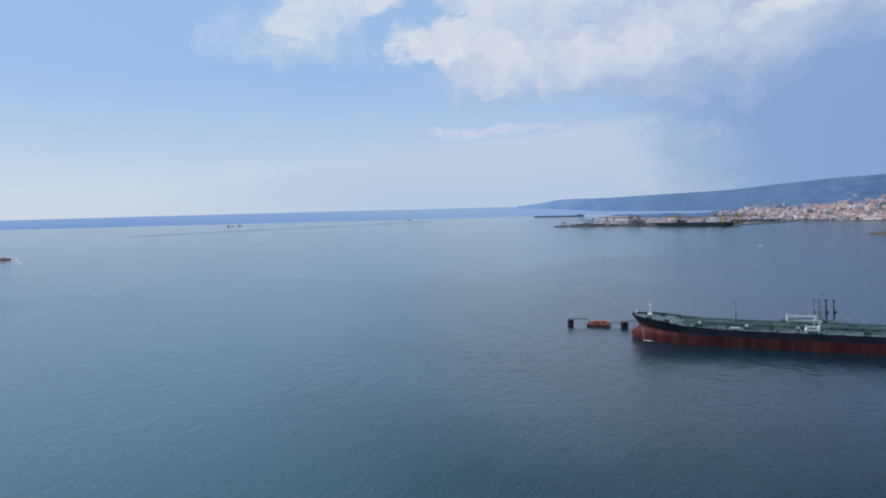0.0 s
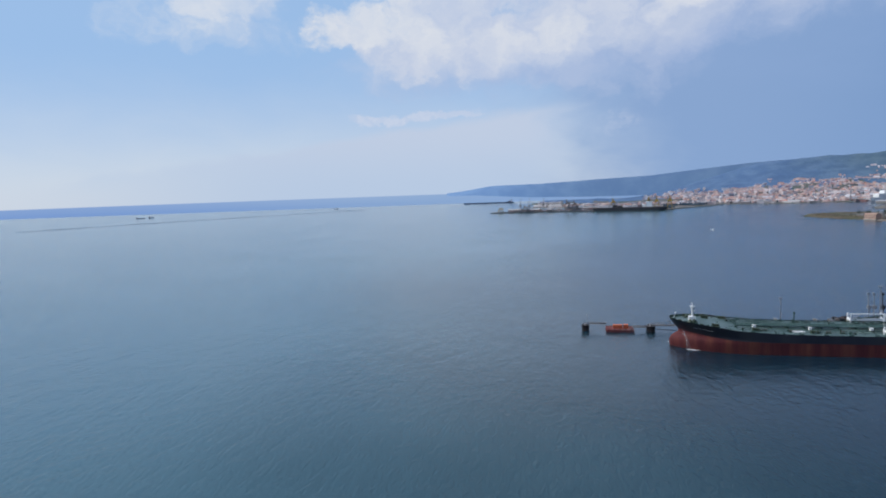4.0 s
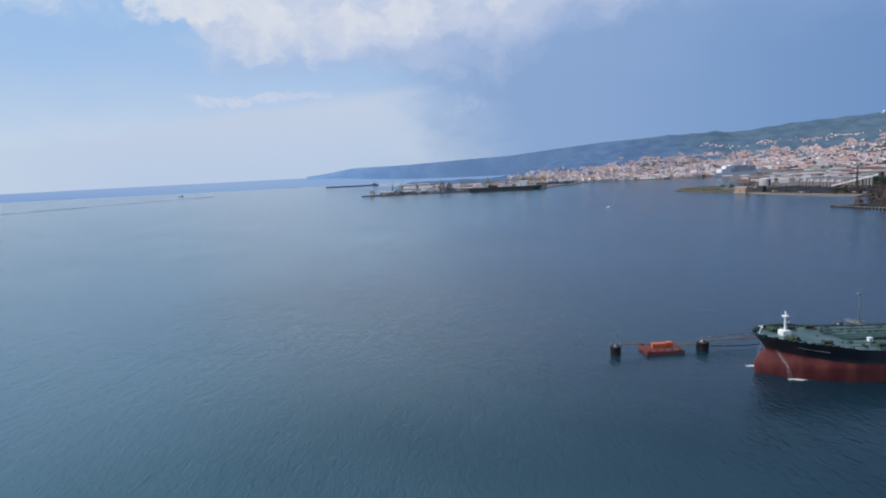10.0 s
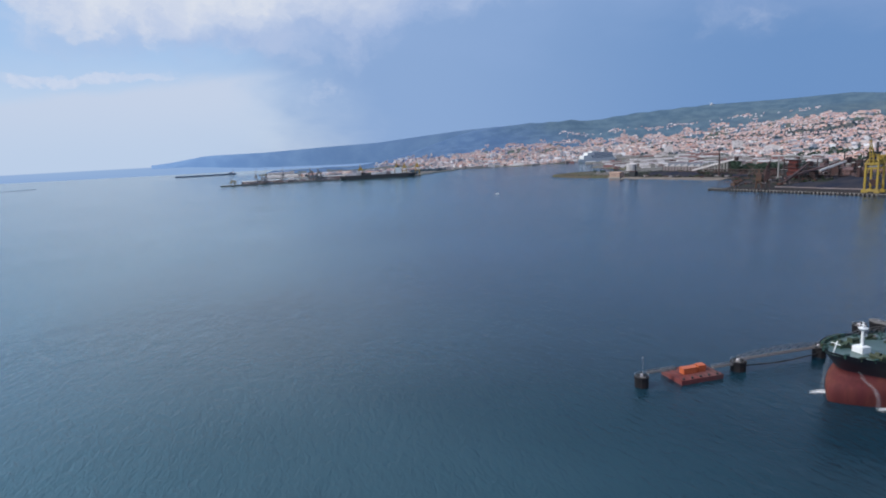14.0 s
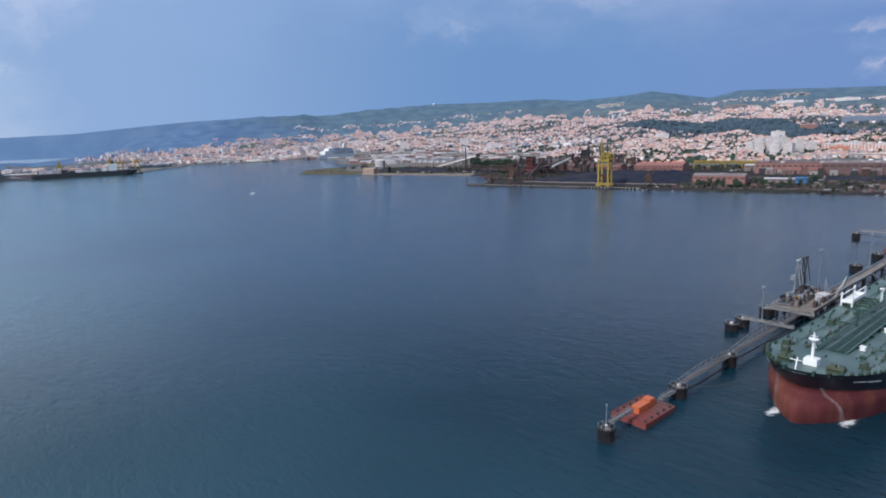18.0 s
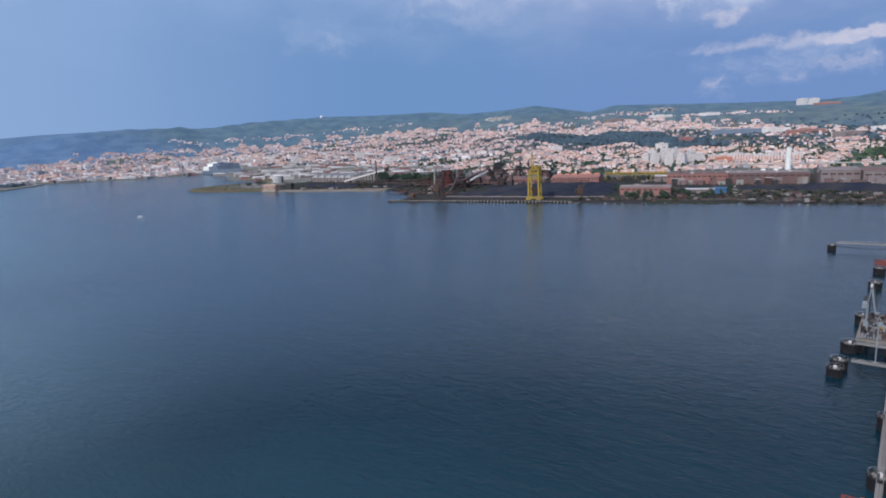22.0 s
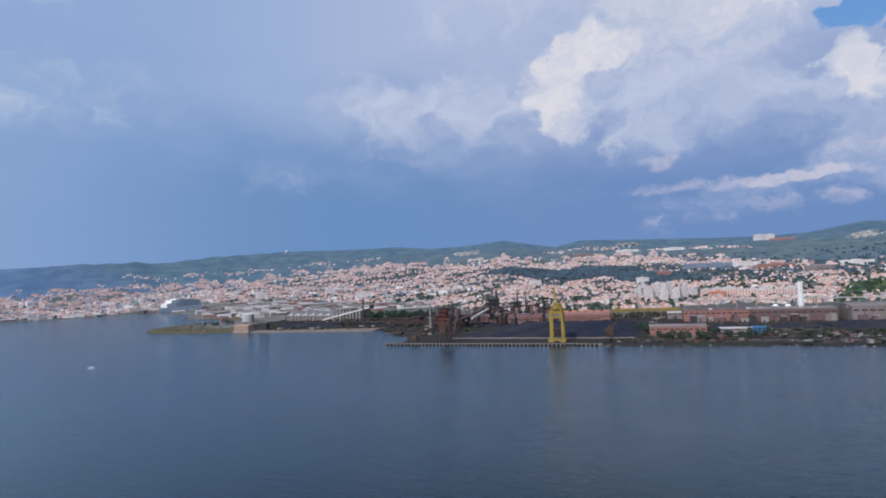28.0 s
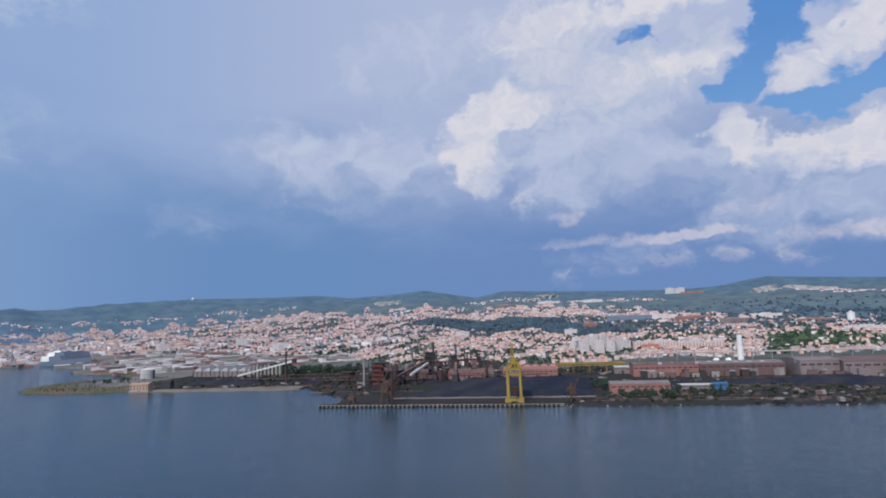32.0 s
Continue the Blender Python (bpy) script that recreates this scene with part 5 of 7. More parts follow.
part("girder", Mesh().box(-3.2, -1.8, -34, 12, 46, 49.5).box(1.8, 3.2, -34, 12, 46, 49.5).box(-3, 3, -34, -31, 46, 49), "yellow", yc)
bo = part("boom", Mesh().rod((-2.4, 11, 48), (-1.0, 18, 80), 1.0, 4, 0.6).rod((2.4, 11, 48), (1.0, 18, 80), 1.0, 4, 0.6), "yellow", yc, "raised yellow boom")
for k in range(7):
    f = k / 7
    part("boom_cross", Mesh().rod((-2.3 + 1.3 * f, 11 + 7 * f, 48 + 32 * f), (2.3 - 1.3 * f, 12 + 7 * f, 52 + 32 * f), 0.4, 4), "yellow", bo)
part("stay", Mesh().rod((0, 2, 58), (0, 16, 74), 0.3, 5).rod((0, -2, 58), (0, -32, 49), 0.3, 5), "yellow", yc)
part("machinery_house", Mesh().box(-4.5, 4.5, -28, -14, 49.5, 55).gable(-4.5, 4.5, -28, -14, 55, 1.4, along="y"), "yellow", yc)
part("operator_cab", Mesh().box(-1.8, 1.8, 3, 6, 41.5, 44.4), "shade", yc, "glazed operator's cab")
part("hopper", Mesh().prism([(-2, -4), (2, -4), (2, 1), (-2, 1)], 10, 20, [(-6, -7), (6, -7), (6, 4), (-6, 4)]), "rust", yc, "rusty hopper")


def jib_crane(u, v, h, paint, label, out=22, turn=0.0, name="slewing_crane"):
    c = on_quay(name, label, "crane", u, v, 3.3, group="quay cranes", turn=turn)
    for x in (-5, 5):
        for y in (-5, 5):
            part("leg", Mesh().rod((x, y, 0), (x * 0.6, y * 0.6, h * 0.36), 0.7, 6), paint, c)
            part("wheel_truck", Mesh().box(x - 1.6, x + 1.6, y - 0.6, y + 0.6, 0, 1.4), "dark", c)
    part("portal", Mesh().box(-4.5, 4.5, -4.5, 4.5, h * 0.34, h * 0.42), paint, c)
    part("tower", Mesh().prism([(-2.2, -2.2), (2.2, -2.2), (2.2, 2.2), (-2.2, 2.2)], h * 0.42, h * 0.8, [(-1, -1), (1, -1), (1, 1), (-1, 1)]), paint, c)
    part("cab_house", Mesh().box(-4.4, 4.8, -3.6, 3.6, h * 0.42, h * 0.62), paint, c)
    part("counterweight", Mesh().box(4.8, 7.4, -2.4, 2.4, h * 0.44, h * 0.56), "dark", c)
    jb = part("jib", Mesh().rod((-2, -1.2, h * 0.5), (-out, -0.3, h), 0.42, 4).rod((-2, 1.2, h * 0.5), (-out, 0.3, h), 0.42, 4).rod((-1, 0, h * 0.78), (-out, 0, h), 0.3, 4), paint, c)
    for k in range(6):
        f, g = k / 6, (k + 0.8) / 6
        part("lattice", Mesh().rod((-2 - (out - 2) * f, -1.2 + 0.9 * f, h * (0.5 + 0.5 * f)), (-1 - (out - 1) * g, 0, h * (0.78 + 0.22 * g)), 0.22, 4), paint, jb)
    part("rope", Mesh().rod((-out, 0, h), (-out, 0, h * 0.45), 0.12, 4), "dark", c)
    return c


jib_crane(108, 14, 44, "rustor", "rust-orange grab crane with slanted jib on the ore quay", 20, 20)
jib_crane(118, 20, 52, "rust", "dark rusty lattice crane over the ore heaps", 16, 140)
jib_crane(362, 14, 30, "rustor", "small weathered orange crane on the quay", 13, 215)
jib_crane(62, 12, 16, "rustor", "low rusty loading machine on the quay's end", 20, 175, "loading_machine")

# heaps of dark ore, in long rows
rng = random.Random(31)


def ore_heap(u0, u1, v, half, h, label, paint="ore"):
    n, me = 26, Mesh()
    rows = []
    for j in range(9):
        f = -1 + j / 4
        row = []
        for i in range(n + 1):
            g = i / n
            end = min(1.0, min(g, 1 - g) * (u1 - u0) / (half * 1.1))
            zz = h * max(0.0, 1 - abs(f)) * end * (0.82 + 0.3 * noise.noise(Vector((i * 0.6 + u0, j * 0.5, v)))) + 0.0
            row.append((g * (u1 - u0), f * half, zz))
        rows.append(row)
    t = quay_at(u0, v, 3.0)
    solo("ore_bank", me.grid(rows), paint, label, "ore heap", group="ore heaps", at=t, turn=QTURN, smooth=True)


ore_heap(112, 395, 92, 26, 10, "long heap of dark iron ore behind the quay")
ore_heap(140, 400, 148, 26, 12, "long heap of dark iron ore behind the quay")
ore_heap(150, 405, 204, 28, 13, "long heap of black coal behind the quay")
ore_heap(165, 410, 262, 28, 13, "long heap of black coal behind the quay")
ore_heap(60, 140, 300, 20, 8, "heap of dark ore before the brick sheds")
ore_heap(600, 700, 215, 16, 8, "dark slag heap by the grey sheds")
ore_heap(700, 830, 255, 18, 9, "dark slag heap by the grey sheds")
ore_heap(840, 1080, 230, 22, 11, "long dark slag heap by the grey sheds")
ore_heap(690, 1000, 190, 22, 12, "long dark slag heap by the grey sheds")
ore_heap(500, 600, 190, 20, 9, "dark heap behind the pink shed")
ore_heap(-385, -215, 300, 18, 12, "long dark heap on the shore beside the conveyor")
ore_heap(-210, -90, 320, 15, 7, "low dark heap along the shore")
ore_heap(40, 104, 80, 22, 5, "low brown heap of earth at the quay's end", "land")


def shed(u, v, long, deep, h, wall, roof, label, rise=4.0, bays=8, kind="shed", z=3.0, doors=True, along="x", strip=None, turn=0.0):
    s = on_quay(kind, label, "industrial shed", u, v, z, group="works sheds", turn=turn)
    part("body", Mesh().box(0, long, -deep, 0, -2, h), wall, s)
    part("roof", Mesh().gable(0, long, -deep, 0, h, rise, 0.6, along), roof, s, "pale metal roof" if roof == "roofgrey" else "")
    for i in range(bays):
        x = (i + 0.5) * long / bays
        part("pilaster", Mesh().box(i * long / bays - 0.35, i * long / bays + 0.35, 0, 0.5, 0, h - 0.3), wall, s)
        if doors and i % 3 == 1:
            part("door", Mesh().box(x - 2.4, x + 2.4, -0.1, 0.18, 0, min(6.5, h * 0.5)), "dark", s, "dark open doorway")
        part("window_band", Mesh().box(x - long / bays * 0.36, x + long / bays * 0.36, -0.1, 0.15, h * 0.68, h * 0.8), strip or "rust", s)
    return s


shed(247, 330, 100, 60, 17, "brick", "brick", "long pink brick shed behind the coal heaps", 4, 12)
shed(141, 346, 70, 40, 14, "brick", "brown", "pink works shed with a pale band beside the furnaces", 4, 8)
shed(66, 350, 66, 40, 14, "brown", "brown", "brown works shed beside the furnaces", 4, 7)
shed(418, 82, 80, 34, 15, "brick", "greyshed", "pink brick warehouse with a sooty roof near the shore", 3, 9)
shed(482, 338, 112, 70, 20, "brick", "brown", "long red-brown rolling mill hall with a sooty roof", 3, 12)
shed(595, 332, 138, 70, 21, "brown", "greyshed", "long brown rolling mill hall with a grey roof", 3, 12)
shed(745, 300, 60, 80, 26, "greyshed", "greyshed", "big grey weathered works hall", 4, 5)
shed(808, 292, 110, 80, 24, "greyshed", "brown", "grey and brown weathered works hall", 5, 8)
shed(925, 290, 120, 70, 20, "brown", "greyshed", "brown weathered works hall", 5, 9)
shed(520, 130, 60, 22, 7, "greyshed", "roofgrey", "low grey workshop near the shore", 1.5, 6)
shed(566, 128, 18, 14, 9, "blue", "blue", "small blue sheet-metal building", 1.5, 3, doors=False)
shed(455, 400, 48, 40, 12, "greyshed", "roofgrey", "grey shed under the yellow gantry", 2, 5)
shed(-60, 400, 90, 40, 13, "rust", "brown", "dark rusty works building by the furnaces", 3, 8)
shed(860, 130, 70, 18, 7, "greyshed", "roofgrey", "low grey building along the shore", 1.5, 6)
for i in range(6):
    sk = on_quay("roof_vent", "brick-red roof ventilator on the pink shed", "roof vent", 254 + i * 16, 360, 23.5, group="roof vents")
    part("hood", Mesh().gable(0, 9, -4, 4, 0.6, 2.2).box(0, 9, -4, 4, -1.6, 0.6), "terra", sk)

rng = random.Random(57)
for i in range(70):
    u = rng.uniform(484, 1044)
    front = 290 if u > 740 else 328
    a, b, h = rng.uniform(4, 16), rng.uniform(4, 11), rng.uniform(3.5, 13)
    lt = on_quay("lean_to", rng.choice(("low sooty lean-to before the mill hall", "grey pump house against the mill hall", "rusty switch house beside the mill hall")), "works annex", u, front - rng.uniform(2, 16), 3, group="mill annexes", turn=rng.uniform(-3, 3))
    part("body", Mesh().box(0, a, -b, 0, -0.5, h), rng.choice(("greyshed", "brown", "rust", "dark", "greyshed", "concrete", "brown")), lt)
    part("roof", Mesh().box(-0.3, a + 0.3, -b - 0.3, 0.3, h, h + 0.35), rng.choice(("roofgrey", "greyshed", "dark", "rust")), lt)
    if i % 2:
        part("doorway", Mesh().box(a * 0.3, a * 0.3 + 2.6, -0.1, 0.15, -0.4, min(h * 0.7, 3.6)), "shade", lt)
    if i % 3 == 0:
        part("flue", Mesh().disc(a * 0.7, -b * 0.5, 0.5, h, h + rng.uniform(3, 11), 8), rng.choice(("steel", "rust", "dark")), lt)
for i in range(26):
    u = 486 + i * 21.5
    rv = on_quay("ridge_vent", "weathered roof ventilator on the mill hall", "roof vent", u, rng.uniform(340, 356) if u < 735 else 316, 25.5 if u < 735 else 29.0, group="roof vents")
    part("cowl", Mesh().box(-3, 3, -1.6, 1.6, -4.5, 0.6).gable(-3, 3, -1.6, 1.6, 0.6, 0.9), rng.choice(("greyshed", "brown", "roofgrey")), rv)

# yellow pipe gantry behind the sheds
yg = on_quay("pipe_gantry", "long yellow lattice pipe gantry crossing the works", "gantry", 345, 450, 3)
for y in (-3, 3):
    for z in (13, 19):
        part("chord", Mesh().rod((0, y, z), (135, y, z), 0.6, 4), "yellow", yg)
for i in range(14):
    x = i * 9.64
    part("lattice", Mesh().rod((x, -3, 13), (x + 5, -3, 19), 0.4, 4).rod((x + 5, -3, 19), (x + 10, -3, 13), 0.4, 4).rod((x, 3, 13), (x + 5, 3, 19), 0.4, 4).rod((x + 5, 3, 19), (x + 10, 3, 13), 0.4, 4), "yellow", yg)
for i in range(5):
    part("trestle", Mesh().rod((i * 33, -5, -1), (i * 33, -2.6, 13), 0.6, 4).rod((i * 33, 5, -1), (i * 33, 2.6, 13), 0.6, 4), "yellow", yg)
part("pipe", Mesh().rod((0, 0, 16), (135, 0, 16), 1.6, 10), "yellow", yg)

# furnaces
rng = random.Random(41)


def frame_tower(u, v, a, b, h, floors, paint, label, fill="rust"):
    t = on_quay("furnace_tower", label, "industrial tower", u, v, 2.5, group="furnace towers")
    for x in (0, a):
        for y in (0, -b):
            part("column", Mesh().box(x - 0.6, x + 0.6, y - 0.6, y + 0.6, 0, h), paint, t)
    for k in range(floors):
        z = h * (k + 1) / floors
        part("floor", Mesh().box(-0.8, a + 0.8, -b - 0.8, 0.8, z - 0.5, z), paint, t)
        part("brace", Mesh().rod((0, 0, z - h / floors), (a, 0, z), 0.35, 4).rod((0, 0, z - h / floors), (0, -b, z), 0.35, 4), paint, t)
        part("cladding", Mesh().box(a * rng.uniform(0.1, 0.3), a * rng.uniform(0.6, 0.95), -b * 0.9, -b * 0.15, z - h / floors, z - 0.8), fill, t)
    return t


frame_tower(8, 262, 32, 20, 40, 5, "dark", "open red-brown steel tower of the coke works", "redsteel")
frame_tower(44, 280, 22, 18, 24, 3, "dark", "dark steel frame beside the rusty tower")
frame_tower(-34, 330, 14, 14, 26, 4, "dark", "dark furnace frame with pipework")
frame_tower(62, 470, 26, 24, 46, 5, "dark", "dark blast furnace structure", "dark")
frame_tower(120, 470, 22, 22, 38, 4, "dark", "dark blast furnace structure", "dark")
frame_tower(175, 480, 30, 18, 24, 3, "dark", "dark pipework frame beside the furnaces", "rust")
frame_tower(-70, 330, 20, 20, 18, 2, "rust", "low rusty frame at the works' edge")
for u, v, h, r, paint, lab in ((2, 252, 46, 2.0, "concrete", "pale concrete stack beside the rusty tower"), (85, 480, 66, 3.0, "dark", "dark steel furnace stack"), (135, 478, 60, 2.2, "dark", "dark steel furnace stack"),
                               (-14, 300, 40, 1.6, "rust", "thin rusty steel stack among the works"), (40, 330, 38, 1.4, "rust", "thin rusty steel stack among the works"), (150, 500, 50, 1.8, "dark", "dark steel stack behind the furnaces"),
                               (-172, 302, 62, 2.0, "rust", "tall thin rusty stack behind the conveyor"), (395, 700, 42, 2.2, "concrete", "pale stack behind the gantry"), (18, 300, 44, 1.2, "rust", "thin rusty steel stack among the works"), (58, 400, 48, 1.4, "dark", "dark steel stack among the furnaces"), (104, 420, 52, 1.5, "dark", "dark steel stack among the furnaces"), (165, 440, 44, 1.3, "rust", "thin rusty steel stack among the works"), (205, 470, 40, 1.4, "dark", "dark steel stack behind the furnaces"), (-55, 350, 36, 1.1, "rust", "thin rusty steel stack among the works")):
    st = on_quay("stack", lab, "chimney", u, v, 2.5, group="works stacks")
    part("shaft", Mesh().disc(0, 0, r, 0, h, 12, r * 0.72), paint, st, smooth=False)
    part("rim", Mesh().disc(0, 0, r * 0.85, h, h + 0.8, 12), paint, st)
    part("footing", Mesh().disc(0, 0, r * 1.5, -1, 2.2, 12), "concrete", st)
for u, v, r, h in ((70, 440, 7, 26), (92, 440, 6, 24), (108, 438, 6, 22)):
    st = on_quay("hot_stove", "dark domed hot blast stove", "furnace stove", u, v, 2.5, group="blast stoves")
    part("shell", Mesh().disc(0, 0, r, 0, h, 14), "dark", st)
    part("dome", Mesh().disc(0, 0, r, h, h + r * 0.5, 14, r * 0.75).disc(0, 0, r * 0.75, h + r * 0.5, h + r * 0.8, 14, r * 0.3), "rust", st)


rng = random.Random(43)
for i in range(110):
    u, v = rng.uniform(-40, 235), rng.uniform(300, 520)
    kindof, h = rng.random(), rng.uniform(6, 28)
    s = on_quay("plant_unit", rng.choice(("dark rusty plant unit among the furnaces", "rusty vessel with pipework in the steelworks", "sooty steel plant building")), "plant unit", u, v, 2.5, group="plant units", turn=rng.uniform(-8, 8))
    paint = rng.choice(("dark", "rust", "rust", "dark", "brown", "greyshed"))
    if kindof < 0.4:
        r = rng.uniform(2, 5)
        part("vessel", Mesh().disc(0, 0, r, 0, h, 12), paint, s)
        part("vessel_top", Mesh().disc(0, 0, r, h, h + r * 0.5, 12, r * 0.3), rng.choice(("dark", "rust", "concrete")), s)
        part("riser_pipe", Mesh().rod((r + 0.6, 0, 0), (r + 0.6, 0, h + 3), 0.4, 6), "rust", s)
    else:
        a, b = rng.uniform(4, 11), rng.uniform(4, 9)
        part("block", Mesh().box(-a, a, -b, b, -1, h * 0.7), paint, s)
        part("upper_block", Mesh().box(-a * 0.5, a * 0.7, -b * 0.8, b * 0.6, h * 0.7, h * rng.uniform(0.85, 1.3)), rng.choice(("dark", "rust", "brown")), s)
        part("roof_sheet", Mesh().box(-a - 0.3, a + 0.3, -b - 0.3, b + 0.3, h * 0.7, h * 0.7 + 0.3), rng.choice(("roofgrey", "brown", "dark")), s)


def conveyor(p, q, wide, tall, paint, label, legs=4):
    p, q = Vector(p), Vector(q)
    t = thing("conveyor", label, "conveyor", tuple(p), math.degrees(math.atan2(q.y - p.y, q.x - p.x)), group="conveyors")
    L, dz = math.hypot(q.x - p.x, q.y - p.y), q.z - p.z
    me = Mesh()
    k = len(me.v)
    me.v += [(0, -wide, 0), (L, -wide, dz), (L, wide, dz), (0, wide, 0), (0, -wide, tall), (L, -wide, dz + tall), (L, wide, dz + tall), (0, wide, tall)]
    me.f += [(3, 2, 1, 0), (4, 5, 6, 7), (0, 1, 5, 4), (1, 2, 6, 5), (2, 3, 7, 6), (3, 0, 4, 7)]
    part("gallery", me, paint, t)
    for i in range(legs):
        f = (i + 1) / (legs + 0.6)
        part("trestle", Mesh().rod((L * f, -wide * 1.8, -p.z + 3), (L * f, -wide * 0.7, dz * f), 0.45, 4).rod((L * f, wide * 1.8, -p.z + 3), (L * f, wide * 0.7, dz * f), 0.45, 4), "rust", t)
    part("head_house", Mesh().box(L - 3, L + 5, -wide * 1.8, wide * 1.8, dz - 3, dz + tall + 3), "rust", t)


conveyor(quay_at(-354, 446, 6), quay_at(-214, 430, 37), 2.2, 3.6, "plaster", "long white sloping conveyor gallery", 4)
conveyor(quay_at(52, 190, 8), quay_at(100, 330, 38), 2.0, 3.2, "brown", "brown sloping conveyor from the quay to the works", 4)
conveyor(quay_at(92, 240, 20), quay_at(112, 300, 36), 2.0, 3.4, "roofgrey", "short pale conveyor head beside the tower", 2)
conveyor(quay_at(92, 120, 6), quay_at(60, 260, 34), 1.8, 3.0, "rust", "rusty sloping conveyor to the tower", 4)
conveyor(quay_at(92, 310, 34), quay_at(190, 420, 34), 1.8, 3.0, "rust", "level rusty conveyor bridge", 4)

# pipe bridges along the shore
for u0, u1, v, z in ((-330, 40, 318, 9), (-250, 60, 352, 13), (-120, 120, 292, 7), (130, 330, 318, 10)):
    pb = on_quay("pipe_bridge", "long rusty pipe bridge on trestles beside the shore", "pipe bridge", u0, v, 3, group="pipe bridges")
    for k in range(3):
        part("pipe", Mesh().rod((0, k * 1.3 - 1.3, z), (u1 - u0, k * 1.3 - 1.3, z), 0.55, 8), ("brown", "greyshed", "rust")[k], pb)
    part("deck_beam", Mesh().box(0, u1 - u0, -2.2, 2.2, z - 1.3, z - 0.6), "rust", pb)
    for i in range(int((u1 - u0) / 22)):
        part("trestle", Mesh().rod((8 + i * 22, -2.6, -1), (8 + i * 22, -1.4, z - 1.3), 0.35, 5).rod((8 + i * 22, 2.6, -1), (8 + i * 22, 1.4, z - 1.3), 0.35, 5), "rust", pb)

# saw-tooth sheds, silos and tank on the shore north of the quay
for i in range(7):
    s = on_quay("sawtooth_shed", "grey works hall with slanted pale roof lights", "industrial shed", -492 + i * 24, 490 - i * 3, 3, group="sawtooth sheds")
    part("body", Mesh().box(0, 21, -60, 0, -1, 13), "greyshed", s)
    me = Mesh()
    me.v += [(0, 0.6, 13), (21, 0.6, 13), (21, -60, 13), (0, -60, 13), (19, 0.6, 22), (19, -60, 22)]
    me.f += [(3, 2, 1, 0), (0, 4, 5, 3), (1, 2, 5, 4), (0, 1, 4), (2, 3, 5)]
    part("sloped_roof", me, "roofgrey", s, "pale slanted roof")
    part("pier", Mesh().box(-0.8, 0.8, 0, 1.0, 0, 16).box(9, 10.4, 0, 0.8, 0, 13), "dark", s)
for i in range(9):
    s = on_quay("silo", "slim pale silo beside the works hall", "silo", -335 + i * 9, 466, 3, group="silos")
    part("shell", Mesh().disc(0, 0, 3.0, 0, 22 + (i % 3) * 2, 12), "concrete", s)
    part("cap", Mesh().disc(0, 0, 3.0, 22 + (i % 3) * 2, 24 + (i % 3) * 2, 12, 0.8), "steel", s)
tk = on_quay("storage_tank", "big pale round storage tank near the shore", "tank", -600, 474, 3)
part("shell", Mesh().disc(0, 0, 15.5, 0, 20, 32), "roofgrey", tk, "pale painted steel shell")
part("dome", Mesh().disc(0, 0, 15.5, 20, 22.8, 32, 11).disc(0, 0, 11, 22.8, 24.2, 32, 2), "plaster", tk)
part("rim", Mesh().disc(0, 0, 15.8, 19.2, 20.1, 32).disc(0, 0, 15.8, 9, 9.7, 32), "steel", tk)
part("stair", Mesh().box(15.0, 16.8, -2, 2, 0, 20), "dark", tk)
hs = on_quay("boathouse", "pink brick house standing on the shore", "house", -426, 216, 1.5)
part("body", Mesh().box(-19, 19, -16, 0, -2, 13.5), "tanwall", hs)
part("roof", Mesh().gable(-19, 19, -16, 0, 13.5, 2.4), "tanwall", hs)
part("quay_base", Mesh().box(-21, 21, -18, 1.5, -3, 0.8), "concrete", hs)
for k in range(2):
    for i in range(6):
        part("window", Mesh().box(-16.5 + i * 6.6 - 1.2, -16.5 + i * 6.6 + 1.2, -0.1, 0.14, 3.4 + k * 5, 6.0 + k * 5), "shade", hs)
part("door", Mesh().box(-1.6, 1.6, -0.1, 0.16, -1, 2.6), "dark", hs)
dk = on_quay("dark_shed", "dark open shed beside the tank", "shed", -392, 246, 2.5)
part("frame_wall", Mesh().box(-9, 10, -12, 0, -1, 14), "dark", dk)
part("roof", Mesh().gable(-9, 10, -12, 0, 14, 2), "rust", dk)
bank = on_quay("gravel_bank", "narrow strip of pale gravel along the shore", "beach", 0, 0, 0, kind="structure")
rows = [[(-400 + 12 * i, -(y0 + 5 * math.sin(i * 0.9) + i * dy), z) for i in range(25)] for y0, dy, z in ((206, 0.55, -0.5), (214, 0.7, 1.6), (226, 0.9, 3.4), (234, 1.1, 2.6))]
part("gravel", Mesh().grid(rows), "sand", bank)

# white chimney with domes, and the road viaduct behind the works
ch = on_quay("white_chimney", "tall white concrete chimney above the rolling mill", "chimney", 722, 540, 8)
part("shaft", Mesh().disc(0, 0, 6.2, 0, 58, 18, 4.8), "white", ch)
part("rim", Mesh().disc(0, 0, 5.2, 58, 60, 18), "concrete", ch)
for i in range(2):
    dm = on_quay("tank_dome", "small white domed tank by the chimney", "tank", 674 + i * 24, 540, 0, group="white domes")
    part("shell", Mesh().disc(0, 0, 7, 0, 15, 16), "white", dm)
    part("dome", Mesh().disc(0, 0, 7, 15, 18.5, 16, 4.2).disc(0, 0, 4.2, 18.5, 20, 16, 0.8), "white", dm)
vd = on_quay("viaduct", "long pale concrete road viaduct behind the works", "viaduct", 520, 640, 3)
part("road_deck", Mesh().box(0, 620, -6, 6, 21, 22.4), "concrete", vd)
part("parapet", Mesh().box(0, 620, 5.6, 6, 22.4, 23.4).box(0, 620, -6, -5.6, 22.4, 23.4), "roofgrey", vd)
for i in range(16):
    part("pier", Mesh().box(13 + i * 40, 15 + i * 40, -3, 3, -2, 21), "concrete", vd)
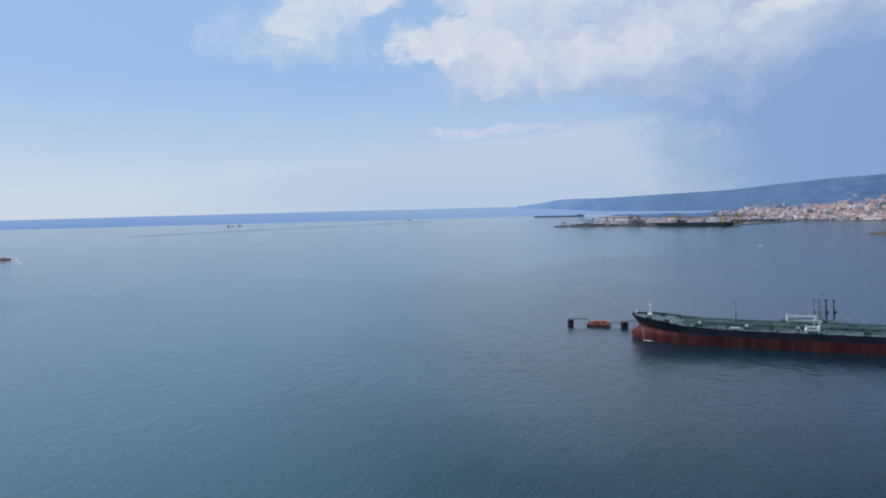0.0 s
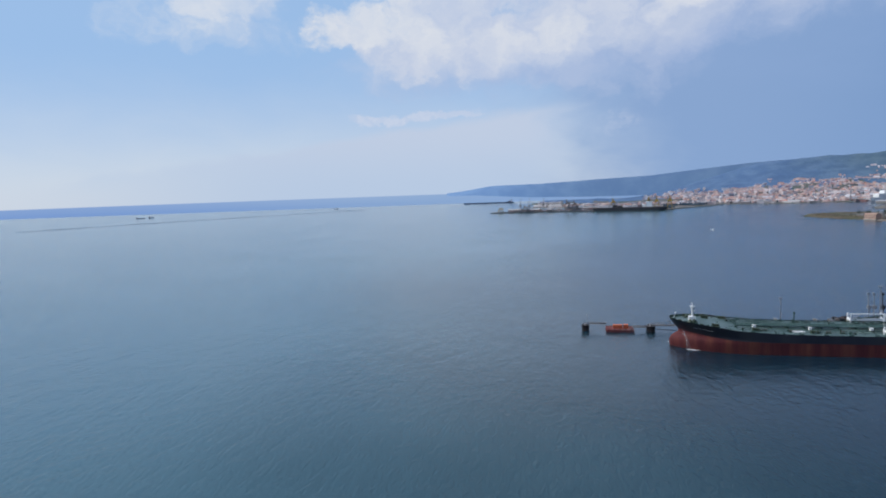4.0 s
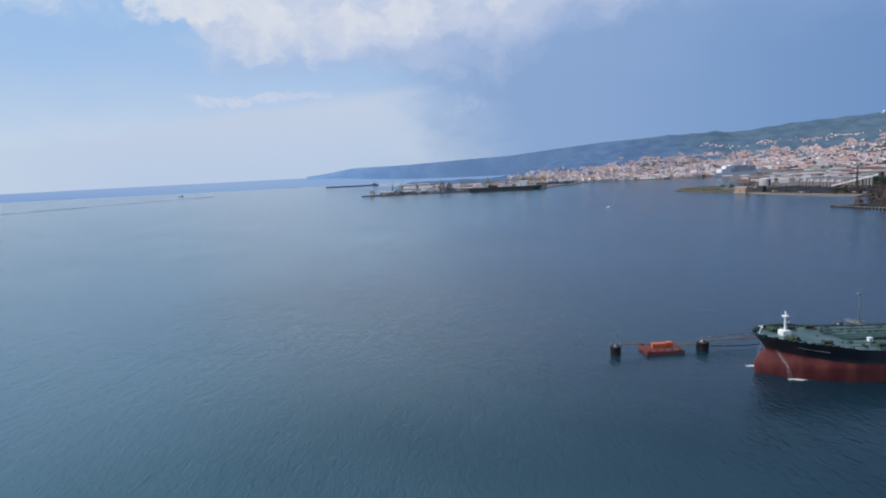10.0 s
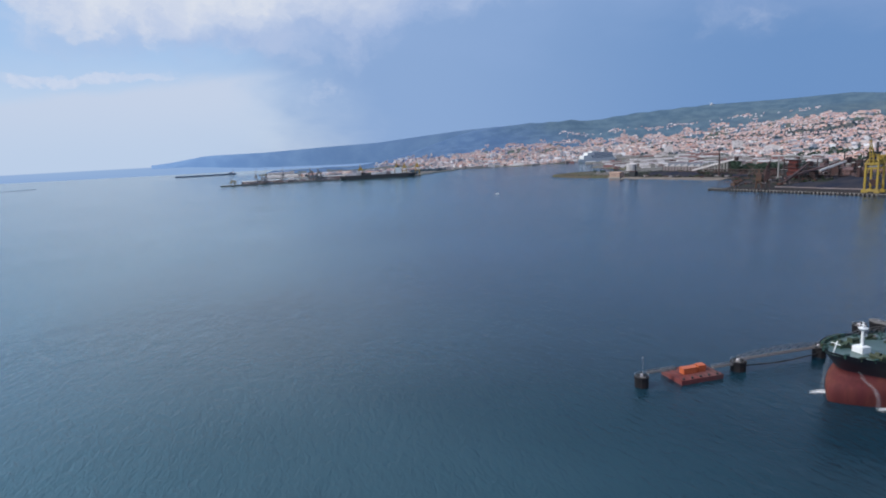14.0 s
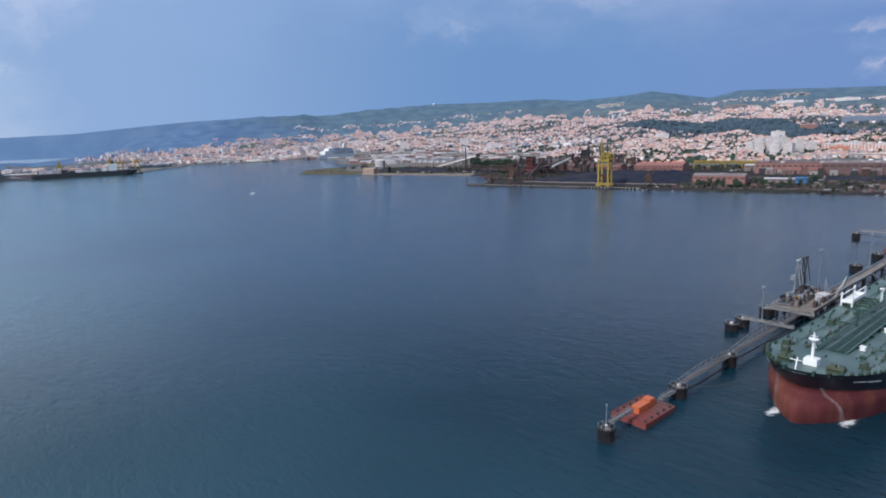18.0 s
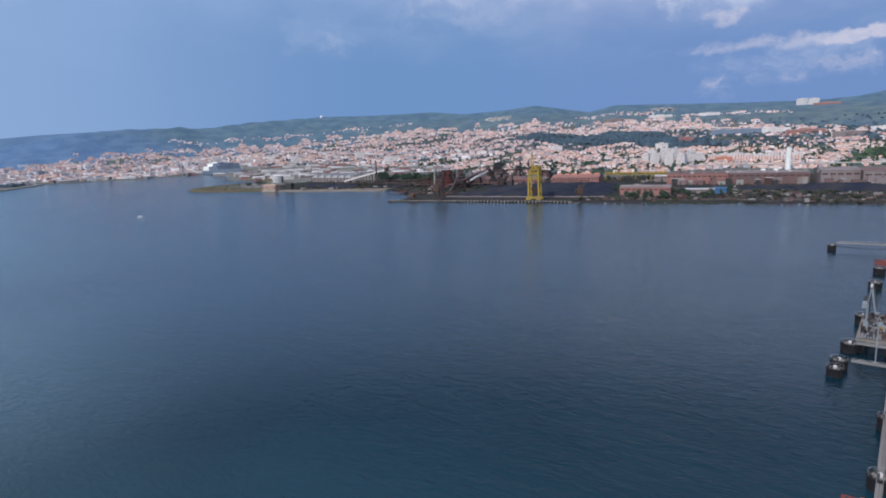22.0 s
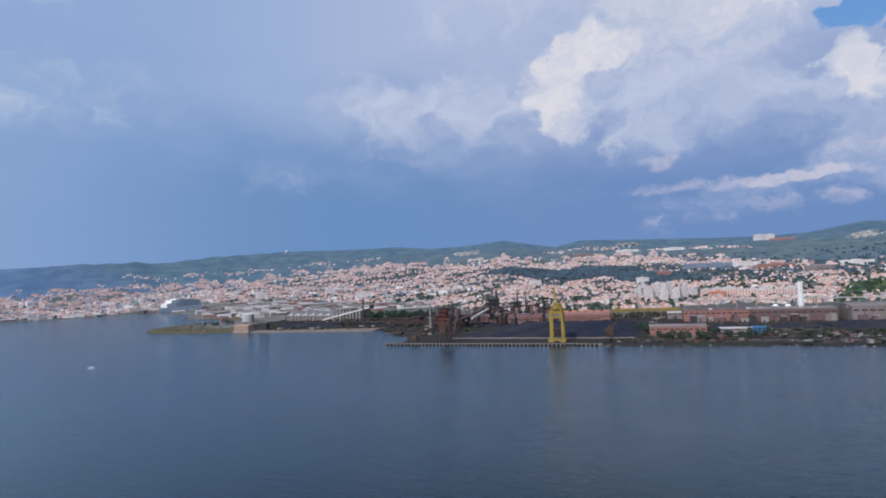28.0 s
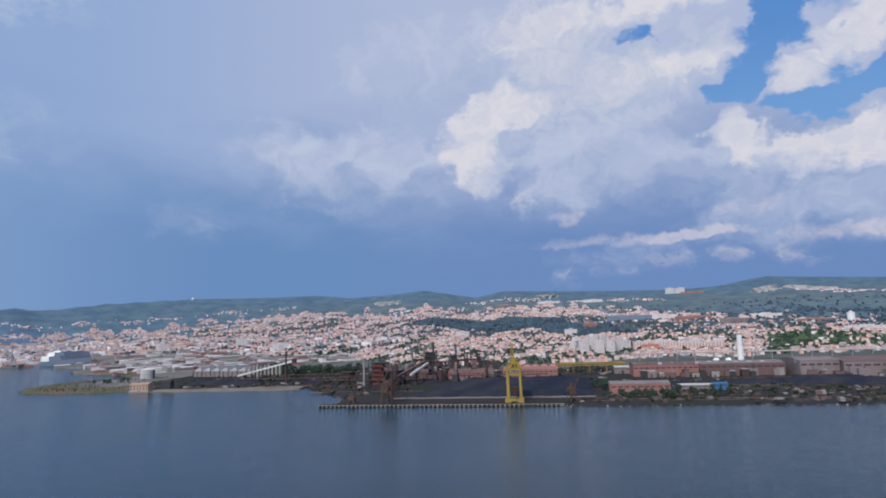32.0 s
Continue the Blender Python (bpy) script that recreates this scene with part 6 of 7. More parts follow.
# scrap, low walls and kiosks along the rough shore
rng = random.Random(51)
for i in range(46):
    u, v = rng.uniform(370, 1000), rng.uniform(14, 70)
    a, b, h = rng.uniform(3, 9), rng.uniform(2, 5), rng.uniform(1.5, 4.5)
    s = on_quay("yard_hut", rng.choice(("low weathered hut on the shore", "stack of pale slabs on the shore", "rusty container on the shore")), "hut", u, v, 3, group="shore huts", turn=rng.uniform(-6, 6))
    part("box", Mesh().box(0, a, -b, 0, -0.5, h), rng.choice(("greyshed", "rust", "brown", "brown", "dark", "dark")), s)
    part("top", Mesh().box(-0.2, a + 0.2, -b - 0.2, 0.2, h, h + 0.25), rng.choice(("greyshed", "rust", "dark", "dark", "concrete")), s)
for i, (u0, u1, v) in enumerate(((365, 1040, 28), (370, 1060, 44), (505, 1060, 128), (600, 1080, 146), (405, 680, 160), (410, 690, 178), (600, 1060, 300), (420, 640, 240), (420, 600, 262), (-380, -110, 262), (-60, 130, 160))):
    tr = on_quay("railway_track", "rusty railway track on pale ballast in the works yard", "track", u0, v, 3.0, group="yard tracks")
    part("ballast", Mesh().box(0, u1 - u0, -2.6, 2.6, -0.6, 0.25), "planks" if i % 2 else "brown", tr)
    for y in (-0.75, 0.75):
        part("rail", Mesh().box(0, u1 - u0, y - 0.1, y + 0.1, 0.25, 0.45), "rust", tr)
TAKEN = [(247, 347, 325, 395), (60, 215, 340, 395), (414, 502, 78, 120), (478, 1050, 280, 420), (516, 584, 125, 155), (110, 412, 55, 292), (690, 1004, 165, 280), (-430, -385, 200, 260)]
g = random.Random(53)
junk, low_scrub = Mesh(), []
for i in range(2600):
    u0, u1, v0, v1 = g.choice(((360, 1120, 8, 330), (360, 1120, 8, 330), (400, 800, 8, 200), (-110, 130, 90, 480), (-400, -90, 245, 470), (60, 240, 400, 560), (230, 480, 395, 560)))
    u, v = g.uniform(u0, u1), g.uniform(v0, v1)
    p = quay_at(u, v)
    if any(a < u < b and c < v < d for a, b, c, d in TAKEN) or not in_coast(np.array(p[0]), np.array(p[1])):
        continue
    if g.random() < 0.42:
        low_scrub.append((p[0], p[1]))
        continue
    a, b, h = g.uniform(1.5, 7), g.uniform(1.2, 4.5), g.uniform(0.8, 3.6)
    t = radians(QTURN) + g.choice((0, 0, 1.57)) + g.uniform(-0.15, 0.15)
    c, q = math.cos(t), math.sin(t)
    ring = [(p[0] + c * x - q * y, p[1] + q * x + c * y) for x, y in ((-a, -b), (a, -b), (a, b), (-a, b))]
    k = g.choice((1.0, 1.0, 0.35))
    junk.prism(ring, 2, 3 + h, [(p[0] + (x - p[0]) * k, p[1] + (y - p[1]) * k) for x, y in ring])
solo("yard_clutter", junk, "clutter", "scattered scrap, slabs, small heaps and huts of the works yards", "clutter", "stuff")
me = Mesh()
for i in range(900):
    if i < 420:
        u, v = rng.uniform(352, 1100), rng.uniform(-6, 8)
        p = quay_at(u, v, 0)
        wob = 0
        x, y = p[0], p[1]
    else:
        k = rng.randrange(8, 26)
        a, b = Vector(COAST[k]), Vector(COAST[k + 1])
        c = a.lerp(b, rng.random())
        x, y = c.x + rng.uniform(-4, 4), c.y + rng.uniform(-4, 4)
    s = rng.uniform(0.7, 2.0)
    me.disc(x, y, s, -0.6, rng.uniform(0.2, 1.3), 5, s * 0.55)
solo("shore_rocks", me, "clutter", "weathered rocks along the water's edge", "rocks", "stuff")

# ---- the town ----
rng = np.random.default_rng(5)


def town_points(n, b0, b1, r0, r1, seed, thin=None):
    g = np.random.default_rng(seed)
    b = np.radians(g.uniform(b0, b1, n))
    r = np.sqrt(g.uniform(r0 * r0, r1 * r1, n))
    x, y = O.x + r * np.sin(b), O.y + r * np.cos(b)
    keep = in_coast(x, y) & in_coast(x - 25, y - 25)
    uu, vv = (x - Q.x) * QU.x + (y - Q.y) * QU.y, (x - Q.x) * QV.x + (y - Q.y) * QV.y
    keep &= ~((uu > -520) & (vv < np.interp(uu, [-520, -350, 0, 500, 520, 1200], [520, 560, 560, 560, 720, 720])))
    keep &= ~((uu < -400) & (vv < 620))
    bd = np.degrees(b)
    keep &= r > np.interp(bd, [0, 8, 15, 25, 31, 37, 43, 50, 56, 63, 110], [2850, 2300, 2150, 2600, 3180, 3050, 2650, 2150, 1750, 1560, 1560])
    if thin is not None:
        keep &= g.random(n) < thin(np.degrees(b), r, x, y)
    return x[keep], y[keep]


def clumps(x, y, s=0.004):
    return 0.5 + 0.5 * np.sin(x * s * 2.1 + 2 * np.sin(y * s * 1.3)) * np.sin(y * s * 2.6 + 2 * np.sin(x * s * 1.1 + 1))


def groves(b, r):
    """Belts of trees that follow the slopes: 0 open, 1 wooded."""
    a = np.radians(b) * 2900
    n = np.sin(a * 0.0085 + 2.0 * np.sin(r * 0.006)) * np.sin(r * 0.024 + 1.7 * np.sin(a * 0.0052 + 0.6)) + 0.6 * np.sin(a * 0.023 + r * 0.017) * np.sin(r * 0.051 - a * 0.011)
    return np.clip(n * 1.6 - 0.35, 0, 1)


def in_wood(b, r):
    """The wooded valley between the two built-up slopes, where dark trees also carry the cloud shade."""
    lo = np.interp(b, [57, 60, 66, 70, 73, 78], [3250, 2990, 2910, 2620, 2470, 2400])
    hi = np.interp(b, [57, 60, 66, 70, 73, 78], [3260, 3400, 3430, 3280, 3030, 2600])
    return (r > lo) & (r < hi) & (b > 57) & (b < 78)


def density(b, r, x, y):
    """How closely built the slopes are: dense by the water and on the middle hill, thin in the wooded valley."""
    t = np.clip((r - np.interp(b, SB, SR)) / (4600 - np.interp(b, SB, SR)), 0, 1)
    high = np.interp(b, [0, 15, 30, 38, 46, 60, 72, 80, 86, 100], [0.25, 0.4, 0.62, 0.65, 0.77, 0.80, 0.80, 0.72, 0.55, 0.45]) + 0.035 * np.sin(b * 2.3) + 0.025 * np.sin(b * 5.7)
    d = np.where(t < high, 0.95, 0.0)
    d = np.where(in_wood(b, r), 0.12, d)
    d = np.where((b > 87) & (r < 2350) & (r > 1850), 0.12, d)
    d = np.where((b < 60) & (b > 45) & (r < 2750), np.where(clumps(x, y, 0.009) > 0.42, 0.8, 0.04), d)
    street = np.abs(np.sin(x * 0.031 + 0.8 * np.sin(y * 0.011))) * np.abs(np.sin(y * 0.027 + 0.9 * np.sin(x * 0.009)))
    d = d * np.where(street < 0.12, 0.15, 1.0)
    d = d * np.where(b > 62, np.where(clumps(x, y) > 0.5, 0.95, 0.12), np.where(clumps(x, y, 0.007) > 0.27, 1.0, 0.10))
    return d * (1 - 0.9 * groves(b, r))


def houses(xs, ys, seed, low, high, big):
    g = np.random.default_rng(seed)
    wall, roof = Mesh(), Mesh()
    zs = ground(xs, ys)
    for x, y, z in zip(xs.tolist(), ys.tolist(), zs.tolist()):
        a, b, h = g.uniform(*big), g.uniform(big[0] * 0.8, big[1] * 0.7), g.uniform(low, high)
        flat_top = h > 11 and g.random() < 0.72
        if g.random() < 0.3:
            a *= 1.9
        t = g.choice((0.0, 0.0, 0.0, 1.57, 0.6)) - math.atan2(x - O.x, y - O.y) + g.uniform(-0.25, 0.25)
        c, s = math.cos(t), math.sin(t)
        ring = [(x + c * px - s * py, y + s * px + c * py) for px, py in ((-a / 2, -b / 2), (a / 2, -b / 2), (a / 2, b / 2), (-a / 2, b / 2))]
        k = len(wall.v)
        wall.v += [(px, py, z - 4) for px, py in ring] + [(px, py, z + h) for px, py in ring]
        wall.f += [(k + i, k + (i + 1) % 4, k + 4 + (i + 1) % 4, k + 4 + i) for i in range(4)]
        if flat_top:
            wall.f.append((k + 4, k + 5, k + 6, k + 7))
            continue
        k = len(roof.v)
        e = 1.06
        up = min(a, b) * 0.22
        ends = [(x + c * px, y + s * px) for px in (-a * 0.3, a * 0.3)]
        roof.v += [(x + (px - x) * e, y + (py - y) * e, z + h) for px, py in ring] + [(*ends[0], z + h + up), (*ends[1], z + h + up)]
        roof.f += [(k, k + 1, k + 5, k + 4), (k + 2, k + 3, k + 4, k + 5), (k + 1, k + 2, k + 5), (k + 3, k, k + 4)]
    return wall, roof


sx, sy = np.array(low_scrub).T
SCRUB_AT = (sx, sy)
hx, hy = town_points(118000, 2, 108, 1500, 4640, 3, density)
near = (np.hypot(hx - O.x, hy - O.y) < 1720) | ((hx - Q.x) * QV.x + (hy - Q.y) * QV.y < 640)
rng = random.Random(91)
for x, y in list(zip(hx[near].tolist(), hy[near].tolist()))[:280]:
    a, b, h = rng.uniform(7, 13), rng.uniform(6, 10), rng.uniform(5, 10)
    hs = thing("house", rng.choice(("cream rendered house with a tiled hip roof", "pink rendered house with a terracotta roof", "pale two-storey house above the works")), "house", (x, y, float(ground(x, y))), QTURN + rng.choice((0, 90, 30)) + rng.uniform(-8, 8), group="houses above the works")
    part("body", Mesh().box(-a / 2, a / 2, -b / 2, b / 2, -3, h), "house_wall", hs)
    part("roof", Mesh().prism([(-a / 2 - 0.4, -b / 2 - 0.4), (a / 2 + 0.4, -b / 2 - 0.4), (a / 2 + 0.4, b / 2 + 0.4), (-a / 2 - 0.4, b / 2 + 0.4)], h, h + 2.0, [(-a * 0.22, -0.1), (a * 0.22, -0.1), (a * 0.22, 0.1), (-a * 0.22, 0.1)]), "house_roof", hs)
hx, hy = hx[~near], hy[~near]
wall, roof = houses(hx, hy, 8, 3.5, 8.5, (4.5, 11.5))
town = solo("town", wall, "wall", "dense hillside town of cream, white and pink houses", "town", "stuff")
part("town_roofs", roof, "tile", town, "terracotta tiled roofs")
tagged(town.children[0], kind="stuff")
# taller blocks near the harbour
hx, hy = town_points(4600, 3, 58, 2500, 3900, 4, lambda b, r, x, y: np.where(b < 34, 0.6, 0.22) * (ground(x, y) < 60))
g = np.random.default_rng(61)
ex, ey = g.uniform(-140, 560, 230), 3120 + 240 * g.random(230) ** 1.5
ok = in_coast(ex, ey) & in_coast(ex - 30, ey - 30)
hx, hy = np.concatenate([hx, ex[ok]]), np.concatenate([hy, ey[ok]])
wall, roof = houses(hx, hy, 9, 7, 17, (9, 24))
town = solo("harbour_town", wall, "wall_pale", "taller pale apartment houses along the harbour front", "town", "stuff")
part("town_roofs", roof, "tile", town, "terracotta tiled roofs")
tagged(town.children[0], kind="stuff")


vx, vy = [], []
g = np.random.default_rng(77)
for b, r, n, wide in ((29, 4100, 26, 1.0), (32.5, 4150, 22, 0.8), (36.5, 4120, 30, 1.0), (38.5, 4200, 26, 0.7), (43.5, 4250, 30, 1.2), (48, 4300, 16, 1.0), (67, 4330, 40, 1.6), (70, 4280, 36, 1.2), (75, 4150, 40, 1.6), (78, 4200, 34, 1.0), (80.5, 4250, 30, 1.0), (94, 4150, 44, 1.2), (96.5, 4080, 30, 1.0), (99, 4100, 30, 1.0)):
    bb, rr = np.radians(b + g.normal(0, wide * 0.8, n)), r + g.normal(0, 26, n)
    vx += (O.x + rr * np.sin(bb)).tolist()
    vy += (O.y + rr * np.cos(bb)).tolist()
wall, roof = houses(np.array(vx), np.array(vy), 10, 3, 5.5, (5, 12))
village = solo("hill_villages", wall, "wall", "small clusters of white houses on the wooded hills", "villages", "stuff")
part("village_roofs", roof, "wall", village, "pale roofs")
tagged(village.children[0], kind="stuff")


def tree_crowns(xs, ys, seed, lo, hi):
    g = np.random.default_rng(seed)
    me = Mesh()
    zs = ground(xs, ys)
    base = [(0, 0, 1), (0.85, 0, 0.45), (0.26, 0.81, 0.5), (-0.69, 0.5, 0.4), (-0.69, -0.5, 0.5), (0.26, -0.81, 0.4), (0.7, 0.5, -0.3), (-0.27, 0.82, -0.35), (-0.86, 0, -0.3), (-0.27, -0.82, -0.3), (0.7, -0.5, -0.35)]
    faces = [(0, 1, 2), (0, 2, 3), (0, 3, 4), (0, 4, 5), (0, 5, 1), (1, 6, 2), (2, 7, 3), (3, 8, 4), (4, 9, 5), (5, 10, 1), (2, 6, 7), (3, 7, 8), (4, 8, 9), (5, 9, 10), (1, 10, 6)]
    for x, y, z in zip(xs.tolist(), ys.tolist(), zs.tolist()):
        s = g.uniform(lo, hi)
        j = g.uniform(0.65, 1.3, (11, 1)) * g.uniform(0.8, 1.2, (11, 3))
        k = len(me.v)
        me.v += [(x + p[0] * s * q[0], y + p[1] * s * q[1], z + s * (0.55 + p[2] * q[2] * 0.9)) for p, q in zip(base, j.tolist())]
        me.f += [(k + a, k + b, k + c) for a, b, c in faces]
    return me


tx, ty = town_points(36000, 2, 110, 1500, 4650, 13, lambda b, r, x, y: np.clip(np.maximum(1.0 - density(b, r, x, y), groves(b, r)), 0.14, 1) * np.where(b < 62, r < np.interp(b, [0, 30, 45, 62], [3150, 3350, 3650, 3700]), np.where(r < 3300, 1.0, np.where(r < 3900, 0.10, 0.0))))
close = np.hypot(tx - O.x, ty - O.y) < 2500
solo("trees", tree_crowns(tx[~close], ty[~close], 14, 3.5, 8), "hazeleaf", "dark green trees between the houses and on the slopes", "trees", "stuff")
solo("garden_trees", tree_crowns(tx[close], ty[close], 24, 3, 7), "leaf", "green garden trees between the houses above the works", "trees", "stuff")
# more trees and fewer houses darken the valley in place of cloud shadow
tx, ty = town_points(11000, 57, 78, 2350, 3450, 15, lambda b, r, x, y: in_wood(b, r) * 0.8)
solo("wood", tree_crowns(tx, ty, 16, 6, 12), "hazeleaf", "dark woodland in the valley, cloud shade put into its trees", "woodland", "stuff")


g = np.random.default_rng(29)
px, py = g.uniform(-120, 720, 5200), g.uniform(2780, 3500, 5200)
ok = in_coast(px, py) & in_coast(px, py - 60) & (np.sin(px * 0.017 + py * 0.006) + np.sin(py * 0.021 - px * 0.004) > -0.1)
solo("harbour_trees", tree_crowns(px[ok], py[ok], 30, 3.5, 7.5), "hazeleaf", "dark trees between the quays and the harbour town", "trees", "stuff")
solo("yard_scrub", tree_crowns(*SCRUB_AT, 23, 1.2, 4.2), "scrubleaf", "dark weeds and bushes in the works yards", "scrub", "stuff")
g = np.random.default_rng(19)
sx, sy = g.uniform(575, 960, 1500), g.uniform(1700, 2330, 1500)
ok = in_coast(sx, sy) & in_coast(sx - 8, sy) & in_coast(sx, sy + 8) & ((sx - Q.x) * QV.x + (sy - Q.y) * QV.y < 500)
solo("scrub", tree_crowns(sx[ok], sy[ok], 20, 0.5, 1.7), "scrubleaf", "low olive-green scrub on the spit", "scrub", "stuff")


def tree(x, y, z, h, seed):
    g = random.Random(seed)
    t = thing("tree", "dark green broad-leaved tree among the works", "tree", (x, y, z), g.uniform(0, 360), group="works trees")
    part("trunk", Mesh().rod((0, 0, -0.5), (0.2, 0.1, h * 0.55), h * 0.045, 7, h * 0.02), "bark", t)
    for i in range(3):
        a = 2.1 * i + g.random()
        part("limb", Mesh().rod((0.1, 0, h * 0.35), (h * 0.24 * math.cos(a), h * 0.24 * math.sin(a), h * 0.62), h * 0.02, 5, h * 0.008), "bark", t)
    me = Mesh()
    for i in range(70):
        a, r, zz = g.uniform(0, 6.28), h * 0.34 * math.sqrt(g.random()), h * g.uniform(0.32, 0.98)
        r *= 1.15 - abs(zz / h - 0.6) * 1.3
        s = h * g.uniform(0.05, 0.1)
        p = Vector((r * math.cos(a), r * math.sin(a), zz))
        me.rod(p - Vector((s * g.uniform(-0.5, 0.5), s * g.uniform(-0.5, 0.5), s * 0.6)), p + Vector((s * g.uniform(-0.6, 0.6), s * g.uniform(-0.6, 0.6), s * 0.7)), s, 5, s * 0.35)
    part("crown", me, "leaf", t)


rng = random.Random(61)
for u0, u1, v0, v1, n, lo, hi in ((400, 500, 30, 70, 16, 9, 14), (505, 600, 60, 190, 14, 8, 13), (395, 430, 120, 200, 8, 10, 15), (-345, -265, 505, 560, 22, 18, 26), (-250, -100, 440, 560, 40, 14, 24), (-240, 0, 300, 420, 10, 9, 14), (600, 760, 420, 540, 12, 10, 15), (-640, -570, 330, 420, 8, 7, 11), (900, 1080, 40, 150, 12, 8, 12)):
    for i in range(n):
        p = quay_at(rng.uniform(u0, u1), rng.uniform(v0, v1), 2.6)
        tree(*p, rng.uniform(lo, hi), rng.random())


def tower_block(x, y, z, a, b, h, turn, label, storeys, bays, wall="plaster", group="apartment blocks", name="apartment_block", z0=None):
    t = thing(name, label, "apartment block", (x, y, z), turn, group=group)
    part("body", Mesh().box(-a / 2, a / 2, -b / 2, b / 2, -4, h), wall, t)
    part("roof_slab", Mesh().box(-a / 2 - 0.5, a / 2 + 0.5, -b / 2 - 0.5, b / 2 + 0.5, h, h + 1.0), "roofgrey", t)
    part("lift_house", Mesh().box(-a * 0.15, a * 0.15, -b * 0.25, b * 0.25, h + 1, h + 4), wall, t)
    w0 = Mesh().box(-0.75, 0.75, -0.12, 0.12, -0.65, 0.65).data("window", M["shade"])
    for side in (-1, 1):
        for k in range(storeys):
            for i in range(bays):
                o = part("window", w0, "shade", t)
                o.location = (-a / 2 + (i + 0.5) * a / bays, side * (b / 2 + 0.02), (k + 0.6) * h / storeys)
    return t


for i, (u, v, a, h, st) in enumerate(((398, 940, 20, 26, 7), (424, 900, 24, 33, 9), (447, 925, 18, 40, 11), (466, 885, 22, 30, 8), (480, 940, 16, 44, 12), (498, 900, 22, 27, 7), (520, 935, 18, 36, 10), (452, 1000, 30, 38, 10), (410, 1020, 26, 30, 8), (545, 990, 24, 24, 6))):
    x, y, _ = quay_at(u, v)
    tower_block(x, y, float(ground(x, y)), a, 16, h, QTURN + (-18, 12, 4, -8, 22)[i % 5], "tall white apartment block with rows of dark windows", st, 5)
for i in range(8):
    x, y, _ = quay_at(585 + i * 31, 1020 + (i % 2) * 6)
    tb = tower_block(x, y, float(ground(x, y)), 31, 18, 17 + (i % 3) * 3, QTURN, "white terraced apartment block with terracotta piers", 5, 4, "plaster", "terraced blocks")
    for k in range(4):
        for sgn in (-1, 1):
            part("pier", Mesh().box(-12 + k * 8 - 1.3, -12 + k * 8 + 1.3, sgn * 9.6 - 0.6, sgn * 9.6 + 0.6, -3, 15), "terra", tb, "terracotta painted pier")
tb = tower_block(*quay_at(612, 985, float(ground(*quay_at(612, 985)[:2]))), 44, 16, 13, QTURN, "terracotta apartment house below the terraces", 4, 7, "terra", "terraced blocks")

# the two hospital towers on the ridge, and pale landmarks on the slopes


def by_bearing(b, r):
    return O.x + r * math.sin(radians(b)), O.y + r * math.cos(radians(b))


for b in (82.84, 83.66):
    x, y = by_bearing(b, 4500)
    tower_block(x, y, float(ground(x, y)) - 14, 62, 22, 52, -b, "tall white hospital tower on the ridge", 8, 6, "roofgrey", "hospital towers", "hospital_tower")
x, y = by_bearing(84.6, 4480)
tower_block(x, y, float(ground(x, y)) - 4, 150, 26, 16, -84.6, "long low pinkish hospital wing on the ridge", 3, 10, "brick", "hospital towers", "hospital_wing")
x, y = by_bearing(40.6, 4690)
rd = thing("radar_dome", "small white radar dome on the hilltop", "radar dome", (x, y, float(ground(x, y)) - 2))
part("base", Mesh().box(-9, 9, -7, 7, -2, 7), "plaster", rd)
part("dome", Mesh().disc(0, 0, 6, 7, 11, 14, 6.5).disc(0, 0, 6.5, 11, 15, 14, 4.5).disc(0, 0, 4.5, 15, 17, 14, 1.0), "white", rd)
for b, r, a, h in ((72.5, 2500, 46, 24), (74.5, 2700, 60, 22), (77.5, 3100, 120, 30), (79, 3150, 140, 34), (81, 3200, 160, 28), (83.5, 3050, 150, 20), (86.5, 2900, 110, 18), (89, 3000, 120, 20), (92, 2700, 120, 14), (95, 2500, 130, 14), (63, 2600, 50, 24), (47, 2700, 60, 26), (44, 2900, 44, 34), (38, 3000, 40, 38), (68, 3900, 120, 18), (72, 4050, 140, 16), (76, 4100, 120, 16)):
    x, y = by_bearing(b, r)
    # slate puts the cloud shade over two slabs into their colour
    tint = {79: "slate", 77.5: "slate", 83.5: "brick", 86.5: "greyshed", 92: "brick", 74.5: "brick", 68: "greyshed"}.get(b, "plaster")
    tower_block(x, y, float(ground(x, y)) - 1, a, 24, h, -b + 5, {"slate": "apartment slab on the slope, blue-grey with cloud shade in its colour", "plaster": "long pale apartment block on the slope"}.get(tint, "long pinkish apartment block on the slope"), max(3, h // 6), 8, tint, "slope blocks")
x, y = by_bearing(94.6, 2830)
wt = thing("water_tower", "round white water tower on the slope", "water tower", (x, y, float(ground(x, y))))
part("stem", Mesh().disc(0, 0, 13, -4, 30, 16), "white", wt)
part("bowl", Mesh().disc(0, 0, 13.6, 30, 35, 18, 12).disc(0, 0, 6, 35, 40, 12, 5), "plaster", wt)


def scar(b0, b1, r0, r1, label):
    """A bare quarry face lying on the slope."""
    rows = []
    for j in range(6):
        r = r0 + (r1 - r0) * j / 5
        row = []
        for i in range(17):
            b = b0 + (b1 - b0) * i / 16
            x, y = by_bearing(b + 0.25 * math.sin(j * 2.1), r + 25 * math.sin(i * 1.3))
            row.append((x, y, float(ground(x, y)) + (6.0 if 0 < i < 16 and 0 < j < 5 else -4)))
        rows.append(row)
    solo("quarry_face", Mesh().grid([r[::-1] for r in rows]), "quarry", label, "quarry", smooth=True, group="quarry faces")


scar(89.1, 90.9, 4100, 4290, "pale limestone quarry on the wooded hill")
scar(91.5, 95.2, 4120, 4290, "long pale quarry terraces on the wooded hill")
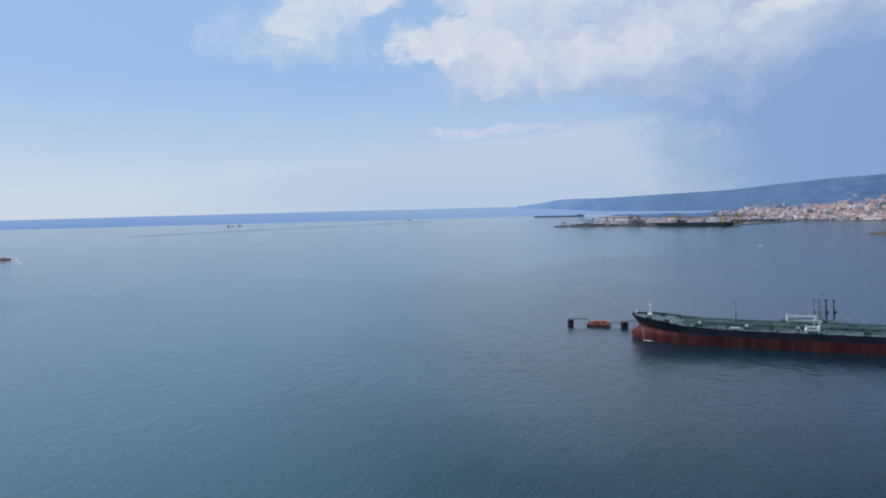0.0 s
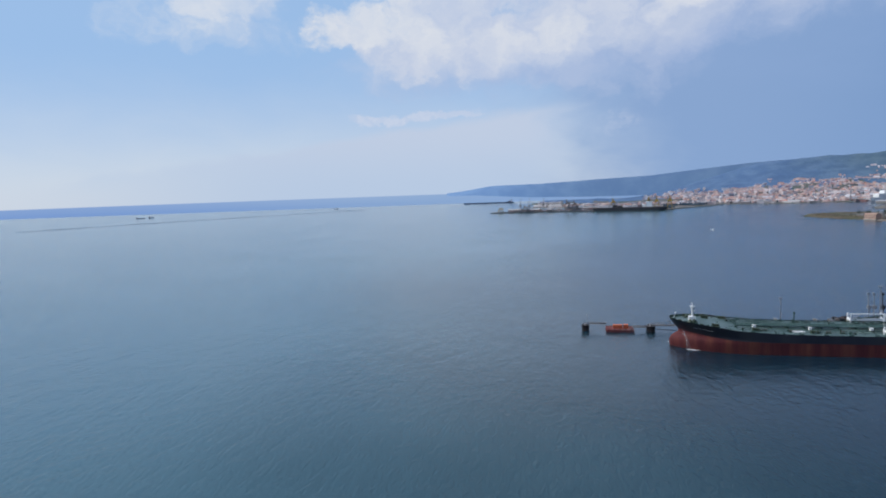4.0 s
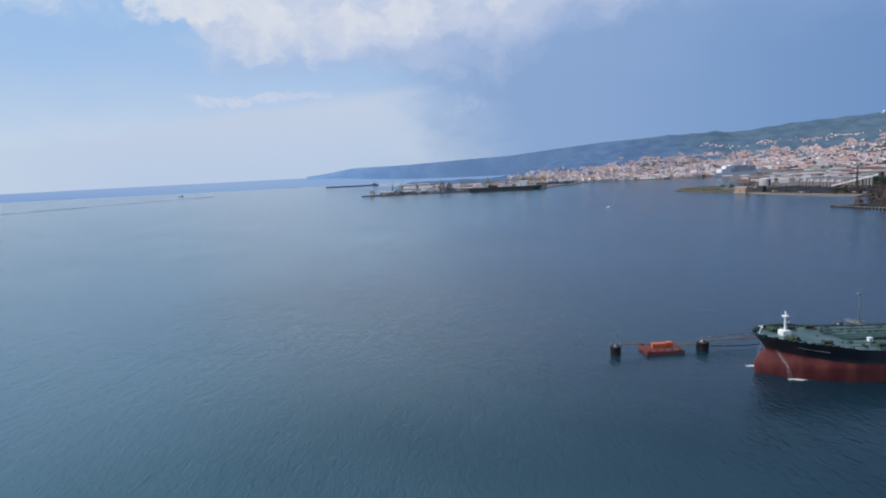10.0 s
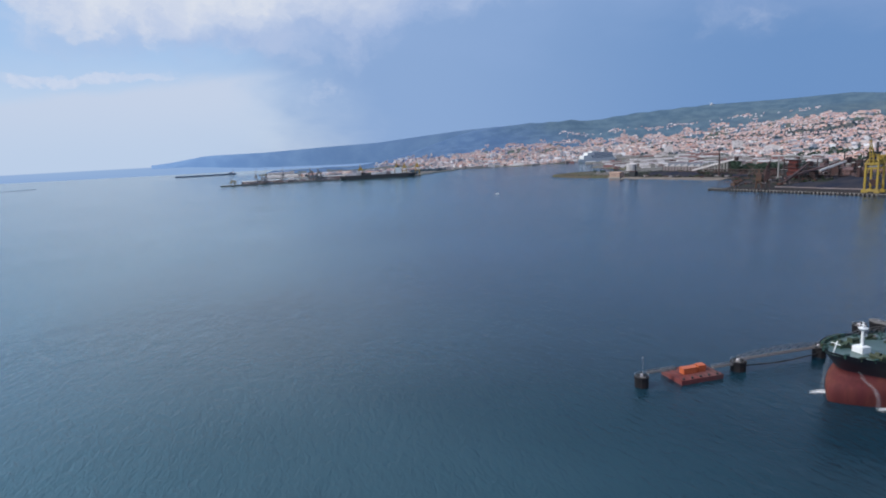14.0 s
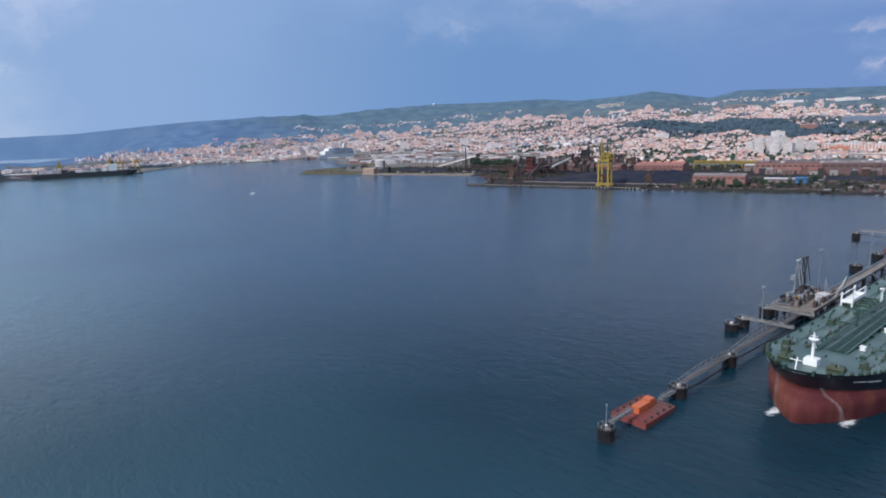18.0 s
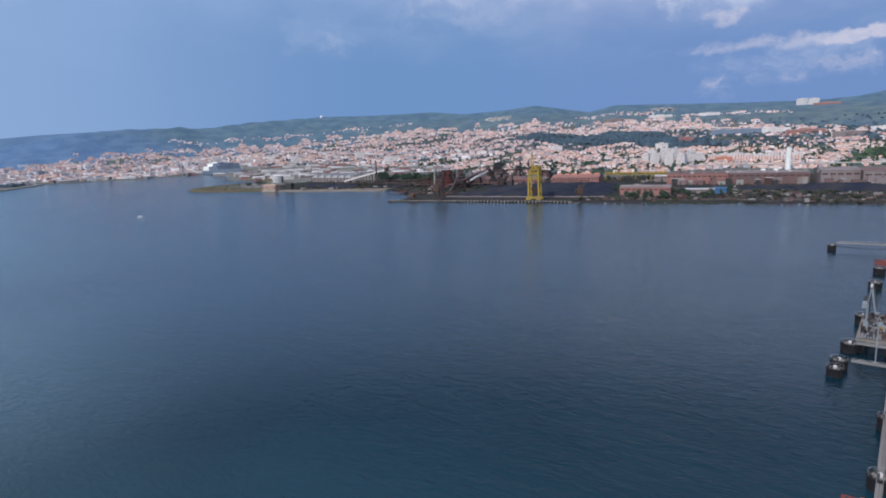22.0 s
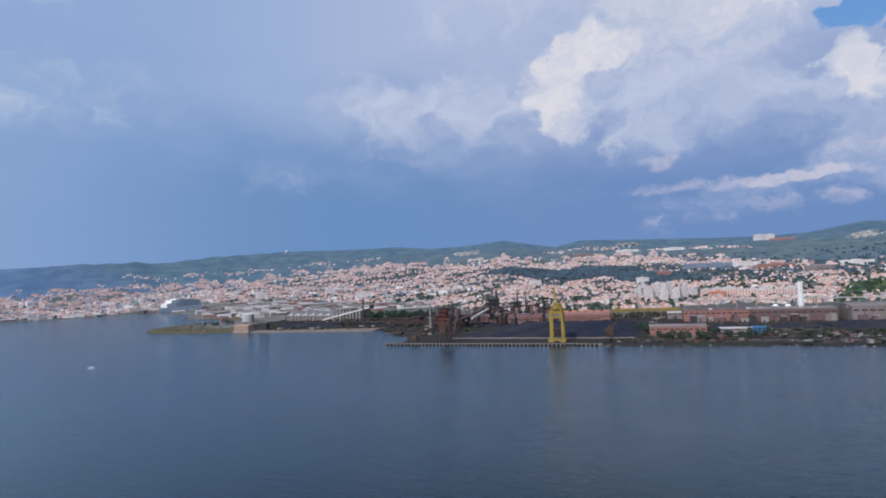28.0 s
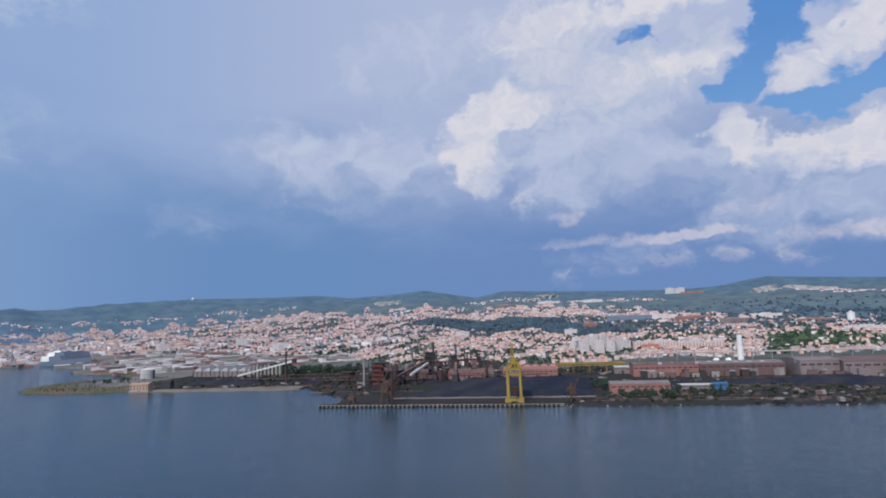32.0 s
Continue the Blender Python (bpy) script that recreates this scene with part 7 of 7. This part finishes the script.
scar(56.2, 58.4, 4230, 4440, "pale bare slope with houses under the hill crest")
scar(71.2, 73.2, 4380, 4470, "pale bare slope below the ridge")

# ---- the harbour across the bay ----
fq = thing("harbour_pier", "long low container pier across the bay", "pier", (0, 0, 0), kind="structure")
part("pier_wall", Mesh().prism([(-462, 2796), (-245, 2794), (12, 2737), (312, 2690), (322, 2760), (40, 2850), (-240, 2870), (-455, 2836)], -4, 3.4), "concrete", fq)
part("pier_edge", Mesh().prism([(-463, 2793), (-245, 2791), (12, 2734), (313, 2687), (313, 2691), (12, 2739), (-245, 2796), (-462, 2798)], 3.4, 4.2), "planks", fq)


def pier_at(f, back):
    pts = [Vector((-455, 2800)), Vector((-245, 2797)), Vector((12, 2740)), Vector((312, 2692))]
    k = min(2, int(f * 3))
    p = pts[k].lerp(pts[k + 1], f * 3 - k)
    return (p.x, p.y + back, 3.4)


rng = random.Random(71)
for i in range(170):
    x, y, z = pier_at(rng.uniform(0.12, 0.98), rng.uniform(14, 80))
    n = rng.randint(1, 4)
    ct = thing("container_stack", rng.choice(("stack of weathered shipping containers on the pier", "tall stack of shipping containers on the pier")), "container stack", (x, y, z), rng.uniform(-14, -6), group="pier containers")
    for k in range(n):
        for side in (-1, 1):
            part("container", Mesh().box(-6, 6, side * 2.5 - 2.4, side * 2.5 + 2.4, 2.6 * k, 2.6 * k + 2.55), rng.choice(("slate", "greyshed", "greyshed", "brick", "roofgrey", "planks", "concrete", "plaster")), ct)


def gantry_crane(x, y, z, h, paint, label, turn, up=True):
    c = thing("gantry_crane", label, "crane", (x, y, z), turn, group="harbour gantry cranes")
    for a in (-9, 9):
        for b in (-10, 10):
            part("leg", Mesh().rod((a, b, 0), (a * 0.8, b, h * 0.6), 1.1, 5), paint, c)
    part("portal", Mesh().box(-8.5, 8.5, -11, 11, h * 0.34, h * 0.38).box(-8, 8, -30, 14, h * 0.58, h * 0.64), paint, c)
    part("apex", Mesh().rod((-6, 8, h * 0.62), (0, 6, h * 0.9), 0.8, 4).rod((6, 8, h * 0.62), (0, 6, h * 0.9), 0.8, 4), paint, c)
    part("boom", Mesh().rod((0, 12, h * 0.62), (0, 18 if up else 50, h if up else h * 0.66), 1.5, 5), paint, c)
    part("machine_house", Mesh().box(-5, 5, -26, -14, h * 0.64, h * 0.74), paint, c)


# the greyer paints put the haze over the pier into the crane colours
for f, back, h, paint, up in ((0.06, 20, 22, "yellow", True), (0.24, 16, 30, "haze_steel", True), (0.50, 18, 52, "planks", True), (0.54, 30, 46, "planks", True), (0.74, 24, 54, "yellow", True), (0.90, 24, 60, "yellow", True), (0.935, 30, 54, "yellow", True), (0.99, 22, 56, "yellow", True)):
    gantry_crane(*pier_at(f, back), h, paint, "yellow gantry crane on the harbour pier" if paint == "yellow" else "weathered ochre gantry crane on the harbour pier", 170, up)


def mast_crane(x, y, z, h, label):
    c = thing("tower_crane", label, "crane", (x, y, z), 30, group="harbour tower cranes")
    part("portal", Mesh().rod((-6, -6, 0), (-2, -2, h * 0.4), 0.6, 4).rod((6, -6, 0), (2, -2, h * 0.4), 0.8, 4).rod((-6, 6, 0), (-2, 2, h * 0.4), 0.8, 4).rod((6, 6, 0), (2, 2, h * 0.4), 0.8, 4), "haze_steel", c)
    part("cabin", Mesh().box(-4, 4, -4, 4, h * 0.38, h * 0.5), "haze_steel", c)
    part("jib", Mesh().rod((0, 0, h * 0.45), (5, 2, h), 0.8, 4, 0.4).rod((-2, 0, h * 0.45), (5, 2, h), 0.6, 4, 0.4), "haze_steel", c)


mast_crane(-330, 2852, 3.4, 62, "tall dark dockside crane with upright jib")
mast_crane(-292, 2880, 3.4, 60, "tall dark dockside crane with upright jib")
mast_crane(-225, 2850, 3.4, 64, "tall dark dockside crane with upright jib")
for f, back, a, b, h, wl, rf in ((0.16, 40, 60, 18, 9, "greyshed", "roofgrey"), (0.30, 46, 50, 18, 8, "greyshed", "roofgrey"), (0.40, 40, 22, 20, 13, "plaster", "roofgrey"), (0.62, 66, 90, 24, 12, "greyshed", "roofgrey"), (0.78, 66, 80, 26, 14, "plaster", "roofgrey"), (0.92, 76, 90, 26, 14, "plaster", "roofgrey")):
    x, y, z = pier_at(f, back)
    s = thing("warehouse", "long pale harbour warehouse", "warehouse", (x, y, z), -10, group="harbour warehouses")
    part("body", Mesh().box(-a / 2, a / 2, -b / 2, b / 2, 0, h), wl, s)
    part("roof", Mesh().gable(-a / 2, a / 2, -b / 2, b / 2, h, 3), rf, s)
    for i in range(6):
        part("door", Mesh().box(-a / 2 + (i + 0.5) * a / 6 - 2, -a / 2 + (i + 0.5) * a / 6 + 2, -b / 2 - 0.12, -b / 2 + 0.1, 0, 5), "dark", s)
# land behind the pier: second mole with long sheds
m2 = thing("second_mole", "low mole behind the container pier", "pier", (0, 0, 0), kind="structure")
part("mole", Mesh().prism([(-330, 3420), (150, 3240), (170, 3330), (-310, 3510)], -4, 3.2), "concrete", m2)
for i in range(5):
    x, y = -270 + i * 85, 3440 - i * 32
    s = thing("mole_shed", "low pink-roofed mole shed" if i == 2 else "long pale mole shed", "warehouse", (x, y, 3.2), -20, group="mole sheds")
    part("body", Mesh().box(-38, 38, -12, 12, 0, 12 if i == 2 else 8), "brick" if i == 2 else "plaster", s)
    part("roof", Mesh().gable(-38, 38, -12, 12, 12 if i == 2 else 8, 4), "tile" if i == 2 else "roofgrey", s)
# the long dark cargo ship at the pier
cs = thing("cargo_ship", "long dark blue cargo ship with white upperworks at the pier", "ship", (-8, 2722, 0), -10)
hull = Mesh()
rows = []
for z, out in ((-2, 0.90), (4, 0.97), (9, 1.0), (16, 1.0)):
    ring = []
    for x, y in ((0, -4), (6, -12), (20, -15), (150, -15), (270, -15), (292, -9), (300, -1), (292, 9), (270, 13), (20, 13), (6, 11), (0, 4)):
        ring.append((150 + (x - 150) * out, y * (0.9 + 0.1 * out), z))
    rows.append(ring + ring[:1])
part("hull", hull.grid(rows), "blue", cs, "dark blue hull")
cs.children[0].data.materials[0] = M["dark"]
part("deck", Mesh().prism([(0, -4), (6, -12), (20, -15), (270, -15), (292, -9), (300, -1), (292, 9), (270, 13), (20, 13), (6, 11), (0, 4)], 15.6, 16.1), "greyshed", cs)
for i in range(9):
    n = rng.randint(1, 3)
    part("cargo", Mesh().box(24 + i * 20, 42 + i * 20, -12, 11, 16.1, 16.1 + 3.2 * n), rng.choice(("dark", "roofgrey", "greyshed", "plaster")), cs)
part("superstructure", Mesh().box(218, 240, -14, 12, 16.1, 38).box(214, 244, -15, 13, 34, 36), "white", cs, "white superstructure")
part("funnel", Mesh().box(226, 234, -4, 4, 38, 47), "dark", cs)
part("fore_house", Mesh().box(196, 212, -12, 10, 16.1, 26), "white", cs)
part("foremast", Mesh().rod((16, 0, 16), (16, 0, 30), 0.5, 6), "white", cs)
part("derrick", Mesh().rod((120, 0, 16), (120, 0, 32), 0.6, 6).rod((176, 0, 16), (176, 0, 34), 0.6, 6), "yellow", cs)

# outer breakwaters
for pts, h, lab in ((((-2400, 2150), (-2130, 2750), (-1830, 3300), (-1500, 3950)), 0.8, "long low stone breakwater across the open bay"), (((-935, 4700), (-700, 4720), (-545, 4730)), 9.0, "grey outer mole with a small lighthouse")):
    me = Mesh()
    for (ax, ay), (bx, by) in zip(pts, pts[1:]):
        n = 14
        d = Vector((bx - ax, by - ay)).normalized()
        s = Vector((-d.y, d.x)) * 6
        for i in range(n):
            p, q = Vector((ax, ay)).lerp(Vector((bx, by)), i / n), Vector((ax, ay)).lerp(Vector((bx, by)), (i + 0.97) / n)
            me.prism([(p.x - s.x, p.y - s.y), (q.x - s.x, q.y - s.y), (q.x + s.x, q.y + s.y), (p.x + s.x, p.y + s.y)], -3, h + rng.uniform(-0.5, 0.4))
    solo("breakwater", me, "slate", lab, "breakwater", "structure")
lh = thing("lighthouse", "small pale harbour lighthouse on the mole", "lighthouse", (-565, 4728, 8))
part("tower", Mesh().disc(0, 0, 4, 0, 16, 10, 3), "plaster", lh)
part("lantern", Mesh().disc(0, 0, 3.4, 16, 20, 10, 1.0), "dark", lh)
part("keeper_house", Mesh().box(-26, -6, -5, 5, 0, 9), "greyshed", lh)
for i in range(5):
    x, y = -300 + i * 30, 3960 + i * 12
    s = thing("mole_shed", "pale sheds on the far mole", "warehouse", (x, y, 2), -15, group="mole sheds")
    part("body", Mesh().box(-14, 14, -8, 8, -4, 10), "plaster", s)
    part("roof", Mesh().gable(-14, 14, -8, 8, 10, 3), "tile", s)

# the cruise ship in the yard
cr = thing("cruise_ship", "white cruise ship with stepped bow in the shipyard basin", "ship", (1158, 2984, 0), 24)
rows = []
for z, out in ((-2, 0.94), (5, 0.98), (12, 1.0), (18, 1.01)):
    ring = []
    for x, y in ((0, 0), (14, -8), (40, -15), (240, -16), (276, -14), (280, 0), (276, 14), (240, 16), (40, 15), (14, 8), (0, 0)):
        ring.append((140 + (x - 140) * out, y, z))
    rows.append(ring)
part("hull", Mesh().grid(rows), "white", cr, "white hull")
for k in range(8):
    z, x0, x1 = 18 + k * 4.2, (26, 26, 26, 28, 58, 58, 60, 92)[k], (268, 268, 266, 264, 262, 262, 224, 150)[k]
    dkk = part("deck_level", Mesh().box(x0, x1, -15 + k * 0.4, 15 - k * 0.4, z, z + 4.2), "white", cr)
    part("window_row", Mesh().box(x0 + 70 - k * 4, x1 - 4, -15.3 + k * 0.4, 15.3 - k * 0.4, z + 0.9, z + 3.1), "slate", dkk)
part("funnel", Mesh().prism([(196, -5), (214, -5), (214, 5), (196, 5)], 50, 66, [(202, -4), (216, -4), (216, 4), (202, 4)]), "roofgrey", cr)
part("radar_mast", Mesh().rod((92, 0, 50), (94, 0, 64), 1.0, 6), "white", cr)
yd = thing("yard_crane", "tall pale shipyard crane behind the cruise ship", "crane", (1120, 3080, 2), 20)
part("tower", Mesh().rod((0, 0, 0), (0, 0, 70), 2.4, 6, 1.6), "steel", yd)
part("jib", Mesh().rod((20, 0, 72), (-50, 0, 84), 1.2, 4), "steel", yd)
part("cab", Mesh().box(-3, 3, -3, 3, 66, 72), "steel", yd)
# low pale warehouses and quays of the yard
rng = random.Random(81)
for i in range(420):
    b, r = rng.uniform(27, 52), rng.uniform(1950, 3250)
    x, y = by_bearing(b, r)
    u, v = (Vector((x, y)) - Q).dot(QU), (Vector((x, y)) - Q).dot(QV)
    if not in_coast(np.array(x), np.array(y)) or v < 540 or r > np.interp(b, [27, 31, 37, 43, 50], [3150, 3280, 3050, 2650, 2150]) or (1100 < x < 1470 and 2860 < y < 3060):
        continue
    a, d, h = rng.uniform(18, 80), rng.uniform(12, 28), rng.uniform(5, 12)
    s = thing("warehouse", rng.choice(("low white warehouse with a pale roof", "long pale industrial shed", "grey warehouse with a pale roof")), "warehouse", (x, y, float(ground(x, y)) - 1), rng.choice((-28, -30, 60)), group="yard warehouses")
    part("body", Mesh().box(-a / 2, a / 2, -d / 2, d / 2, -2, h), rng.choice(("plaster", "greyshed", "concrete", "brick", "brown")), s)
    part("roof", Mesh().gable(-a / 2, a / 2, -d / 2, d / 2, h, rng.uniform(1.5, 3)), rng.choice(("roofgrey", "greyshed", "concrete", "roofgrey", "tile")), s)
for i in range(34):
    f = rng.random()
    k = rng.randrange(31, 37)
    a, b = Vector(COAST[k]), Vector(COAST[k + 1])
    p = a.lerp(b, f)
    q = p + (Vector((1700, 3900)) - p).normalized() * rng.uniform(20, 60)
    if not in_coast(np.array(q.x), np.array(q.y)):
        continue
    s = thing("quay_shed", "low pale building on the harbour front", "warehouse", (q.x, q.y, 2.5), math.degrees(math.atan2(b.y - a.y, b.x - a.x)), group="harbour front")
    l, h = rng.uniform(8, 24), rng.uniform(5, 10)
    part("body", Mesh().box(-l, l, -8, 8, -2, h), rng.choice(("plaster", "concrete", "plaster", "greyshed")), s)
    part("roof", Mesh().gable(-l, l, -8, 8, h, 2.4), rng.choice(("roofgrey", "roofgrey", "concrete", "tile")), s)
# the pale stone edge of the town quays
me = Mesh()
for k in range(34, 39):
    a, b = Vector(COAST[k]), Vector(COAST[k + 1])
    n = Vector((a.y - b.y, b.x - a.x)).normalized() * 5
    me.prism([tuple(a - n), tuple(b - n), tuple(b + n), tuple(a + n)], -3, 3.4)
solo("quay_wall", me, "concrete", "pale stone edge of the town quays", "quay", "structure")


# ---- boats ----
def boat(x, y, turn, long, label, paint="white", name="motor_boat"):
    t = thing(name, label, "boat", (x, y, 0), turn, group="small boats")
    k = long / 10
    part("hull", Mesh().prism([(-5 * k, -1.6 * k), (2 * k, -1.6 * k), (5 * k, 0), (2 * k, 1.6 * k), (-5 * k, 1.6 * k)], -0.4, 1.3 * k, [(-5 * k, -1.7 * k), (2.4 * k, -1.7 * k), (5.8 * k, 0), (2.4 * k, 1.7 * k), (-5 * k, 1.7 * k)]), paint, t)
    part("cabin", Mesh().prism([(-2.6 * k, -1.1 * k), (1.4 * k, -1.1 * k), (1.4 * k, 1.1 * k), (-2.6 * k, 1.1 * k)], 1.3 * k, 2.8 * k, [(-2.4 * k, -k), (0.6 * k, -k), (0.6 * k, k), (-2.4 * k, k)]), "white", t)
    part("windscreen", Mesh().box(0.75 * k, 1.1 * k, -0.95 * k, 0.95 * k, 1.7 * k, 2.4 * k), "shade", t)


boat(225, 1557, 160, 8, "small white motor boat out on the bay")
boat(-1600, 1058, 20, 30, "small orange and white workboat far out on the bay", "orange", "work_boat")
for i, (b, r) in enumerate(((-43, 3900), (-42, 3950), (-24, 4100))):
    x, y = by_bearing(b, r)
    s = thing("anchored_ship", "distant grey ship at anchor near the horizon", "ship", (x, y, 0), 30 + i * 60, group="ships at anchor")
    part("hull", Mesh().prism([(-24, -5), (20, -5), (27, 0), (20, 5), (-24, 5)], -1, 3.5), "slate", s)
    part("deckhouse", Mesh().box(-22, -16, -4, 4, 3.5, 9), "greyshed", s)
me = Mesh()
for i in range(40):
    f = i / 40
    me.disc(-1560 + 170 * f + 4 * math.sin(i * 2.2), 1060 - 105 * f + 3 * math.cos(i * 1.7), 2.2 * (1 - f * 0.5), -0.1, 0.25, 6, 1.0)
solo("wake", me, "foam", "thin white wake of the workboat", "foam", "stuff")
